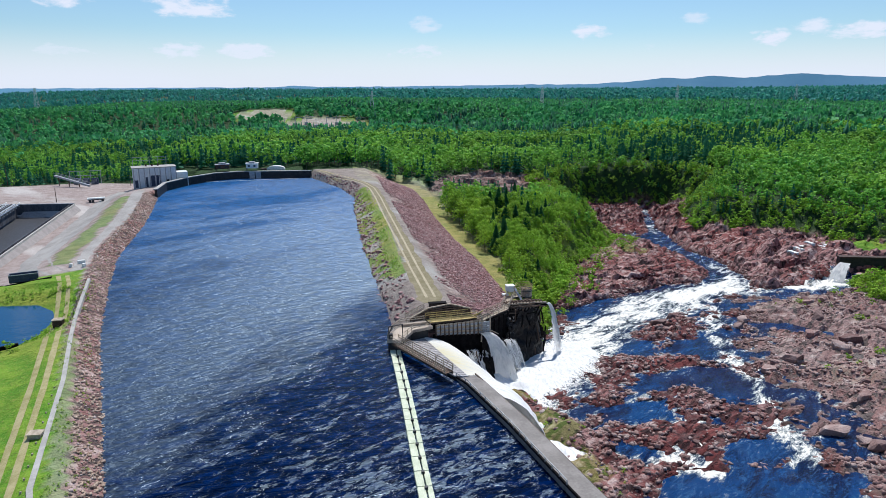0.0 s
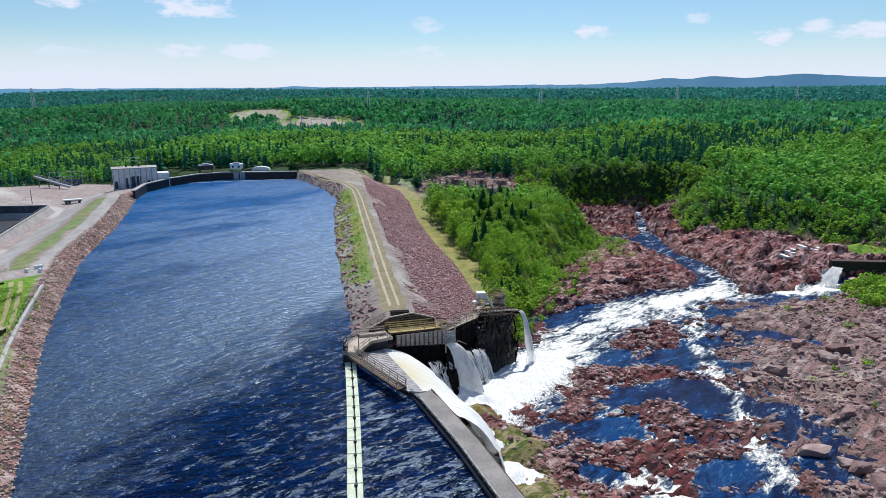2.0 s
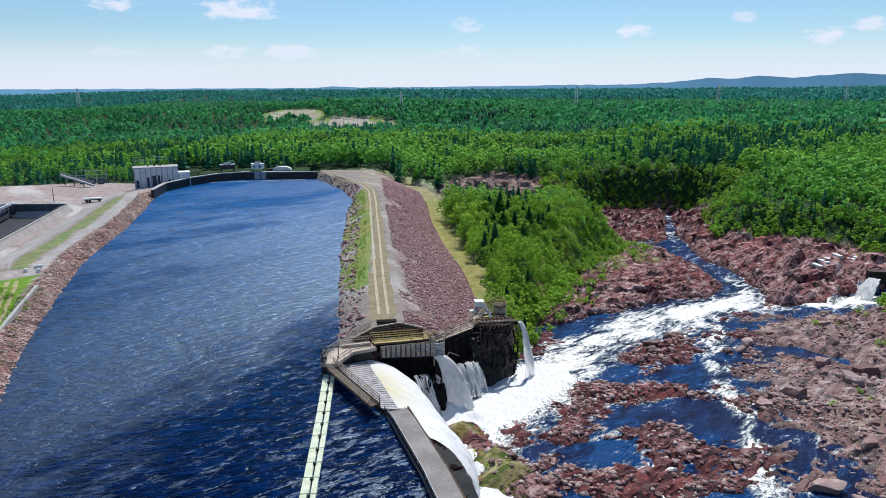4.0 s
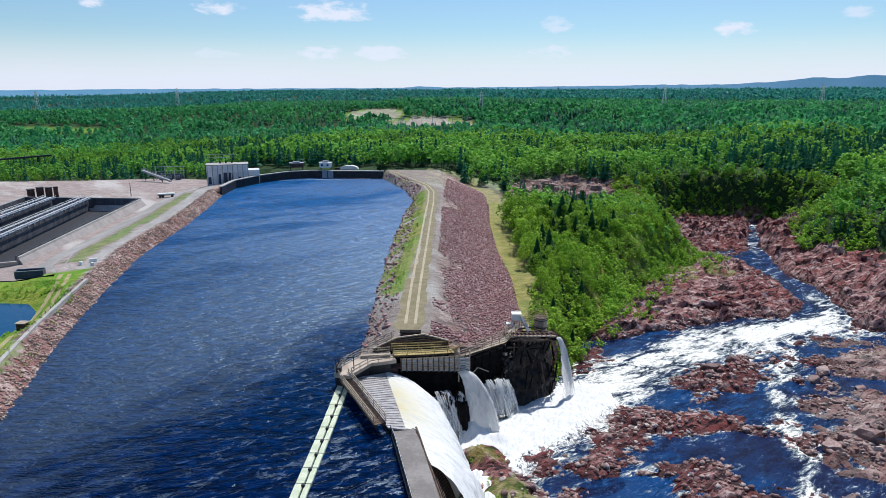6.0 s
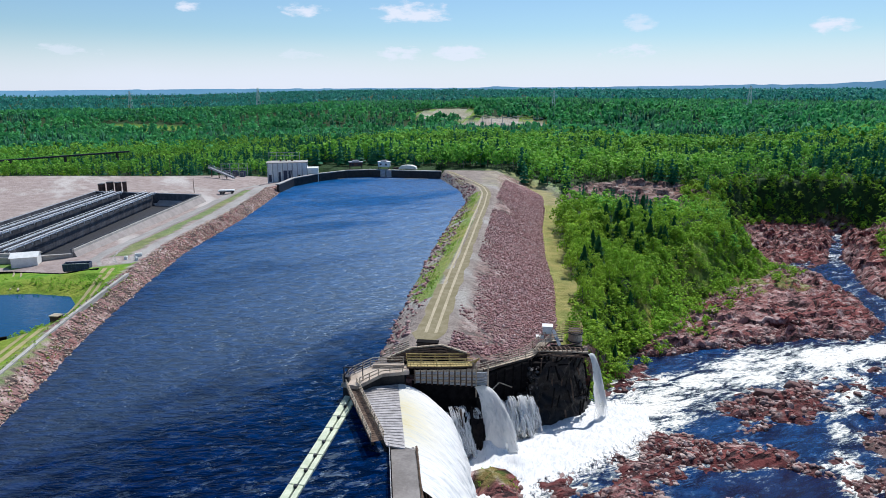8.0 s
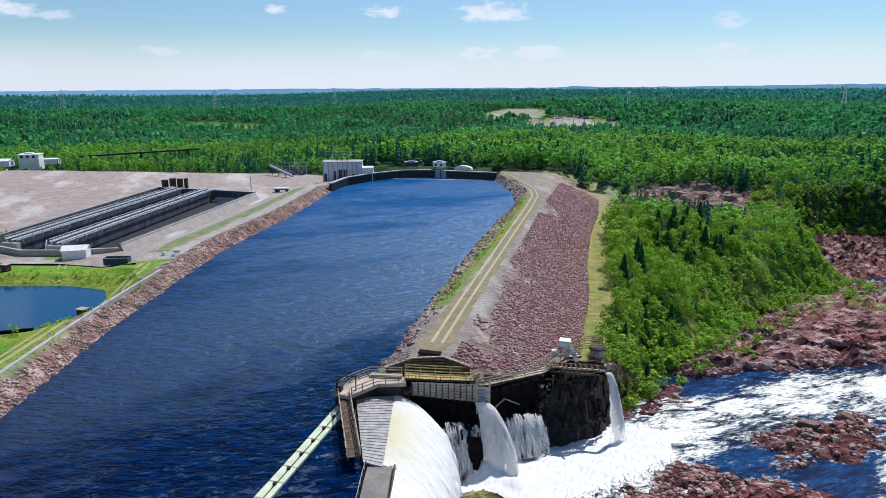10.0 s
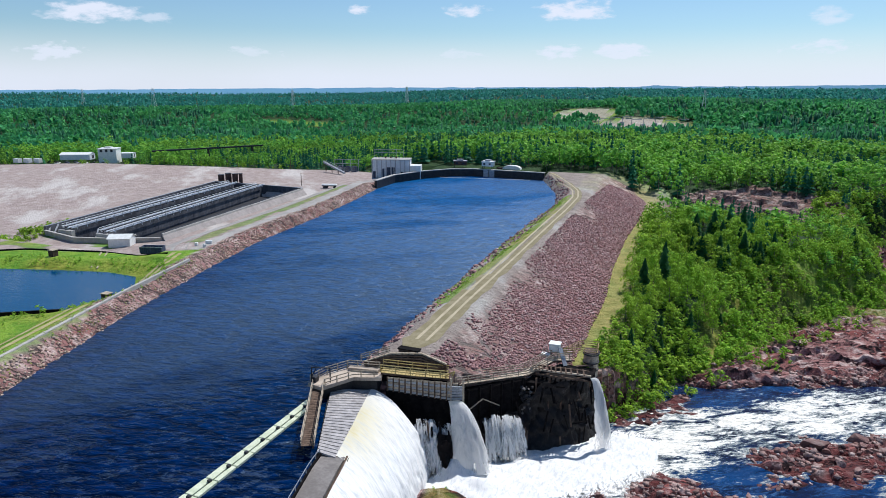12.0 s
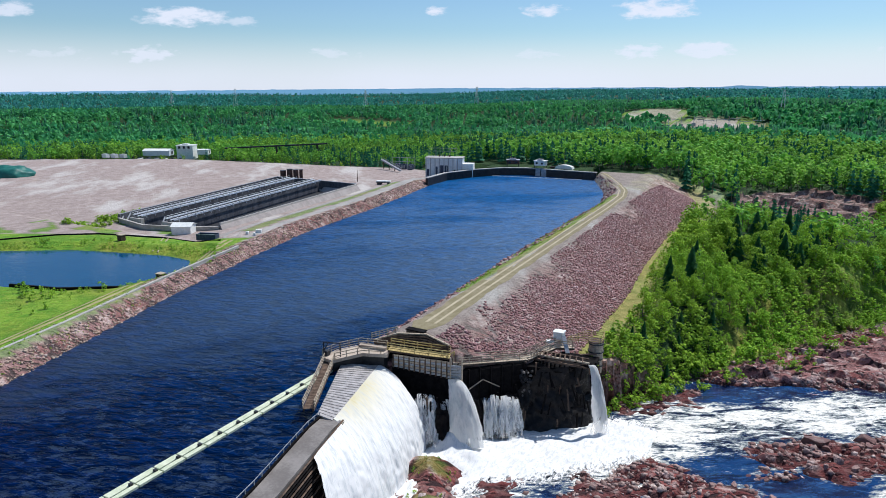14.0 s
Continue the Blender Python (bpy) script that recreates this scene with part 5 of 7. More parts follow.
shrubs("weeds_west_bank", 9000, -62, -8, 40, 165, lambda x, y: (signed(x, y, FOREBAY) > 1.2) & (signed(x, y, FOREBAY) < 5.4) & (x < by_y(y, SHORE_L)) & (fbm(x / 4, y / 4, 3, 262) > np.interp(y, (60, 165), (0.46, 0.60))), 0.15, 0.6, "olive weeds growing between the bank stones")
shrubs("bushes_meadow", 700, -125, -40, 55, 115, lambda x, y: (signed(x, y, POOL) > 2) & (signed(x, y, FOREBAY) > 13) & (fbm(x / 9, y / 9, 3, 250) > 0.56), 0.6, 3.0, "young bushes scattered over the meadow")
shrubs("bushes_pool", 4200, -120, -48, 98, 148, lambda x, y: (np.abs(signed(x, y, POOL) - 3.0) < 2.8) & (fbm(x / 4, y / 4, 3, 260) > 0.44), 0.3, 1.1, "reeds and low bushes round the pool")
shrubs("bushes_pad", 1500, -140, -112, 140, 186, lambda x, y: (seg_dist(x, y, ((-122.5, 147), (-127, 158), (-130.5, 174))) < 4.6) & (fbm(x / 6, y / 6, 3, 270) > 0.42), 0.8, 2.8, "bushes on the gravel at the basin's corner")
shrubs("bushes_edge", 900, -420, -100, 230, 335, lambda x, y: (np.abs(signed(x, y, PAD) - 2) < 3.5) & (fbm(x / 9, y / 9, 3, 280) > 0.4), 1.5, 4.5, "rounded green bushes along the edge of the pad")
shrubs("bushes_east_bank", 2600, 3, 14, 136, 262, lambda x, y: (x > by_y(y, SHORE_R) + 1.5) & (x < by_y(y, CREST_L) - 0.5) & (fbm(x / 3, y / 3, 3, 77) > 0.5), 0.25, 0.7, "low green weeds on the forebay bank")


# ---- the trees beside the dam, one by one ----
def split_mesh(name, temp, m, material, tint):
    v, f, mi = temp
    f = f[mi == m]
    used, inv = np.unique(f, return_inverse=True)
    return mesh_from(name, v[used], inv.reshape(-1, 3), [material], None, {"tint": ("FLOAT", np.full(len(used), tint))})


def single_trees():
    tr = np.random.default_rng(21)
    protos = []
    for k in range(6):
        protos.append(("birch_tree", broadleaf(tr, 1000, 0.021, 19), M["leaf"], (0.15, 0.5, 0.75, 0.95, 0.6, 0.35)[k], "young leafy birch on the bank below the dam", "leafy trees by the dam"))
    for k in range(3):
        protos.append(("spruce_tree", spruce(tr, 16, 10, 4, 0.31), M["needle"], (0.2, 0.6, 0.9)[k], "dark pointed spruce among the birches", "spruces by the dam"))
    made = [None] * len(protos)
    x, y = tr.uniform(38, 64, 1500), tr.uniform(126, 190, 1500)
    ok = wooded(x, y) | ((signed(x, y, RIVER) > 0.5) & (x > by_y(y, TOE) + np.where(y < 142, 7.5, 5.5)) & (y < 160))
    pts = []
    for px, py in zip(x[ok], y[ok]):
        if all((px - a) ** 2 + (py - b) ** 2 > 9.5 for a, b in pts):
            pts.append((px, py))
    for px, py in pts[:170]:
        k = int(tr.integers(0, 6)) if tr.random() < (0.86 if py < 160 else 0.6) else 6 + int(tr.integers(0, 3))
        name, temp, mat, tint, label, group = protos[k]
        h = tr.uniform(4.5, 10.5) * (0.5 + 0.5 * float(smooth(signed(np.array([px]), np.array([py]), RIVER), 2, 22)[0]))
        m = pose(px, py, gz1(px, py) - 0.15, tr.normal() * 2, tr.normal() * 2, tr.uniform(0, 360)) @ Matrix.Diagonal((h * 0.95, h * 0.95, h, 1))
        if made[k] is None:
            ob = thing(name, 0, 0, 0, label, "tree", group)
            for nm, mi, mt in (("crown", 0, mat), ("trunk", 1, M["bark"])):
                c = new(nm, split_mesh(nm, temp, mi, mt, tint))
                c.parent = ob
            made[k] = ob
            ob.matrix_basis = m
        else:
            c = copy_thing(made[k], pose(0, 0, 0))
            c.matrix_basis = m


single_trees()


def single_stones():
    """The stones of the slope nearest the spillway, parts of the ground."""
    tr = np.random.default_rng(33)
    kinds = []
    for k in range(8):
        v, f, _ = stone_template(tr, 0.7)
        kinds.append(mesh_from("stone", v, f, [M["riprap_one"]]))
    n = 0
    while n < 300:
        x, y = tr.uniform(19, 37), tr.uniform(110, 119.4)
        cr, toe = float(by_y(y, CREST_R)), float(by_y(y, TOE))
        if x < cr + 0.6 or x > toe or float(signed(np.array([x]), np.array([y]), RIVER)[0]) < 1.4:
            continue
        q = 0.3 + 0.5 * tr.random() ** 2
        ob = new("stone", kinds[n % 8])
        ob.parent = ground
        ob.matrix_basis = pose(x, y, gz1(x, y) + 0.08, tr.uniform(-30, 30), tr.uniform(-30, 30), tr.uniform(0, 360)) @ Matrix.Diagonal((q * 1.2, q, q, 1))
        n += 1


single_stones()


# ---- the spillway, weir and walkways ----
def slab(name, outline, z0, z1, material, parent, label=""):
    return part(name, prism(B(), outline, z0, z1), material, parent, label)


def far_wall():
    w = thing("wall_north", -49, 326, 3, "curved concrete forebay wall, its face dark and wet", "wall", kind="structure")
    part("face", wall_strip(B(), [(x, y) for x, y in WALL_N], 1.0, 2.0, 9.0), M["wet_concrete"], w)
    part("coping", wall_strip(B(), [(x, y) for x, y in WALL_N], 1.6, 9.0, 9.3), M["pale_concrete"], w, "pale concrete coping")
    for k in range(2):
        part("gate_guide", box(B(), -43.6 + k * 2.9, 325.6, 5.2, -41.2 + k * 2.9, 326.2, 9.2), M["grey_steel"], w, "light grey steel gate panel")
    part("trash_boom", beam(B(), (-62, 316, WATER + 0.1), (-20, 322.5, WATER + 0.1), 0.35, 0.2), M["white_paint"], w, "white floating line before the gates")


far_wall()


def gatehouse(x, y, w, h, material, label, turn=0, roof=None):
    t = thing("gatehouse", x, y, 9.3, label, "hut", "huts on the forebay wall", turn=turn)
    f = pose(x, y, 9.3, 0, 0, turn)
    part("wall", box(B(), -w / 2, -1.6, 1.2, w / 2, 1.6, h, f), material, t)
    part("roof", box(B(), -w / 2 - 0.3, -1.9, h, w / 2 + 0.3, 1.9, h + 0.25, f), roof or material, t)
    for sx in (-1, 1):
        for sy in (-1, 1):
            part("leg", box(B(), sx * (w / 2 - 0.25) - 0.15, sy * 1.4 - 0.15, 0, sx * (w / 2 - 0.25) + 0.15, sy * 1.4 + 0.15, 1.2, f), M["dark_steel"], t)
    for k in (-1, 1):
        part("window", box(B(), k * w / 4 - 0.5, -1.66, h * 0.55, k * w / 4 + 0.5, -1.6, h * 0.82, f), M["glass"], t)
    part("hoist", box(B(), -w / 4, -1.2, h + 0.25, w / 4, 1.2, h + 0.9, f), M["grey_steel"], t)
    return t


gatehouse(-56.5, 328.5, 6.2, 3.2, M["rust"], "dark weathered gate hoist hut on steel legs", 20, M["grey_steel"])
gatehouse(-42.5, 329.3, 5.4, 3.4, M["white_paint"], "white gate hoist hut above the intake", -3)


def low_store():
    t = thing("storage_tent", -31.5, 332.5, 9.2, "low white covered store behind the wall", "shed")
    bm = B()
    for i in range(9):
        a = math.pi * i / 8
        for yy in (330.8, 334.2):
            bm.verts.new((-31.5 - 4.4 * math.cos(a), yy, 9.2 + 1.9 * math.sin(a) ** 0.7))
    bm.verts.ensure_lookup_table()
    for i in range(8):
        v = bm.verts
        bm.faces.new((v[2 * i], v[2 * i + 1], v[2 * i + 3], v[2 * i + 2]))
    bm.faces.new([bm.verts[2 * i] for i in range(9)])
    bm.faces.new([bm.verts[2 * i + 1] for i in range(9)][::-1])
    part("cover", bm, M["white_paint"], t)
    part("base", box(B(), -38.5, 331.2, 9.2, -36, 333.6, 9.9), M["rust"], t)


low_store()


def weir():
    """Timber crib weir: sloping log face, flat crest, low upstream rail."""
    w = thing("weir", 20, 73, 0, "old timber weir with flat grey crest and stepped log face", "weir")
    line = [(16.0, 88.6), (16.9, 85.2), (20.0, 73.0), (22.8, 59.0), (35, 0), (66, -150)]
    tops = [5.9, 6.35, 6.35, 6.35, 6.35, 6.35]
    part("crest", wall_strip(B(), line, 3.0, 5.2, tops), M["crest"], w, "worn grey crest deck")
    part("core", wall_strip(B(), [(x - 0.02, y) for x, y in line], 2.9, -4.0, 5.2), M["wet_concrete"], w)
    kerb = [(x, y, z) for (x, y), z in zip(line, tops)]
    for a, b in zip(kerb, kerb[1:]):
        part("kerb", beam(B(), Vector(a) + Vector((0.12, 0, 0.14)), Vector(b) + Vector((0.12, 0, 0.14)), 0.24, 0.28), M["dark_timber"], w, "dark timber kerb")
    railing(w, [(x + 0.05, y, z + 0.05) for (x, y), z in zip(line[:4], tops)], 0.8, 1.6, 1, M["grey_steel"], 0.09)
    for k in range(30):
        o, z = 3.15 + 0.14 * k, 6.0 - 0.29 * k
        for (ax, ay), (bx, by) in zip(line, line[1:]):
            part("log", rod(B(), (ax + o, ay + o * 0.25, z), (bx + o, by + o * 0.25, z), 0.13, None, 5), M["dark_timber"] if k % 3 else M["brown_timber"], w)


weir()


def boom():
    """Floating walkway boom: pale pontoons with a raised lip and dark brackets."""
    t = thing("floating_boom", 8, 80, WATER, "pale green-white floating boom across the forebay", "boom")
    y0, seg = 101.0, 3.0
    for i in range(44):
        ya, yb = y0 - seg * i, y0 - seg * (i + 1) + 0.10
        x = 7.9 + 0.35 * math.sin(i * 0.35) * 0.3
        part("deck", box(B(), x - 0.85, yb, WATER - 0.15, x + 0.05, ya, WATER + 0.32, bevel=0.05), M["boom_paint"], t)
        part("pontoon", box(B(), x + 0.22, yb, WATER - 0.15, x + 0.85, ya, WATER + 0.30, bevel=0.05), M["boom_paint"], t)
        part("bracket", box(B(), x - 0.05, ya - 0.55, WATER + 0.1, x + 0.32, ya - 0.2, WATER + 0.55), M["dark_steel"], t, "dark steel bracket")


boom()


def walkway(label, pts, wide, material, z_drop=0.0, group="", rails=True, rail_mat=None):
    """A timber footway along deck points: bearers, planks, posts, rails."""
    mid = pts[len(pts) // 2]
    t = thing("walkway", mid[0], mid[1], mid[2], label, "walkway", group)
    for a, b in zip(pts, pts[1:]):
        a, b = Vector(a), Vector(b)
        d = (b - a)
        side = Vector((-d.y, d.x, 0)).normalized() * (wide / 2)
        for s in (-1, 1):
            part("bearer", beam(B(), a + side * s * 0.8 - Vector((0, 0, 0.22)), b + side * s * 0.8 - Vector((0, 0, 0.22)), 0.22, 0.3), M["brown_timber"], t)
        n = max(2, int(d.length / 0.45))
        for i in range(n):
            p = a.lerp(b, (i + 0.5) / n)
            q = d.normalized() * (d.length / n * 0.44)
            bm = B()
            vs = []
            for su, sv in ((-1, -1), (1, -1), (1, 1), (-1, 1)):
                vs.append(p + q * su + side * sv)
            lo = [bm.verts.new(v - Vector((0, 0, 0.07))) for v in vs]
            hi = [bm.verts.new(v) for v in vs]
            bm.faces.new(hi)
            bm.faces.new(lo[::-1])
            for k in range(4):
                bm.faces.new((lo[k], lo[(k + 1) % 4], hi[(k + 1) % 4], hi[k]))
            part("plank", bm, material, t)
    if rails:
        for s in (-1, 1):
            line = []
            for i, p in enumerate(pts):
                p = Vector(p)
                d = Vector(pts[min(i + 1, len(pts) - 1)]) - Vector(pts[max(i - 1, 0)])
                line.append(p + Vector((-d.y, d.x, 0)).normalized() * (s * wide / 2))
            railing(t, line, 1.15, 2.1, 3, rail_mat)
    return t


walkway("narrow brown timber footway with railings along the weir", [(7.9, 101.2, 7.2), (14.9, 87.9, 7.2)], 1.5, M["brown_timber"])
walkway("timber footway with grey handrails below the earth dam", [(23.4, 111.6, 6.0), (26.5, 115.2, 5.6), (31.6, 120.4, 5.2), (34.2, 126.0, 5.7), (36.8, 128.0, 5.4)], 1.5, M["timber"])
walkway("mossy yellow timber footway above the gates", [(14.3, 107.6, 8.2), (19, 108.9, 7.9), (23.3, 110.4, 7.6)], 1.9, M["yellow_timber"], rail_mat=M["yellow_timber"])


def abutment():
    """Concrete deck between the weir footway and the earth dam, with the dark timber pit behind."""
    t = thing("abutment", 10, 104, 4, "stepped concrete abutment deck of the spillway with pipe rails", "abutment")
    slab("deck", [(6.6, 100.6), (9.0, 100.2), (11.4, 104.6), (15.0, 105.9), (14.3, 107.8), (9.2, 107.4), (7.2, 104.0)], 7.3, 7.8, M["concrete"], t, "worn grey concrete deck")
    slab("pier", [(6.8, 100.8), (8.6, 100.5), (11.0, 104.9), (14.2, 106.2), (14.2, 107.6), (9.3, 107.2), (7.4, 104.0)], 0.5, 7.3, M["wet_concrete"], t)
    slab("step", [(9.6, 106.2), (14.0, 107.0), (13.9, 107.7), (9.5, 107.2)], 7.8, 8.25, M["concrete"], t)
    railing(t, [(6.8, 101.0, 7.8), (7.4, 103.9, 7.8), (9.3, 107.2, 7.8), (13.8, 108.0, 7.9)], 1.15, 1.6, 3)
    railing(t, [(9.2, 100.8, 7.8), (11.4, 104.5, 7.8), (14.6, 105.8, 7.8)], 1.0, 1.8, 2)
    h = thing("gantry", 8, 101.6, 7.8, "dark steel lifting frame standing on the abutment", "gantry")
    for a, b in (((6.9, 101.2, 7.8), (6.9, 101.2, 9.9)), ((9.3, 102.0, 7.8), (9.3, 102.0, 9.9)), ((6.8, 101.2, 9.9), (9.4, 102.0, 9.9)), ((6.9, 101.2, 8.6), (7.6, 101.4, 9.9))):
        part("bar", beam(B(), a, b, 0.13, 0.13), M["dark_steel"], h)
    part("winch", box(B(), 6.7, 101.0, 7.8, 7.6, 101.9, 8.6, bevel=0.08), M["dark_steel"], h)


abutment()


def crib():
    """Planked roof over the old crib between road end and footway; dark gaps and lit top edge are set by colour."""
    t = thing("crib", 17, 110, 6, "dark planked timber crib roof at the end of the dam road", "crib")
    top = [Vector(p) for p in ((11.2, 107.9, 8.7), (14.6, 109.5, 9.9), (18.8, 111.2, 9.9), (22.6, 111.2, 8.9))]
    low = [Vector(p) for p in ((11.6, 107.5, 8.3), (14.5, 108.7, 8.5), (18.9, 110.0, 8.2), (22.7, 111.0, 7.9))]
    # Near-black core puts the shade of the gaps into its colour.
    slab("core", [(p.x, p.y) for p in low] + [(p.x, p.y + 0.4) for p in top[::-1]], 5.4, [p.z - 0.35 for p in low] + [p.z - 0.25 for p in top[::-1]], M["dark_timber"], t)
    for i in range(3):
        for k in range(6):
            f = k / 5
            a, b = top[i].lerp(low[i], f), top[i + 1].lerp(low[i + 1], f)
            # Lighter timber on the top beam stands for its lit edge.
            part("beam", beam(B(), a, b, 0.30, 0.20), M["timber"] if k == 0 else M["brown_timber"], t)
        a, b, c, d = top[i], top[i + 1], low[i], low[i + 1]
        for k in range(1, 5):
            part("rafter", beam(B(), a.lerp(b, k / 5) + Vector((0, 0, 0.12)), c.lerp(d, k / 5) + Vector((0, 0, 0.12)), 0.16, 0.12), M["brown_timber"], t)
    railing(t, [(10.4, 108.6, 8.5), (14.2, 110.3, 9.7)], 1.0, 1.3, 3)
    b = thing("barrier_block", 16.7, 111.6, 9.6, "dark timber block barring the dam road", "barrier")
    part("block", box(B(), 15.1, 111.2, 9.4, 18.2, 112.2, 10.05, bevel=0.06), M["brown_timber"], b)
    part("cap", box(B(), 15.0, 111.1, 10.05, 18.3, 112.3, 10.17), M["dark_timber"], b)


crib()


def stoplog_gates():
    """Row of ribbed timber gates under the yellow footway."""
    t = thing("gate_row", 20, 108, 4, "row of ribbed grey timber stop-log gates", "gate")
    a, b = Vector((15.6, 106.7, 0)), Vector((25.2, 109.2, 0))
    d = (b - a)
    n = 13
    nrm = Vector((d.y, -d.x, 0)).normalized()
    for i in range(n):
        p = a + d * (i / (n - 1))
        z1 = 7.7 - 0.35 * i / n
        z0 = 5.7 - 1.2 * i / n
        part("rib", beam(B(), p + nrm * 0.25 + Vector((0, 0, z0)), p + Vector((0, 0, z1)), 0.2, 0.24), M["brown_timber"], t)
        if i < n - 1:
            q = a + d * ((i + 1) / (n - 1))
            rows = 6
            for k in range(rows):
                z = z0 + (z1 - z0) * (k + 0.5) / rows
                part("board", beam(B(), p + nrm * 0.08 + Vector((0, 0, z)), q + nrm * 0.08 + Vector((0, 0, z)), 0.1, (z1 - z0) / rows * 0.8), M["timber"] if k % 2 else M["grey_steel"], t)
    back = [(15.2, 106.9), (25.2, 109.4), (24.6, 111.6), (14.8, 108.2)]
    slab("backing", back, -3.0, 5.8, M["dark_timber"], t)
    # tall end pier by the jet
    p = thing("gate_pier", 25.2, 109.6, 0, "tall timber pier beside the gate jet", "pier")
    slab("post", [(24.4, 108.6), (25.7, 109.0), (25.2, 110.6), (23.9, 110.2)], -3.0, 5.0, M["dark_timber"], p)
    for k in range(5):
        part("slat", beam(B(), (24.2, 108.55, 5.2 + 0.42 * k), (26.0, 109.05, 5.2 + 0.42 * k), 0.16, 0.3), M["grey_steel"], p)
    for x, y in ((24.3, 108.6), (25.95, 109.0), (23.7, 110.6)):
        part("upright", beam(B(), (x, y, 3.2), (x, y, 8.2), 0.22, 0.22), M["timber"], p)
    part("brace", beam(B(), (22.8, 110.0, 7.6), (24.6, 109.2, 9.0), 0.16, 0.16), M["yellow_timber"], p)
    part("brace", beam(B(), (23.8, 110.6, 7.6), (24.6, 109.2, 9.0), 0.16, 0.16), M["yellow_timber"], p)


stoplog_gates()


def apron():
    """Sloping slatted apron where the water goes over."""
    t = thing("apron", 14, 96, 4, "sloping wet timber apron with cross slats", "apron")
    up = [Vector((9.0, 102.6, 6.3)), Vector((15.8, 88.4, 6.25))]
    dn = [Vector((13.4, 105.9, 5.6)), Vector((18.0, 88.6, 5.9))]
    n = 24
    for i in range(n):
        f0, f1 = i / n, (i + 0.8) / n
        bm = B()
        pts = [up[0].lerp(up[1], f0), dn[0].lerp(dn[1], f0), dn[0].lerp(dn[1], f1), up[0].lerp(up[1], f1)]
        hi = [bm.verts.new(p + Vector((0, 0, 0.12))) for p in pts]
        lo = [bm.verts.new(p - Vector((0, 0, 0.1))) for p in pts]
        bm.faces.new(hi[::-1])
        bm.faces.new(lo)
        for k in range(4):
            bm.faces.new((hi[k], hi[(k + 1) % 4], lo[(k + 1) % 4], lo[k]))
        bmesh.ops.recalc_face_normals(bm, faces=bm.faces[:])
        part("slat", bm, M["wet_slat"], t)
    slab("bed", [(8.6, 102.6), (13.4, 105.9), (18.0, 88.7), (15.7, 88.3)], -3.0, [5.9, 5.4, 5.7, 5.9], M["wet_concrete"], t)


apron()


def retaining():
    """Dark timber and rock face under the footway, round to the tower."""
    t = thing("wall_timber", 30, 119, 0, "near-black timber face below the footway", "wall", kind="structure")
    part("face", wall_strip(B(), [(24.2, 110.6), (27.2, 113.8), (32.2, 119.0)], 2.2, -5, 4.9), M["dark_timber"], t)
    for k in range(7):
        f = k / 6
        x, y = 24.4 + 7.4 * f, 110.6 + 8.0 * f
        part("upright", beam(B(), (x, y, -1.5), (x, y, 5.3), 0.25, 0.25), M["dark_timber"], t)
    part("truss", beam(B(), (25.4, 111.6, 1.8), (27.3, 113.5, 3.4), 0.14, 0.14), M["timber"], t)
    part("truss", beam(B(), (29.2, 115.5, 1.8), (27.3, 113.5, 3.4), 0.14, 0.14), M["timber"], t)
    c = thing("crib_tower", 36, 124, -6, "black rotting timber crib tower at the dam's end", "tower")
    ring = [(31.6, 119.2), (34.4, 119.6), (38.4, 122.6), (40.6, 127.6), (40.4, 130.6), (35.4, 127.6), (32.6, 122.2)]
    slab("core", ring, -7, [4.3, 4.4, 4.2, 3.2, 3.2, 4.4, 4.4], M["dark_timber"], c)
    rr = random.Random(15)
    for k in range(20):
        z = -6.2 + 0.52 * k
        for a, b in zip(ring[:5], ring[1:6]):
            if rr.random() < 0.55:
                f0, f1 = rr.uniform(-0.05, 0.25), rr.uniform(0.6, 1.08)
                pa, pb = Vector((*a, z + rr.uniform(-0.2, 0.2))), Vector((*b, z + rr.uniform(-0.25, 0.25)))
                part("log", beam(B(), pa.lerp(pb, f0), pa.lerp(pb, f1), rr.uniform(0.2, 0.5), rr.uniform(0.2, 0.34)), M["brown_timber"] if rr.random() < 0.15 else M["dark_timber"], c)
    for x, y in ((32.0, 119.3), (33.6, 119.6), (35.4, 120.4), (37, 121.6)):
        part("post", beam(B(), (x, y - 0.2, -1.0), (x, y - 0.2, 5.2), 0.24, 0.24), M["brown_timber"], c)
    rr = random.Random(5)
    for k in range(90):
        x, y = 31.2 + 2.0 * rr.random(), 118.3 + 1.2 * rr.random()
        q = rr.uniform(0.12, 0.34)
        bm = B()
        bmesh.ops.create_icosphere(bm, subdivisions=1, radius=q)
        for v in bm.verts:
            v.co *= 0.75 + 0.5 * rr.random()
        bmesh.ops.translate(bm, verts=bm.verts[:], vec=(x, y - 0.3, -0.5 + 4.6 * rr.random()))
        part("fill_stone", bm, M["wet_concrete"] if k % 3 else M["crest"], c)
    # curved timber truss over the tower top, carrying the spout
    pts = [Vector((32.6, 121.4, 5.6)), Vector((34.2, 121.0, 5.9)), Vector((36.2, 120.8, 6.0)), Vector((38.4, 121.3, 5.9)), Vector((41.0, 122.8, 5.3))]
    for up in (-0.8, 0.0):
        for a, b in zip(pts, pts[1:]):
            part("chord", beam(B(), a + Vector((0, 0, up)), b + Vector((0, 0, up)), 0.24, 0.24), M["timber"] if up == 0 else M["brown_timber"], c)
            part("chord", beam(B(), a + Vector((-0.5, 1.5, up)), b + Vector((-0.5, 1.5, up)), 0.22, 0.22), M["brown_timber"], c)
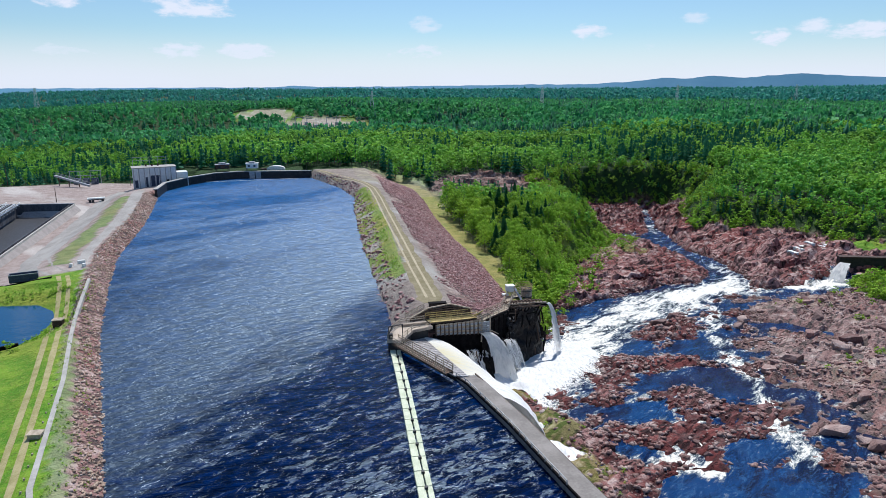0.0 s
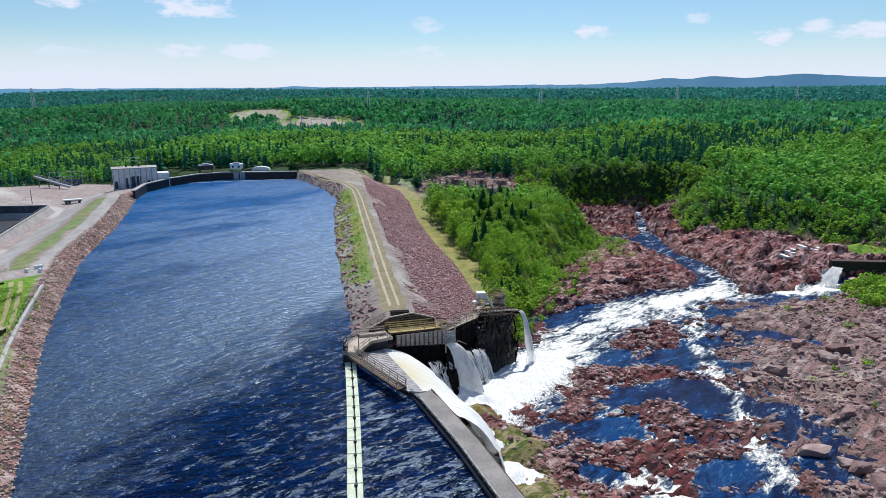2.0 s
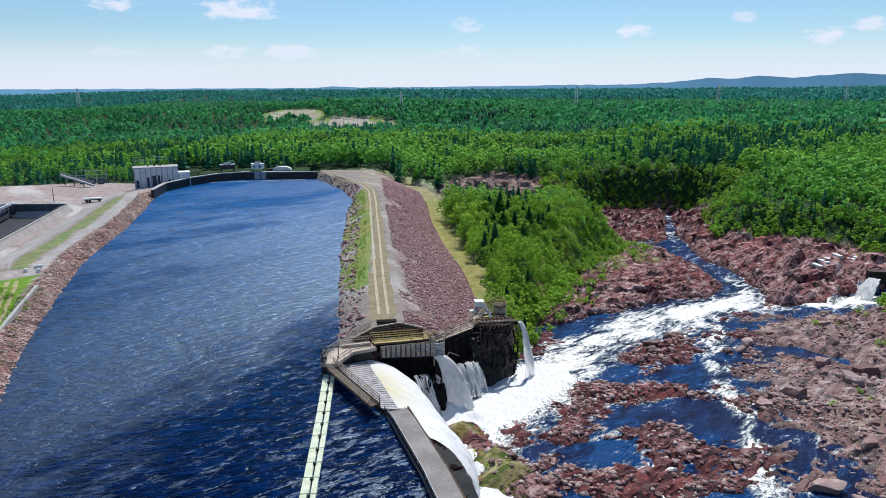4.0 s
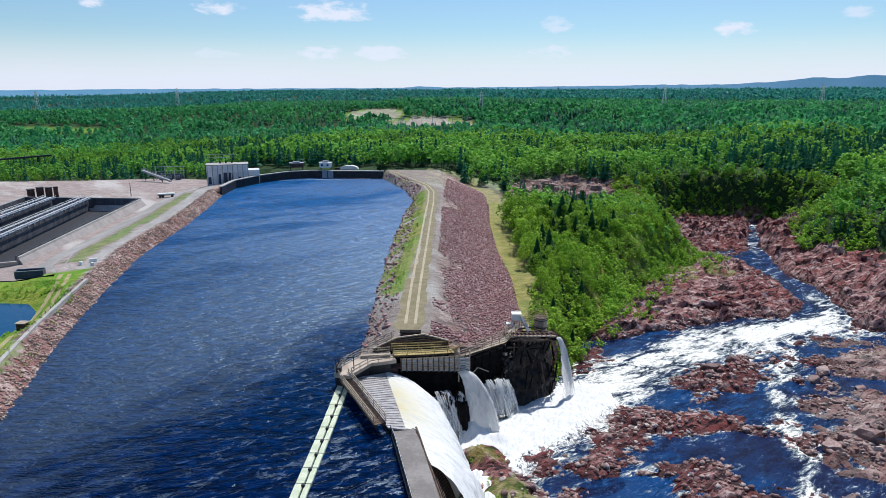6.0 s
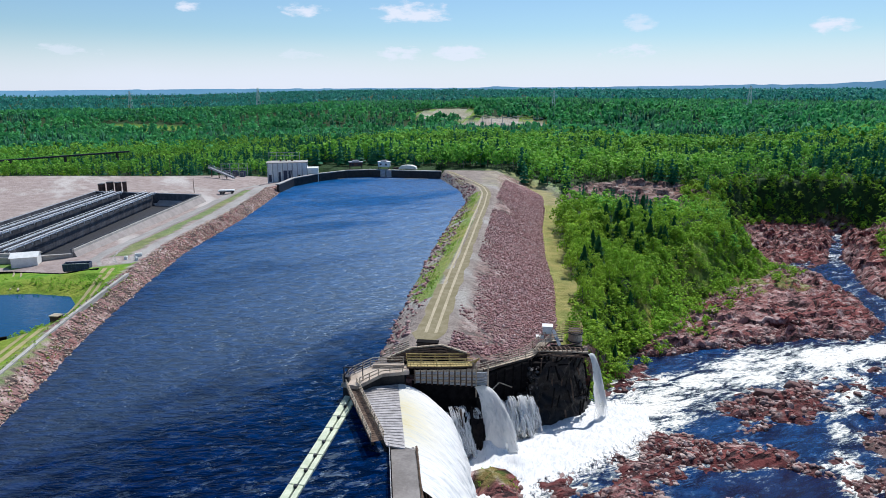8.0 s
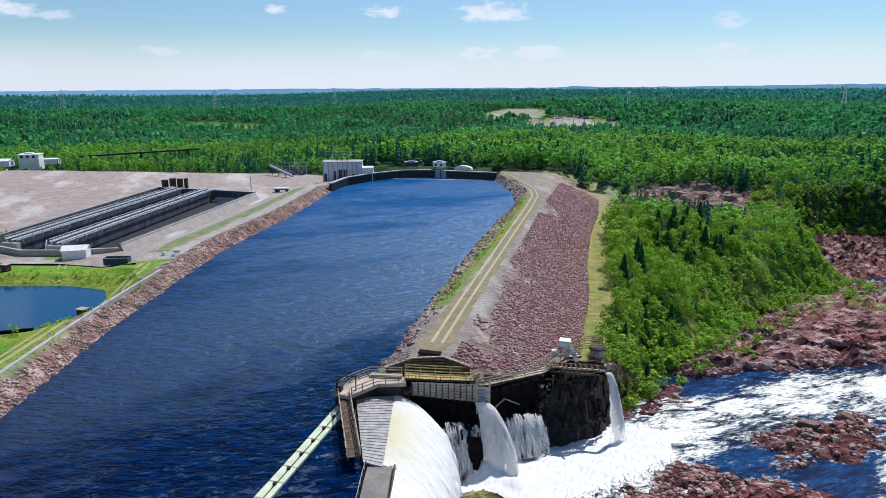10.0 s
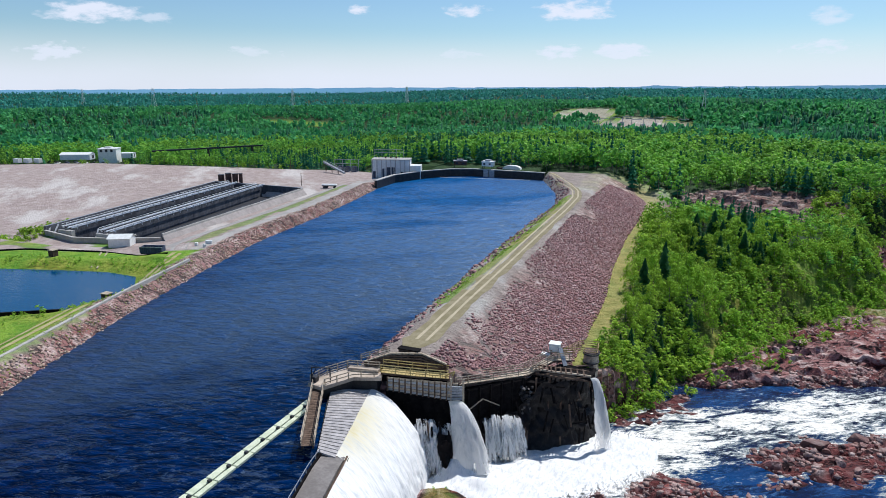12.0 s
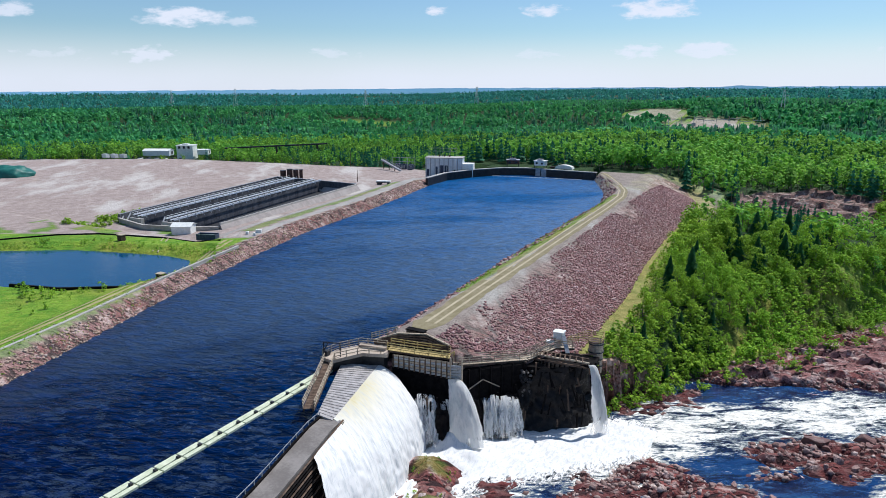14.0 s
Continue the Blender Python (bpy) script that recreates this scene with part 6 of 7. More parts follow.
    for a, b in zip(pts, pts[1:]):
        part("web", beam(B(), a - Vector((0, 0, 0.8)), b, 0.14, 0.14), M["brown_timber"], c)
        for f in (0.0, 0.33, 0.66):
            p = a.lerp(b, f)
            part("tie", beam(B(), p + Vector((0, -0.2, 0.1)), p + Vector((-0.5, 1.7, 0.1)), 0.2, 0.14), M["brown_timber"], c)
            part("strut", beam(B(), p - Vector((0, 0, 0.8)), p + Vector((-0.6, 1.2, -3.6)), 0.18, 0.18), M["dark_timber"], c)
    part("flume", beam(B(), (38.6, 123.4, 5.0), (41.3, 122.7, 4.9), 1.0, 0.3), M["dark_timber"], c)
    # broken rock and fallen timber at the foot, wet and black
    line_a = [Vector(p) for p in ((26.0, 112.6, 0.2), (28.8, 115.2, 0.2), (31.4, 117.4, 0.6), (34.4, 119.2, 4.4), (38.2, 121.8, 4.4), (40.2, 125.0, 3.4), (40.8, 129.0, 2.6))]
    line_b = [Vector(p) for p in ((28.4, 110.9, -6.2), (30.8, 112.8, -6.2), (33.2, 114.2, -6.4), (36.9, 117.8, -6.6), (40.4, 121.0, -6.8), (42.2, 125.0, -7), (42.8, 129.0, -7))]
    nu, nv = 84, 34
    vs = []
    for i in range(nu):
        g = i / (nu - 1) * 6
        q = min(5, int(g))
        a, b = line_a[q].lerp(line_a[q + 1], g - q), line_b[q].lerp(line_b[q + 1], g - q)
        out = Vector((b.x - a.x, b.y - a.y, 0)).normalized()
        for j in range(nv):
            f = j / (nv - 1)
            p = a.lerp(b, f)
            p = p - out * (0.9 * math.sin(math.pi * f))
            w = noise.noise(p * 0.55) * 1.1 + noise.noise(Vector((p.x * 1.6, p.y * 1.6, p.z * 0.7))) * 0.8 + noise.noise(Vector((p.x * 3.4, p.y * 3.4, p.z * 1.6))) * 0.55
            vs.append(p + out * w * (0.3 + 0.7 * math.sin(math.pi * min(1, f * 1.1))) + Vector((0, 0, noise.noise(p * 1.1 + Vector((9, 0, 0))) * 0.5)))
    ids_f = [(i * nv + j, i * nv + j + 1, (i + 1) * nv + j + 1, (i + 1) * nv + j) for i in range(nu - 1) for j in range(nv - 1)]
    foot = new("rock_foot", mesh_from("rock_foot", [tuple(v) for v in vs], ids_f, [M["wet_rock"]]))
    foot.parent = c
    foot.matrix_parent_inverse = c.matrix_world.inverted()
    for n_t in range(40):
        g = rr.uniform(0.6, 5.4)
        q = int(g)
        a, b = line_a[q].lerp(line_a[q + 1], g - q), line_b[q].lerp(line_b[q + 1], g - q)
        p = a.lerp(b, rr.uniform(0.0, 0.75)) + Vector((0.3, -0.6, 0.2))
        d = Vector((rr.uniform(-0.35, 0.35), rr.uniform(-0.3, 0.3), rr.uniform(0.8, 1.2) if n_t % 5 else 0.1)).normalized() * rr.uniform(0.5, 1.8)
        part("fallen_timber", beam(B(), p - d, p + d, 0.2, 0.2), M["brown_timber"] if n_t % 4 == 0 else M["dark_timber"], c)
    k = thing("valve_tank", 38.9, 131.4, 1.5, "weathered round stave tank with dark hoops behind the tower", "tank")
    part("shell", rod(B(), (39.5, 132.2, 0.0), (39.5, 132.2, 5.4), 1.2, None, 20), M["timber"], k)
    for z in (1.6, 2.8, 4.0, 5.4):
        part("band", rod(B(), (39.5, 132.2, z - 0.4), (39.5, 132.2, z - 0.28), 1.34, None, 20), M["dark_steel"], k)
    part("lid", rod(B(), (39.5, 132.2, 5.4), (39.5, 132.2, 5.5), 1.3, None, 20), M["rust"], k)
    railing(k, [(35.6, 129.0, 5.4), (38.4, 130.2, 5.6), (40.6, 131.2, 5.4), (40.4, 134.0, 5.4), (37.6, 133.6, 5.4), (35.6, 129.0, 5.4)], 1.1, 1.7, 3, M["yellow_timber"], 0.09)
    g = thing("gauge_house", 34.6, 127.4, 5.6, "small white gauge box on a steel stand", "box")
    part("cabinet", box(B(), 33.7, 126.9, 6.5, 35.3, 128.3, 7.7, bevel=0.06), M["white_paint"], g)
    part("lid", box(B(), 33.6, 126.8, 7.7, 35.4, 128.4, 7.82), M["white_paint"], g)
    for x, y in ((33.9, 127.1), (35.1, 127.1), (33.9, 128.1), (35.1, 128.1)):
        part("leg", box(B(), x - 0.06, y - 0.06, 4.4, x + 0.06, y + 0.06, 6.5), M["grey_steel"], g)
    part("ladder", beam(B(), (35.4, 127.0, 7.3), (36.6, 125.8, 5.0), 0.7, 0.12), M["grey_steel"], g, "white leaning ladder")
    part("shelf", box(B(), 32.6, 126.0, 5.9, 33.9, 127.0, 6.3, bevel=0.05), M["white_paint"], g)


retaining()


def wreck():
    """Broken posts and dark rock between the two big falls."""
    t = thing("broken_crib", 24, 104.5, -4, "dark broken crib timbers and rock between the falls", "wreck")
    rr = random.Random(9)
    bm = B()
    bmesh.ops.create_icosphere(bm, subdivisions=3, radius=1)
    for v in bm.verts:
        v.co *= 1 + 0.45 * noise.noise(v.co * 1.9) + 0.2 * noise.noise(v.co * 5)
        v.co = Vector((v.co.x * 1.9, v.co.y * 1.5, v.co.z * 3.4))
    bmesh.ops.translate(bm, verts=bm.verts[:], vec=(24.4, 105.2, -1.8))
    part("rock", bm, M["dark_timber"], t)
    for k in range(14):
        x, y = 22.6 + 3.6 * rr.random(), 104.0 + 2.2 * rr.random()
        part("timber", beam(B(), (x, y, -3.5), (x + rr.uniform(-0.8, 0.8), y + rr.uniform(-0.8, 0.8), rr.uniform(0.5, 3.4)), 0.2, 0.2), M["dark_timber"] if k % 3 else M["brown_timber"], t)


wreck()


# ---- falling water ----
def fall(name, lip_a, lip_b, throw, drop, label, across=14, down=22, spread_k=0.25, thin=0.0, rough=0.35, seed=1, slope=0.0, body=1.0, bulge=0.0):
    """A sheet of falling water from the lip, thrown out by a vector and dropping in a parabola."""
    a, b, th = Vector(lip_a), Vector(lip_b), Vector(throw)
    u, v = np.meshgrid(np.linspace(0, 1, across), np.linspace(0, 1, down))
    w = (u - 0.5) * (1 + spread_k * v)
    mid = (np.array(a) + np.array(b)) / 2
    side = np.array(b) - np.array(a)
    P = mid + w[..., None] * side + v[..., None] * np.array((th.x, th.y, th.z))
    steep = slope + (0.42 * u if across > 100 else 0.0)
    P[..., 2] -= drop * (steep * v + (1 - steep) * v ** 2)
    n = (fbm(u * across * 0.18 + seed * 7, v * 3, 3, seed) - 0.5) * 0.7 + (fbm(u * across * 0.36 + seed * 3, v * 8, 3, seed + 50) - 0.5) * 0.6 * np.sqrt(v)
    nrm = np.array((th.x, th.y, 0.0))
    nrm /= np.linalg.norm(nrm) + 1e-9
    P += ((1 - (2 * u - 1) ** 2) * bulge * np.sqrt(v))[..., None] * (nrm + (0, 0, 0.6))
    P += (n * rough * (0.3 + v) * 2)[..., None] * (nrm + (0, 0, 0.4))
    edge = np.clip(np.minimum(u * across * 0.45, (1 - u) * across * (0.45 if across < 30 else 0.14)), 0, 1) * np.clip((1.02 - v) * (9 if across > 60 else 3.2), 0.3, 1) * body
    k = np.arange(u.size).reshape(u.shape)
    q = np.stack([k[:-1, :-1], k[:-1, 1:], k[1:, 1:], k[1:, :-1]], -1).reshape(-1, 4)
    L = max(side @ side, 1e-6) ** 0.5
    flow = np.stack([u * L * 0.12, v * (abs(drop) + th.length) * 0.12, u * 0 + seed], -1)
    me = mesh_from(name, P.reshape(-1, 3), q, [M["foam" if across > 60 else "jet"]], None,
                   {"edge": ("FLOAT", edge.ravel()), "flow": ("FLOAT_VECTOR", flow.reshape(-1, 3)), "thin": ("FLOAT", np.clip(thin * (1 - v * 4.0) * (1.25 - u if across > 60 else 1.0), 0, 1).ravel())}, True)
    return tagged(new(name, me), label, "waterfall")


def main_fall():
    """The broad spill: leaves the apron's lip, arches out and plunges, rough with lumps of foam."""
    nu, nv = 150, 70
    u, v = np.meshgrid(np.linspace(0, 1, nu), np.linspace(0, 1, nv))
    lip = np.stack([np.interp(u, (0, 0.745, 0.762, 1), (13.2, 17.8, 19.25, 21.6)), 106.4 - 23.2 * u - 2.6 * smooth(u, 0.78, 1.0), np.interp(u, (0, 0.745, 0.762, 1), (5.75, 5.98, 6.0, 6.15))], -1)
    reach = 10.6 * (0.93 + 0.10 * fbm(u * 9, u * 0 + 3, 3, 311))
    dx = reach * np.sin(v * math.pi / 2)
    dz = (10.0 + 0.4 * u) * (1 - np.cos(v * math.pi / 2))
    P = lip + np.stack([dx * np.interp(u, (0, 0.7, 0.85, 1), (1, 0.95, 0.8, 0.55)), -dx * (0.30 + 0.10 * u), -dz], -1)
    lumps = (fbm(u * 16, v * 7, 3, 321) - 0.5) * 1.5 + (fbm(u * 46, v * 20, 3, 331) - 0.5) * 0.9
    swell = lumps * np.clip(v * 1.6, 0, 1) * 0.40
    P += swell[..., None] * np.stack([0.6 * np.sin(v * 1.5), -0.2 + 0 * v, 0.8 + 0 * v], -1)
    side = np.minimum(u * 34, (1 - u) * 22)
    edge = np.clip(side, 0, 1) * 3.0 * np.clip((1.02 - v) * 9, 0.3, 1)
    k = np.arange(u.size).reshape(u.shape)
    q = np.stack([k[:-1, :-1], k[:-1, 1:], k[1:, 1:], k[1:, :-1]], -1).reshape(-1, 4)
    flow = np.stack([u * 2.4, v * 2.2, u * 0 + 3], -1)
    thin = np.clip(1.15 - v * 2.6, 0, 1) * np.clip(1.4 - np.abs(u - 0.42) * 3.2, 0, 1) * 0.9
    me = mesh_from("main_fall", P.reshape(-1, 3), q, [M["foam"]], None, {"edge": ("FLOAT", edge.ravel()), "flow": ("FLOAT_VECTOR", flow.reshape(-1, 3)), "thin": ("FLOAT", thin.ravel())}, True)
    tagged(new("main_fall", me), "broad white spill pouring over the apron and down the log face", "waterfall")



main_fall()
fall("gate_jet", (24.0, 108.3, 4.9), (25.1, 109.1, 4.9), (3.9, -2.6, 0.7), 9.8, "thick white jet shooting from the end gate", 30, 40, 3.4, 0.35, 0.5, 5, 0.0, 2.0, 1.7)
fall("tower_spout", (40.9, 122.4, 5.1), (41.6, 123.1, 5.1), (2.3, -1.0, 0.3), 11.0, "narrow white spout from the tower's end", 16, 34, 2.2, 0.0, 0.4, 9, 0.0, 1.5, 0.7)
fall("far_fall", (153.6, 175.0, -4.6), (155.6, 172.4, -4.6), (-7.5, -5.5, 0.2), 5.2, "white fall from the gap in the old river wall", 12, 20, 0.8, 0.0, 0.6, 15, 0.25, 1.1)
_fr = random.Random(77)
for _k in range(30):
    _f = (_k + _fr.uniform(-0.3, 0.3)) / 29
    _x, _y, _w, _z = 27.6 + 4.4 * _f, 113.0 + 2.4 * _f, _fr.uniform(0.25, 0.9), _fr.uniform(-0.1, 1.2)
    tagged(fall("side_fall", (_x - _w * 0.4, _y - _w * 0.3, _z), (_x + _w * 0.4, _y + _w * 0.3, _z), (_fr.uniform(1.2, 2.2), -_fr.uniform(2.2, 3.4), 0.1), _z + 5.6, "thin veil of water down the dark timber face", 9, 22, _fr.uniform(0.6, 2.0), 0.0, 0.4, 20 + _k, 0.1, _fr.uniform(0.42, 0.8)), group="side falls")
for _k in range(18):
    _f = (_k + _fr.uniform(-0.3, 0.3)) / 17
    _x, _y, _z = 20.4 + 4.2 * _f, 104.8 + 2.6 * _f, _fr.uniform(1.0, 3.2)
    tagged(fall("side_spill", (_x - 0.3, _y - 0.2, _z), (_x + 0.4, _y + 0.2, _z), (_fr.uniform(1.8, 3.0), -_fr.uniform(2.4, 4.2), 0.0), _z + 5.2, "ragged strand of white water beside the gate pier", 9, 22, _fr.uniform(0.8, 2.6), 0.0, 0.5, 40 + _k, 0.1, _fr.uniform(0.3, 0.7)), group="side spills")


def froth():
    """The boiling pool below the falls."""
    xs, ys = np.meshgrid(np.arange(17, 52, 0.7), np.arange(69, 130, 0.7))
    d = seg_dist(xs, ys, ((29.5, 73), (28, 80), (26.5, 88), (25.5, 96), (27, 103), (33, 108), (40, 116), (47, 123)))
    k = np.interp(ys, (72, 84, 97, 110, 125), (3.2, 5.6, 8, 8, 6))
    f = np.clip(1.35 - d / k - 1.2 * np.exp(-(((xs - 27.4) / 2.4) ** 2 + ((ys - 96.8) / 2.7) ** 2)), 0, 1)
    foot = np.exp(-(seg_dist(xs, ys, ((29, 79), (27.5, 90), (27, 100), (30.5, 104))) / 3.0) ** 2)
    z = river_level(ys) + 0.12 + f * (fbm(xs / 1.5, ys / 1.5, 4, 200) * (0.9 + 1.4 * foot) - 0.1) + 2.4 * np.exp(-(((xs - 26.2) / 2.4) ** 2 + ((ys - 105.2) / 2.0) ** 2)) * (0.7 + 0.6 * fbm(xs / 1.2, ys / 1.2, 3, 205))
    n = np.arange(xs.size).reshape(xs.shape)
    q = np.stack([n[:-1, :-1], n[:-1, 1:], n[1:, 1:], n[1:, :-1]], -1).reshape(-1, 4)
    ok = ((f > 0.02) & (signed(xs, ys, RIVER) < 3)).ravel()
    q = q[ok[q].all(1)]
    used, inv = np.unique(q, return_inverse=True)
    flow = np.stack([xs * 0.06, ys * 0.35, xs * 0], -1).reshape(-1, 3)[used]
    me = mesh_from("froth", np.stack([xs, ys, z], -1).reshape(-1, 3)[used], inv.reshape(-1, 4), [M["foam"]], None,
                   {"edge": ("FLOAT", np.clip(f * 1.3, 0, 2).ravel()[used]), "flow": ("FLOAT_VECTOR", flow), "thin": ("FLOAT", np.zeros(len(used)))}, True)
    tagged(new("froth", me), "boiling white foam at the foot of the falls", "foam", kind="stuff")


froth()


# ---- works site west of the forebay ----
def ribbon(name, pts, wide, lift, material, label, category="track", kind="structure", step=2.0):
    """A strip laid on the ground along a line."""
    p3 = along([(x, y, 0) for x, y in pts], step)
    bm = B()
    prev = None
    for i, p in enumerate(p3):
        d = p3[min(i + 1, len(p3) - 1)] - p3[max(i - 1, 0)]
        s = Vector((-d.y, d.x, 0)).normalized() * (wide / 2)
        wob = 1 + 0.25 * (noise.noise((p.x * 0.3, p.y * 0.3, 2)))
        row = []
        for k in (-1, 0, 1):
            q = p + s * k * wob
            row.append(bm.verts.new((q.x, q.y, gz1(q.x, q.y) + lift)))
        if prev:
            for k in range(2):
                bm.faces.new((prev[k], row[k], row[k + 1], prev[k + 1]))
        prev = row
    bmesh.ops.recalc_face_normals(bm, faces=bm.faces[:])
    return alone(name, bm, material, label, category, kind=kind)


RUT_L = [(15.4, 117), (14.6, 139), (13.7, 177), (12.8, 212), (12.4, 236), (11.3, 261), (8.6, 275), (4.4, 286), (-2, 301), (-8, 315), (-13, 324)]
RUT_R = [(17.0, 117), (16.3, 139), (15.5, 177), (14.7, 212), (14.3, 236), (13.2, 261), (10.4, 276), (6.2, 287.5), (0, 302.5), (-6, 316), (-11, 325)]
ribbon("road_verge", [(14.5, 114)] + [((a[0] + b[0]) / 2, a[1]) for a, b in zip(RUT_L, RUT_R)], 4.6, 0.03, M["verge"], "dry grassy crown of the dam road")
ribbon("wheel_track", RUT_L, 0.5, 0.06, M["rut"], "pale sandy wheel rut along the dam crest")
ribbon("wheel_track", RUT_R, 0.5, 0.06, M["rut"], "pale sandy wheel rut along the dam crest")
ribbon("road_site", [(-64, 149), (-71, 158), (-75.5, 170), (-80, 200), (-85, 230), (-89, 252), (-93, 280), (-92, 300)], 7.0, 0.03, M["lane"], "packed grey gravel lane along the basin", "road", step=3.0)
ribbon("road_bank", [(-58.5, 152), (-62.5, 170), (-65, 190), (-68.5, 214), (-74, 245), (-79.5, 270), (-84, 290)], 4.2, 0.03, M["lane"], "packed grey gravel lane along the forebay bank", "road", step=3.0)
TRACK = [(-30.5, 46), (-35.5, 66), (-42, 90), (-48.5, 112), (-54.5, 131), (-58, 142), (-61, 149)]
ribbon("wheel_track", [(x - 1.2, y) for x, y in TRACK], 0.85, 0.06, M["grass_rut"], "pale wheel rut through the grass beside the kerb")
ribbon("wheel_track", [(x + 0.6, y) for x, y in TRACK], 0.85, 0.06, M["grass_rut"], "pale wheel rut through the grass beside the kerb")


def kerb():
    pts = [(-21, 40), (-31.6, 64.3), (-38.6, 91.5), (-44.2, 109.5), (-47.2, 120), (-50, 131), (-53.4, 144.5)]
    pts = [(x - 0.6, y) for x, y in pts]
    bm = B()
    wall_strip(bm, pts, 0.6, 6.6, 8.46)
    k = alone("kerb", bm, M["pale_concrete"], "long low concrete kerb wall along the west bank", "kerb", kind="structure")
    for p in along([(x - 1.15, y, 8.4) for x, y in pts], 2.6)[:48]:
        part("post", box(B(), p.x - 0.08, p.y - 0.08, 7.6, p.x + 0.08, p.y + 0.08, 8.5), M["timber"], k)


kerb()


def basin():
    """Twin-channel settling basin: dark inner walls, pale rim, pipe racks along the dividers."""
    t = thing("settling_basin", -105, 205, 2, "long twin-channel concrete settling basin with dark inner walls and pipe racks", "basin")
    nr, fr, fl, nl = (-84.5, 166.5), (-97.0, 253.5), (-142.3, 255.2), (-122.9, 161.1)
    top = 7.2
    part("east_wall", wall_strip(B(), [nr, fr], -0.45, 2.0, top), M["pale_concrete"], t, "pale grey concrete outer wall")
    part("east_berm", prism(B(), [(-82.6, 165.9), (-94.9, 254.0), (-96.75, 253.5), (-84.25, 166.5)], 3.0, [4.9, 4.6, top - 0.35, top - 0.35]), M["batter"], t, "sloping grey batter")
    part("north_wall", wall_strip(B(), [fr, fl], -0.8, 2.0, top), M["basin_wall"], t)
    part("west_wall", wall_strip(B(), [fl, nl], -0.8, 2.0, top), M["basin_wall"], t)
    south = [nl, (-107, 157.6), (-97, 160.5), nr]
    part("south_wall", wall_strip(B(), south, -0.5, 2.0, top - 1.2), M["pale_concrete"], t, "pale grey concrete end wall")
    part("south_coping", wall_strip(B(), [(x, y - 0.1) for x, y in south], -0.7, top - 1.2, top - 1.0), M["pale_concrete"], t, "pale concrete coping")
    for (ax, ay), (bx, by) in ((fr, fl), (fl, nl)):
        part("coping", wall_strip(B(), [(ax, ay), (bx, by)], -0.6, top, top + 0.12), M["grey_steel"], t)
    part("floor", prism(B(), [nr, fr, fl, nl], 2.2, 2.6), M["dark_steel"], t)
    part("lining", wall_strip(B(), [(-85.8, 167.5), (-98.1, 252.6)], -0.15, 2.5, top - 0.1), M["basin_wall"], t)
    for (ax, ay), (bx, by) in (((-113.5, 160.8), (-130.5, 253.0)), ((-99.2, 161.2), (-116.5, 253.0))):
        part("divider", wall_strip(B(), [(ax, ay), (bx, by)], 1.1, 2.4, 7.3), M["basin_wall"], t, "dark divider wall")
        for o, z, r in ((-2.3, 7.75, 0.16), (-1.2, 7.6, 0.2), (-0.2, 7.55, 0.24), (0.7, 7.5, 0.16), (1.5, 7.65, 0.2)):
            part("pipe", rod(B(), (ax + o, ay, z), (bx + o, by, z), r, None, 8), M["galvanised"] if o in (-2.3, -0.2, 1.5) else M["dark_steel"], t, "galvanised steel pipe" if o in (-2.3, -0.2, 1.5) else "dark steel pipe")
        part("catwalk", wall_strip(B(), [(ax - 1.6, ay), (bx - 1.6, by)], 0.5, 7.3, 7.42), M["grey_steel"], t)
        for i in range(24):
            f = (i + 0.5) / 24
            x, y = ax + (bx - ax) * f, ay + (by - ay) * f
            part("stanchion", box(B(), x - 2.64, y - 0.07, 7.3, x - 2.5, y + 0.07, 8.5), M["galvanised"], t)
            part("stanchion", box(B(), x + 1.7, y - 0.07, 6.9, x + 1.84, y + 0.07, 8.3), M["galvanised"], t)
            part("bracket", box(B(), x - 2.6, y - 0.12, 7.0, x + 1.8, y + 0.12, 7.3), M["grey_steel"], t)
        for z in (7.95, 8.48):
            part("handrail", beam(B(), (ax - 2.57, ay, z), (bx - 2.57, by, z), 0.1, 0.1), M["white_paint"], t)
        part("handrail", beam(B(), (ax + 1.77, ay, 8.28), (bx + 1.77, by, 8.28), 0.1, 0.1), M["white_paint"], t)
        part("end_cap", box(B(), ax - 3.0, ay - 0.9, 2.4, ax + 2.2, ay + 0.3, 7.0), M["pale_concrete"], t, "pale concrete end block")
    for x in (-96.6, -99.4, -102.2, -118.5, -121.0):
        part("strut", beam(B(), (x, 160.2, 5.8), (x - 5, 165.5, 6.9), 0.3, 0.4), M["grey_steel"], t)


basin()


def stacks():
    t = thing("tank_cluster", -139, 261, 5, "group of rusty dark upright tanks behind the basin", "tanks")
    for k, (x, y, r, h) in enumerate(((-143.0, 260.0, 1.3, 4.4), (-140.2, 261.4, 1.3, 5.0), (-137.4, 262.4, 1.2, 4.8), (-135.2, 263.4, 0.8, 4.9))):
        c = part("tank", rod(B(), (x, y, 4.6), (x, y, 5.0 + h), r, None, 14), M["rust"], t)
        part("rim", rod(B(), (x, y, 5.0 + h), (x, y, 5.2 + h), r * 1.12, None, 14), M["dark_steel"], c)
    part("plinth", box(B(), -145.5, 257.6, 4.6, -133, 265, 5.4), M["wet_concrete"], t)


stacks()


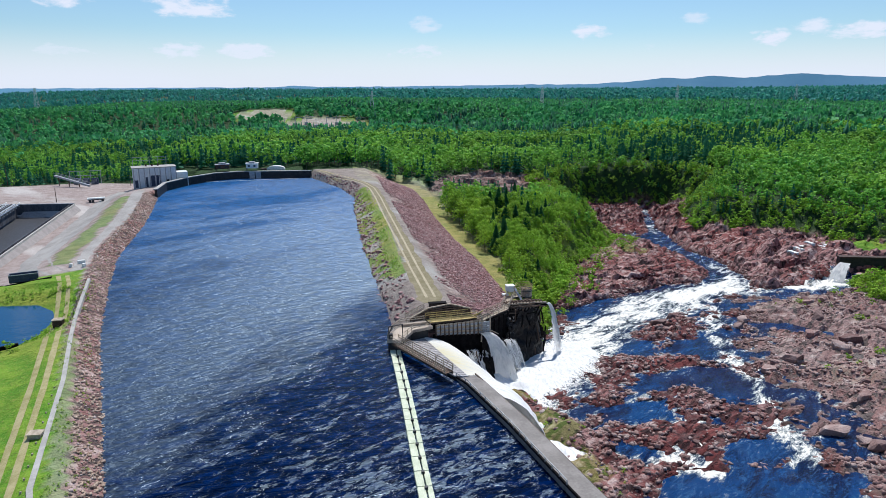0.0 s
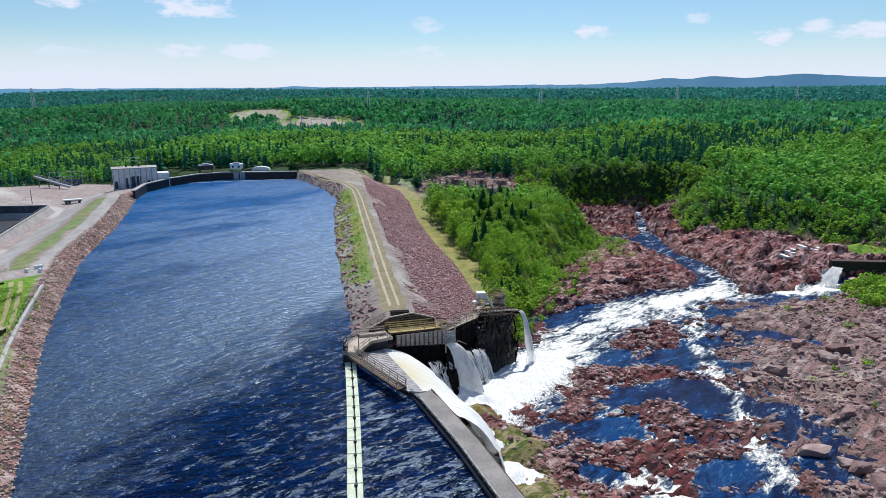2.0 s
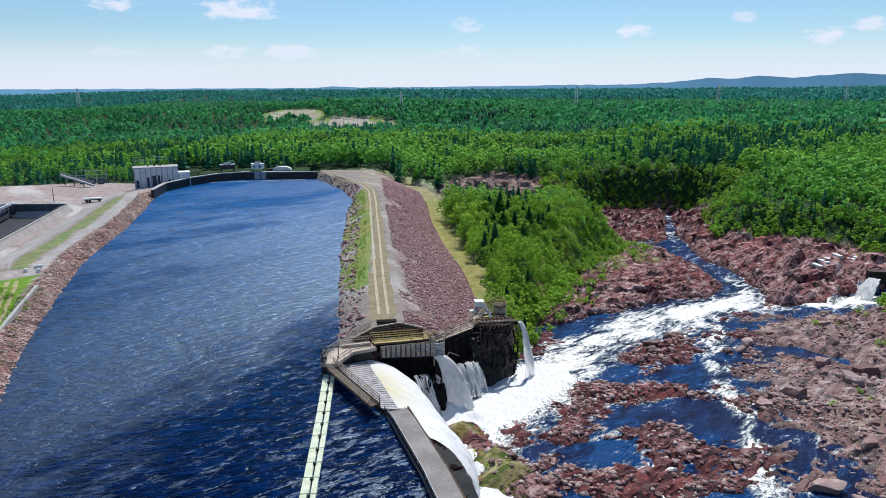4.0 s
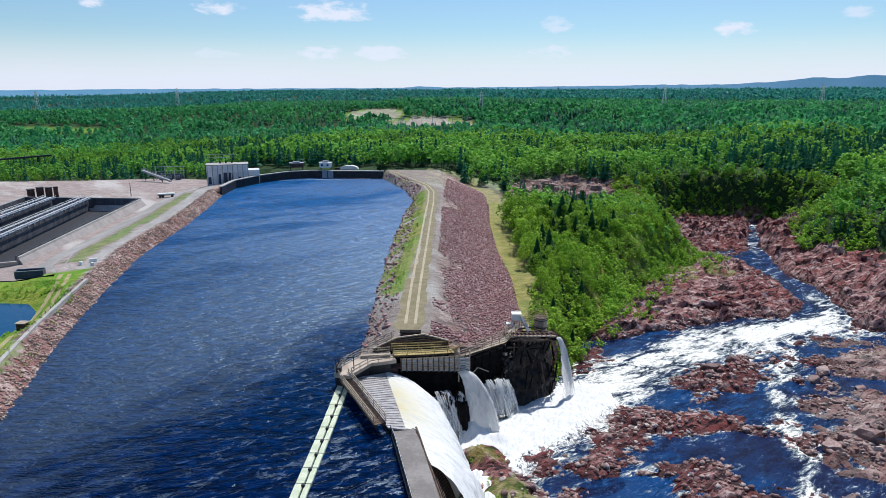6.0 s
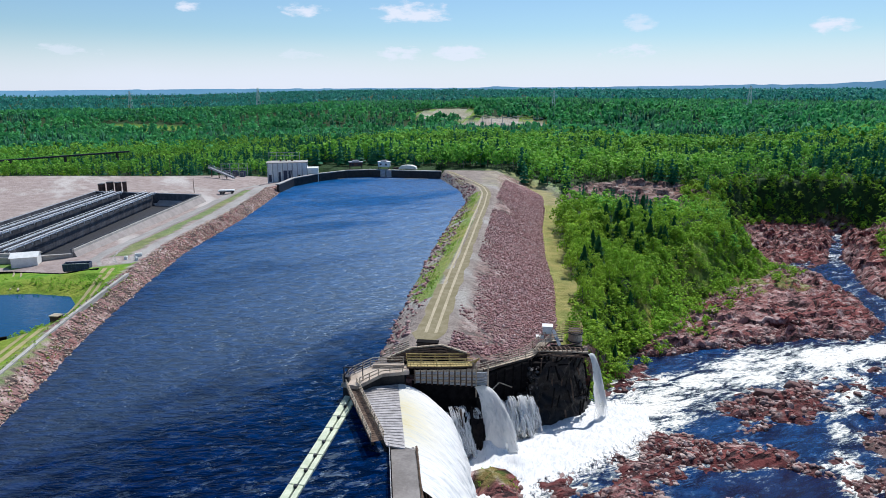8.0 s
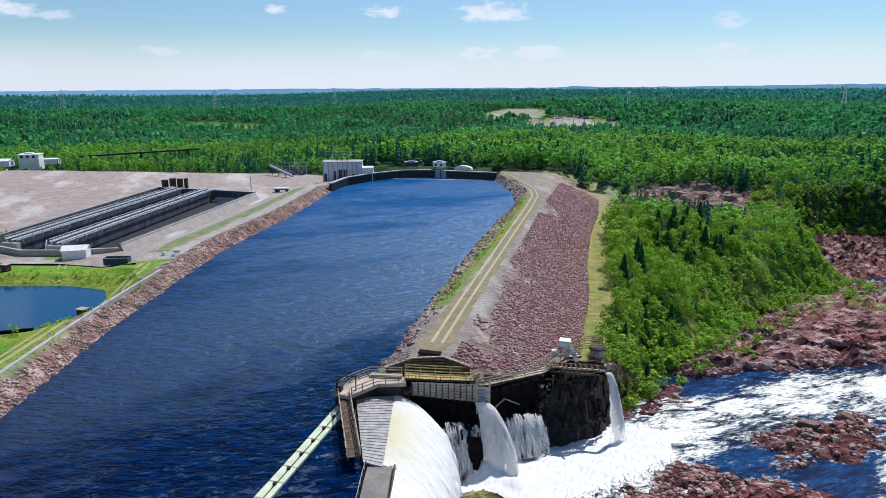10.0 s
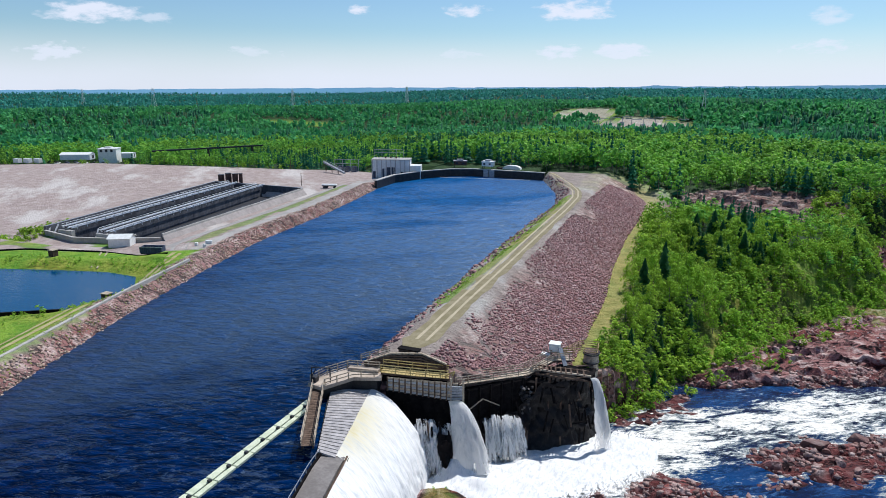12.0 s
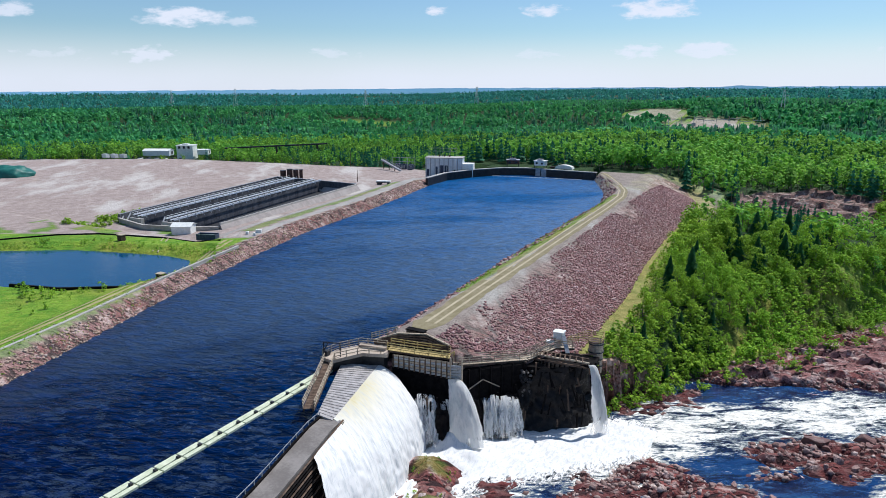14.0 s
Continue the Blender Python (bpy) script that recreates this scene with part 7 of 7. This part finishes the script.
def gable_shed(name, x, y, z, w, l, h, rise, turn, wall, roof, label, doors=1, category="shed"):
    t = thing(name, x, y, z, label, category, turn=turn)
    f = pose(x, y, z, 0, 0, turn)
    bm = B()
    prism(bm, [(-w / 2, -l / 2), (w / 2, -l / 2), (w / 2, l / 2), (-w / 2, l / 2)], -0.5, h)
    bmesh.ops.transform(bm, matrix=f, verts=bm.verts[:])
    body = part("wall", bm, wall, t)
    bm = B()
    for yy in (-l / 2, l / 2):
        for q in ((-w / 2, h), (w / 2, h), (0, h + rise)):
            bm.verts.new((q[0], yy, q[1]))
    bm.verts.ensure_lookup_table()
    v = bm.verts
    bm.faces.new((v[0], v[1], v[2]))
    bm.faces.new((v[5], v[4], v[3]))
    bm.faces.new((v[0], v[3], v[4], v[1]))
    bm.faces.new((v[1], v[4], v[5], v[2]))
    bm.faces.new((v[2], v[5], v[3], v[0]))
    bmesh.ops.transform(bm, matrix=f, verts=bm.verts[:])
    bmesh.ops.recalc_face_normals(bm, faces=bm.faces[:])
    part("gable", bm, wall, t)
    for s in (-1, 1):
        bm = B()
        beam(bm, (s * (w / 2 + 0.25) / 2, -l / 2 - 0.3, h + rise / 2 + 0.05), (s * (w / 2 + 0.25) / 2, l / 2 + 0.3, h + rise / 2 + 0.05), math.hypot(w / 2 + 0.3, rise), 0.1)
        a = math.atan2(rise, w / 2 + 0.25) * s
        c = Vector((s * (w / 2 + 0.25) / 2, 0, h + rise / 2 + 0.05))
        bmesh.ops.rotate(bm, cent=c, matrix=Matrix.Rotation(a, 3, "Y"), verts=bm.verts[:])
        bmesh.ops.transform(bm, matrix=f, verts=bm.verts[:])
        part("roof", bm, roof, t)
    for k in range(doors):
        part("door", box(B(), -0.6 + k * 1.6, -l / 2 - 0.06, 0, 0.6 + k * 1.6, -l / 2, 2.1, f), M["dark_steel"], t)
    return t


gable_shed("site_shed", -91.6, 159.4, 4.9, 4.4, 5.6, 2.1, 0.9, -62, M["white_paint"], M["white_paint"], "small white gabled shed at the basin's corner")


def skip_bin():
    f = pose(-68.6, 147.8, gz1(-68.6, 147.8) + 0.15, 0, 0, 20) @ Matrix.Diagonal((0.9, 0.9, 0.9, 1))
    t = thing("skip_bin", -69.0, 148.4, 7, "open navy-grey steel skip bin on the gravel", "container")
    for n, bx in (("side", (-3.0, -1.2, 0.2, 3.0, -1.08, 1.75)), ("side", (-3.0, 1.08, 0.2, 3.0, 1.2, 1.75)), ("end", (-3.0, -1.08, 0.2, -2.88, 1.08, 1.75)), ("end", (2.88, -1.08, 0.2, 3.0, 1.08, 1.75)), ("floor", (-3.0, -1.2, 0.08, 3.0, 1.2, 0.2))):
        part(n, box(B(), *bx, f), M["navy"], t)
    for k in range(7):
        part("rib", box(B(), -2.9 + k * 0.95, -1.3, 0.2, -2.78 + k * 0.95, -1.2, 1.7, f), M["navy"], t)
    for s in (-1.2, 1.2):
        part("rim", box(B(), -3.05, s - 0.1, 1.75, 3.05, s + 0.1, 1.87, f), M["grey_steel"], t, "lighter worn rim")
    for s in (-0.8, 0.8):
        part("skid", box(B(), -2.9, s - 0.1, -0.15, 2.9, s + 0.1, 0.08, f), M["dark_steel"], t)


skip_bin()


def flatbed():
    t = thing("trailer", -95.8, 272.6, 7, "pale flat-deck trailer parked on the gravel", "trailer")
    z = gz1(-95.8, 272.6)
    f = pose(-95.8, 272.6, z, 0, 0, 20)
    part("deck", box(B(), -3.2, -1.2, 1.3, 3.2, 1.2, 1.75, f), M["white_paint"], t)
    part("frame", box(B(), -3.0, -0.8, 0.9, 3.0, 0.8, 1.3, f), M["dark_steel"], t)
    for x in (-2.2, -1.2, 2.2):
        for s in (-1, 1):
            bm = rod(B(), (x, s * 0.85, 0.45), (x, s * 1.15, 0.45), 0.45, None, 14)
            bmesh.ops.transform(bm, matrix=f, verts=bm.verts[:])
            part("wheel", bm, M["dark_steel"], t)


flatbed()


def pump_building():
    """Blue-grey clad gate building at the forebay's corner, with pipes and a wire frame on the roof."""
    x, y, z, turn = -81.8, 305.0, 6.2, 18
    f = pose(x, y, z, 0, 0, turn)
    t = thing("gate_building", x, y, z, "blue-grey clad works building with roof frame by the forebay wall", "building", turn=turn)
    L, W, H = 17.5, 8.0, 8.3
    part("wall", box(B(), -L / 2, -W / 2, -1.5, L / 2, W / 2, H, f), M["blue_steel"], t)
    part("roof", box(B(), -L / 2 - 0.3, -W / 2 - 0.3, H, L / 2 + 0.3, W / 2 + 0.3, H + 0.35, f), M["pale_concrete"], t)
    part("lean_to", box(B(), L / 2, -W / 2 + 1.5, -1, L / 2 + 5.0, W / 2, H - 2.6, f), M["white_paint"], t)
    for k in range(9):
        part("pilaster", box(B(), -L / 2 + 0.2 + k * 2.15, -W / 2 - 0.18, -1, -L / 2 + 0.5 + k * 2.15, -W / 2, H, f), M["grey_steel"], t)
    for k, w, h in ((0, 1.2, 3.2), (2, 0.9, 4.4), (3, 1.6, 5.0), (4, 1.6, 5.0), (6, 1.2, 3.0)):
        part("door", box(B(), -L / 2 + 0.65 + k * 2.15, -W / 2 - 0.1, 0.0, -L / 2 + 0.65 + k * 2.15 + w, -W / 2 - 0.02, h, f), M["navy"] if k != 6 else M["glass"], t, "dark blue door")
    for s in (-2.2, 0, 2.2):
        part("end_window", box(B(), -L / 2 - 0.08, s - 0.5, 2.2, -L / 2, s + 0.5, 3.8, f), M["glass"], t)
    for k in range(5):
        px = -L / 2 + 0.6 + k * 3.4
        part("mast", rod(B(), f @ Vector((px, 1.5, H)), f @ Vector((px, 1.5, H + 4.4)), 0.09, None, 6), M["grey_steel"], t)
    for zz in (2.9, 4.3):
        part("cross_bar", beam(B(), f @ Vector((-L / 2 + 0.6, 1.5, H + zz)), f @ Vector((L / 2 - 3.8, 1.5, H + zz)), 0.14, 0.14), M["grey_steel"], t)
    for k in range(3):
        part("vent", rod(B(), f @ Vector((-3 + 2.5 * k, 1.2, H + 0.3)), f @ Vector((-3 + 2.5 * k, 1.2, H + 1.2)), 0.35, None, 10), M["rust"], t)
    for k in range(4):
        part("down_pipe", rod(B(), f @ Vector((-L / 2 + 2.0 + 4.2 * k, -W / 2 - 0.35, -0.5)), f @ Vector((-L / 2 + 2.0 + 4.2 * k, -W / 2 - 0.35, H - 0.5)), 0.14, None, 8), M["white_paint"], t)


pump_building()


def yard():
    """Old switch yard and conveyor behind the building."""
    t = thing("switch_frame", -118, 325, 6, "grey lattice switch-yard frame among the trees", "frame")
    for k in range(4):
        x, y = -124 + 4.2 * k, 324 + 0.8 * k
        z = gz1(x, y)
        part("mast", beam(B(), (x, y, z), (x, y, z + 6.5), 0.2, 0.2), M["grey_steel"], t)
    for zz in (4.2, 6.3):
        part("bar", beam(B(), (-124.5, 323.9, gz1(-124, 324) + zz), (-110.9, 326.5, gz1(-111.4, 326.4) + zz), 0.2, 0.2), M["grey_steel"], t)
    for k in range(3):
        x, y = -122 + 4.0 * k, 326.5
        z = gz1(x, y)
        b = thing("transformer", x, y, z, "dark blue-grey transformer in the switch yard", "transformer", "transformers in the yard")
        part("tank", box(B(), x - 1.3, y - 1.0, z, x + 1.3, y + 1.0, z + 2.8, bevel=0.1), M["navy"], b)
        for s in (-0.6, 0, 0.6):
            part("bushing", rod(B(), (x + s, y, z + 2.8), (x + s, y, z + 4.0), 0.12, 0.06, 8), M["rust"], b)
        for s in range(5):
            part("fin", box(B(), x - 1.1 + 0.5 * s, y - 1.35, z + 0.4, x - 0.95 + 0.5 * s, y - 1.0, z + 2.4), M["grey_steel"], b)
    c = thing("conveyor", -121, 318, 6, "pale inclined pipe gallery at the edge of the pad", "conveyor")
    za, zb = gz1(-130, 323) + 4.6, gz1(-112, 313) + 1.0
    part("gallery", beam(B(), (-130, 323, za), (-112, 313, zb), 1.0, 0.8), M["grey_steel"], c)
    for f in (0.1, 0.4, 0.7):
        x, y = -130 + 18 * f, 323 - 10 * f
        part("trestle", beam(B(), (x, y, gz1(x, y)), (x, y, za + (zb - za) * f), 0.3, 0.3), M["rust"], c)
    for o in (-0.7, 0.7):
        part("handrail", beam(B(), (-130 + o * 0.49, 323 + o * 0.87, za + 1.3), (-112 + o * 0.49, 313 + o * 0.87, zb + 1.3), 0.1, 0.1), M["grey_steel"], c)
    for x, y, h in ((-111, 274, 5.6), (-150, 322, 9), (-96, 318, 4.0)):
        p = thing("utility_pole", x, y, gz1(x, y), "weathered wooden utility pole on the gravel", "pole", "poles on the site")
        part("shaft", rod(B(), (x, y, gz1(x, y) - 0.4), (x, y, gz1(x, y) + h), 0.16, 0.1, 8), M["brown_timber"], p)


yard()


def far_mill():
    """White works building and lower hall beyond the pad."""
    x, y, z = -286, 328, 5.6
    t = thing("mill_building", x, y, z, "white flat-roofed works building at the edge of the woods", "building", turn=30)
    f = pose(x, y, z, 0, 0, 30)
    part("wall", box(B(), -5.2, -4.4, -4, 5.2, 4.4, 4.6, f), M["white_paint"], t)
    part("roof", box(B(), -5.5, -4.7, 4.6, 5.5, 4.7, 4.95, f), M["white_paint"], t)
    part("penthouse", box(B(), -2.4, -1.6, 4.95, 1.6, 1.6, 5.7, f), M["white_paint"], t)
    for k in range(3):
        part("window", box(B(), -4 + 3 * k, -4.48, 2.8, -2.6 + 3 * k, -4.4, 4.4, f), M["glass"], t)
    gable_shed("low_hall", -300, 317, 4.6, 8, 17, 2.6, 1.1, 118, M["blue_steel"], M["white_paint"], "long low hall with a white roof beside the works building", 2, "hall")
    gable_shed("annex", -276, 333, 5.0, 5, 7, 2.4, 0.5, 118, M["white_paint"], M["white_paint"], "small white annex by the works building", 1, "shed")
    for k in range(6):
        x, y = -301 + 4.6 * k, 304 + 2.4 * k
        z = gz1(x, y)
        v = thing("parked_car", x, y, z, "small parked car before the white hall", "car", "cars by the hall", turn=115)
        g = pose(x, y, z, 0, 0, 115)
        m = (M["white_paint"], M["navy"], M["grey_steel"])[k % 3]
        part("body", box(B(), -2.1, -0.85, 0.35, 2.1, 0.85, 0.95, g, bevel=0.12), m, v)
        part("cabin", box(B(), -1.2, -0.75, 0.95, 1.0, 0.75, 1.5, g, bevel=0.15), M["glass"], v)
        for wx in (-1.3, 1.3):
            for wy in (-0.8, 0.8):
                bm = rod(B(), (wx, wy - 0.1, 0.33), (wx, wy + 0.1, 0.33), 0.33, None, 12)
                bmesh.ops.transform(bm, matrix=g, verts=bm.verts[:])
                part("wheel", bm, M["dark_steel"], v)
    w = thing("container_row", -318, 296, 3, "row of pale trailers parked at the pad's edge", "trailer")
    for k in range(3):
        part("trailer_box", box(B(), -322 + 5 * k, 292 + 2.6 * k, 3.6, -317.6 + 5 * k, 294.4 + 2.6 * k, 6.0), M["white_paint"], w)
    b = thing("bridge", -235, 345, 6, "dark pipe bridge through the trees", "bridge")
    part("deck", beam(B(), (-262, 338, 8.6), (-205, 372, 11.5), 1.6, 0.9), M["dark_steel"], b)
    for f in (0.1, 0.5, 0.9):
        x, y = -262 + 57 * f, 338 + 34 * f
        part("pier", beam(B(), (x, y, gz1(x, y) - 0.5), (x, y, 8.4 + 2.9 * f), 1.0, 1.0), M["wet_concrete"], b)
    h = thing("covered_heap", -276, 213, 4, "large heap under a green tarpaulin on the pad", "heap")
    bm = B()
    bmesh.ops.create_icosphere(bm, subdivisions=4, radius=1)
    for q in bm.verts:
        n = noise.noise(q.co * 2.2) * 0.18
        q.co = Vector((q.co.x * 11 * (1 + n), q.co.y * 8 * (1 + n), max(-0.2, q.co.z) * 5.2 * (1 + n)))
    bmesh.ops.transform(bm, matrix=pose(-278, 212, 4.0, 0, 0, 30), verts=bm.verts[:])
    for fc in bm.faces:
        fc.smooth = True
    part("cover", bm, M["green_sheet"], h)


far_mill()


def pool_side():
    """Low walls, culvert and boxes round the pool."""
    w = thing("wall_pool", -85, 143, 6, "low dark timber edging above the pool", "wall", kind="structure")
    pts = [(-118, 121), (-110, 132.5), (-101, 139), (-82, 144), (-72, 146.4), (-62.5, 146.2)]
    part("edging", wall_strip(B(), pts, 0.35, 5.2, [gz1(x, y) + 0.35 for x, y in pts]), M["dark_timber"], w)
    s = thing("wall_pool_south", -62, 106, 6, "low dark retaining edge on the pool's south shore", "wall", kind="structure")
    part("edging", wall_strip(B(), [(-76, 101.4), (-64.5, 104.6), (-54.2, 111.4)], 0.4, 5.2, 6.75), M["dark_timber"], s)
    c = thing("culvert", -76, 140, 6, "dark sloping culvert channel into the pool", "culvert")
    for o in (-0.9, 0.9):
        part("cheek", beam(B(), (-80.3 + o, 144.0, 7.2), (-74.0 + o, 135.6, 6.2), 0.3, 0.7), M["timber"], c)
    part("bed", beam(B(), (-80.3, 144.0, 6.9), (-74.0, 135.6, 5.9), 1.6, 0.2), M["dark_steel"], c)
    for x, y, sx, sy, h, m, lab in ((-50.6, 118.6, 1.6, 1.3, 1.2, "rust", "rusty valve box in the grass by the pool"), (-89, 137.2, 1.6, 1.4, 1.5, "rust", "dark outlet box on the pool's bank"), (-36.5, 75.5, 1.4, 1.1, 0.5, "timber", "grey plank cover lying in the grass")):
        z = gz1(x, y)
        b = thing("valve_box", x, y, z, lab, "box", "boxes by the pool")
        part("body", box(B(), x - sx / 2, y - sy / 2, z - 0.2, x + sx / 2, y + sy / 2, z + h, bevel=0.05), M[m], b)
        part("lid", box(B(), x - sx / 2 - 0.1, y - sy / 2 - 0.1, z + h, x + sx / 2 + 0.1, y + sy / 2 + 0.1, z + h + 0.12), M["timber"], b)
    for x, y, l, tu in ((-61.8, 155.2, 0.7, 10), (-60.6, 158.2, 1.6, 30), (-58.9, 154.8, 0.6, 60)):
        z = gz1(x, y)
        k = thing("barrier_block", x, y, z, "pale concrete barrier block on the gravel", "barrier", "barrier blocks")
        part("block", box(B(), -l / 2, -0.35, -0.05, l / 2, 0.35, 0.8, pose(x, y, z, 0, 0, tu), bevel=0.08), M["white_paint"], k)


pool_side()


def old_wall():
    """Dark concrete remnant of the old dam beyond the river."""
    t = thing("wall_old_dam", 185, 172, -8, "dark concrete remnant of an old dam wall across the river", "wall", kind="structure")
    part("face", wall_strip(B(), [(156.6, 178.4), (171, 174.8), (215, 164)], 2.0, -11, -4.3), M["wet_concrete"], t)
    part("cap", wall_strip(B(), [(156.4, 178.3), (171, 174.7), (215, 163.9)], 2.3, -4.3, -3.9), M["rust"], t)
    s = thing("stairs", 172, 215, -6, "pale concrete steps on the far ledge", "stairs")
    for k in range(9):
        x, y = 147 + 3.4 * k, 188 + 1.9 * k
        z = gz1(x, y)
        part("step", box(B(), x - 0.5, y - 2.0, z - 0.6, x + 0.9, y + 2.0, z + 0.35), M["white_paint"], s)


old_wall()


def pylon(x, y, h):
    z = gz1(x, y)
    t = thing("pylon", x, y, z, "tall grey lattice power pylon above the forest", "pylon", "power pylons")
    w = h * 0.09
    for sx in (-1, 1):
        for sy in (-1, 1):
            part("leg", beam(B(), (x + sx * w, y + sy * w, z), (x + sx * w * 0.22, y + sy * w * 0.22, z + h), 0.6, 0.6), M["white_paint"], t)
    for k in range(6):
        a = w * (1 - 0.78 * k / 6)
        zz = z + h * k / 6
        part("brace", beam(B(), (x - a, y - a, zz), (x + a * 0.87, y - a * 0.87, zz + h / 6), 0.2, 0.2), M["white_paint"], t)
        part("brace", beam(B(), (x + a, y + a, zz), (x - a * 0.87, y + a * 0.87, zz + h / 6), 0.2, 0.2), M["white_paint"], t)
    for zz, l in ((0.78, 0.20), (0.9, 0.15)):
        part("arm", beam(B(), (x - h * l, y, z + h * zz), (x + h * l, y, z + h * zz), 0.4, 0.4), M["white_paint"], t)


for _x, _y, _h in ((-1122, 1191, 48), (-1330, 1180, 46), (-760, 1210, 44), (-520, 1260, 44), (46, 905, 27), (330, 1050, 38), (620, 1150, 40), (960, 1280, 42), (1240, 1330, 44)):
    pylon(_x, _y, _h)


def substation():
    t = thing("substation", -30, 795, 5, "grey substation frames in a far clearing", "substation")
    for k in range(8):
        x, y = -62 + 12 * k, 790 + 9 * (k % 3)
        z = gz1(x, y)
        part("frame", beam(B(), (x, y, z), (x, y, z + 11), 0.5, 0.5), M["grey_steel"], t)
        part("bar", beam(B(), (x, y, z + 9.5), (x + 11, y, z + 9.5), 0.5, 0.5), M["grey_steel"], t)
        part("bay", box(B(), x - 2, y - 2, z, x + 2, y + 2, z + 3.2), M["grey_steel"], t)


substation()


# ---- single boulders of the river, parts of the ground ----
def boulders():
    rr = random.Random(11)
    kinds = []
    for k in range(7):
        bm = B()
        bmesh.ops.create_icosphere(bm, subdivisions=2, radius=0.62)
        cuts = []
        for _ in range(9):
            d = Vector((rr.gauss(0, 1), rr.gauss(0, 1), rr.gauss(0, 0.8))).normalized()
            cuts.append((d, rr.uniform(0.26, 0.42)))
        cuts += [(Vector((0, 0, 1)), rr.uniform(0.18, 0.3)), (Vector((0, 0, -1)), 0.35)]
        for v in bm.verts:
            v.co.x *= 1.3
            for d, r in cuts:
                over = v.co.dot(d) - r
                if over > 0:
                    v.co -= d * over
            v.co += Vector([noise.noise(v.co * 3 + Vector((k, c, 0))) * 0.05 for c in range(3)])
        me = bpy.data.meshes.new("boulder")
        bm.to_mesh(me)
        bm.free()
        me.materials.append(M["boulder_one"])
        kinds.append(me)
    made = 0
    while made < 260:
        x, y = (rr.uniform(68, 125), rr.uniform(62, 150)) if made % 3 else (rr.uniform(36, 75), rr.uniform(66, 140))
        if float(signed(np.array([x]), np.array([y]), RIVER)[0]) > -1:
            continue
        z = gz1(x, y)
        if z < float(river_level(np.array([y]))[0]) - 0.3:
            continue
        q = rr.uniform(0.5, 1.4) + (rr.random() ** 3) * 3.2 * (x > 72)
        ob = new("boulder", kinds[rr.randrange(7)])
        ob.parent = ground
        ob.matrix_basis = pose(x, y, z + 0.08 * q, rr.uniform(-15, 15), rr.uniform(-15, 15), rr.uniform(0, 360)) @ Matrix.Diagonal((q, q * rr.uniform(0.7, 1), q, 1))
        made += 1


boulders()
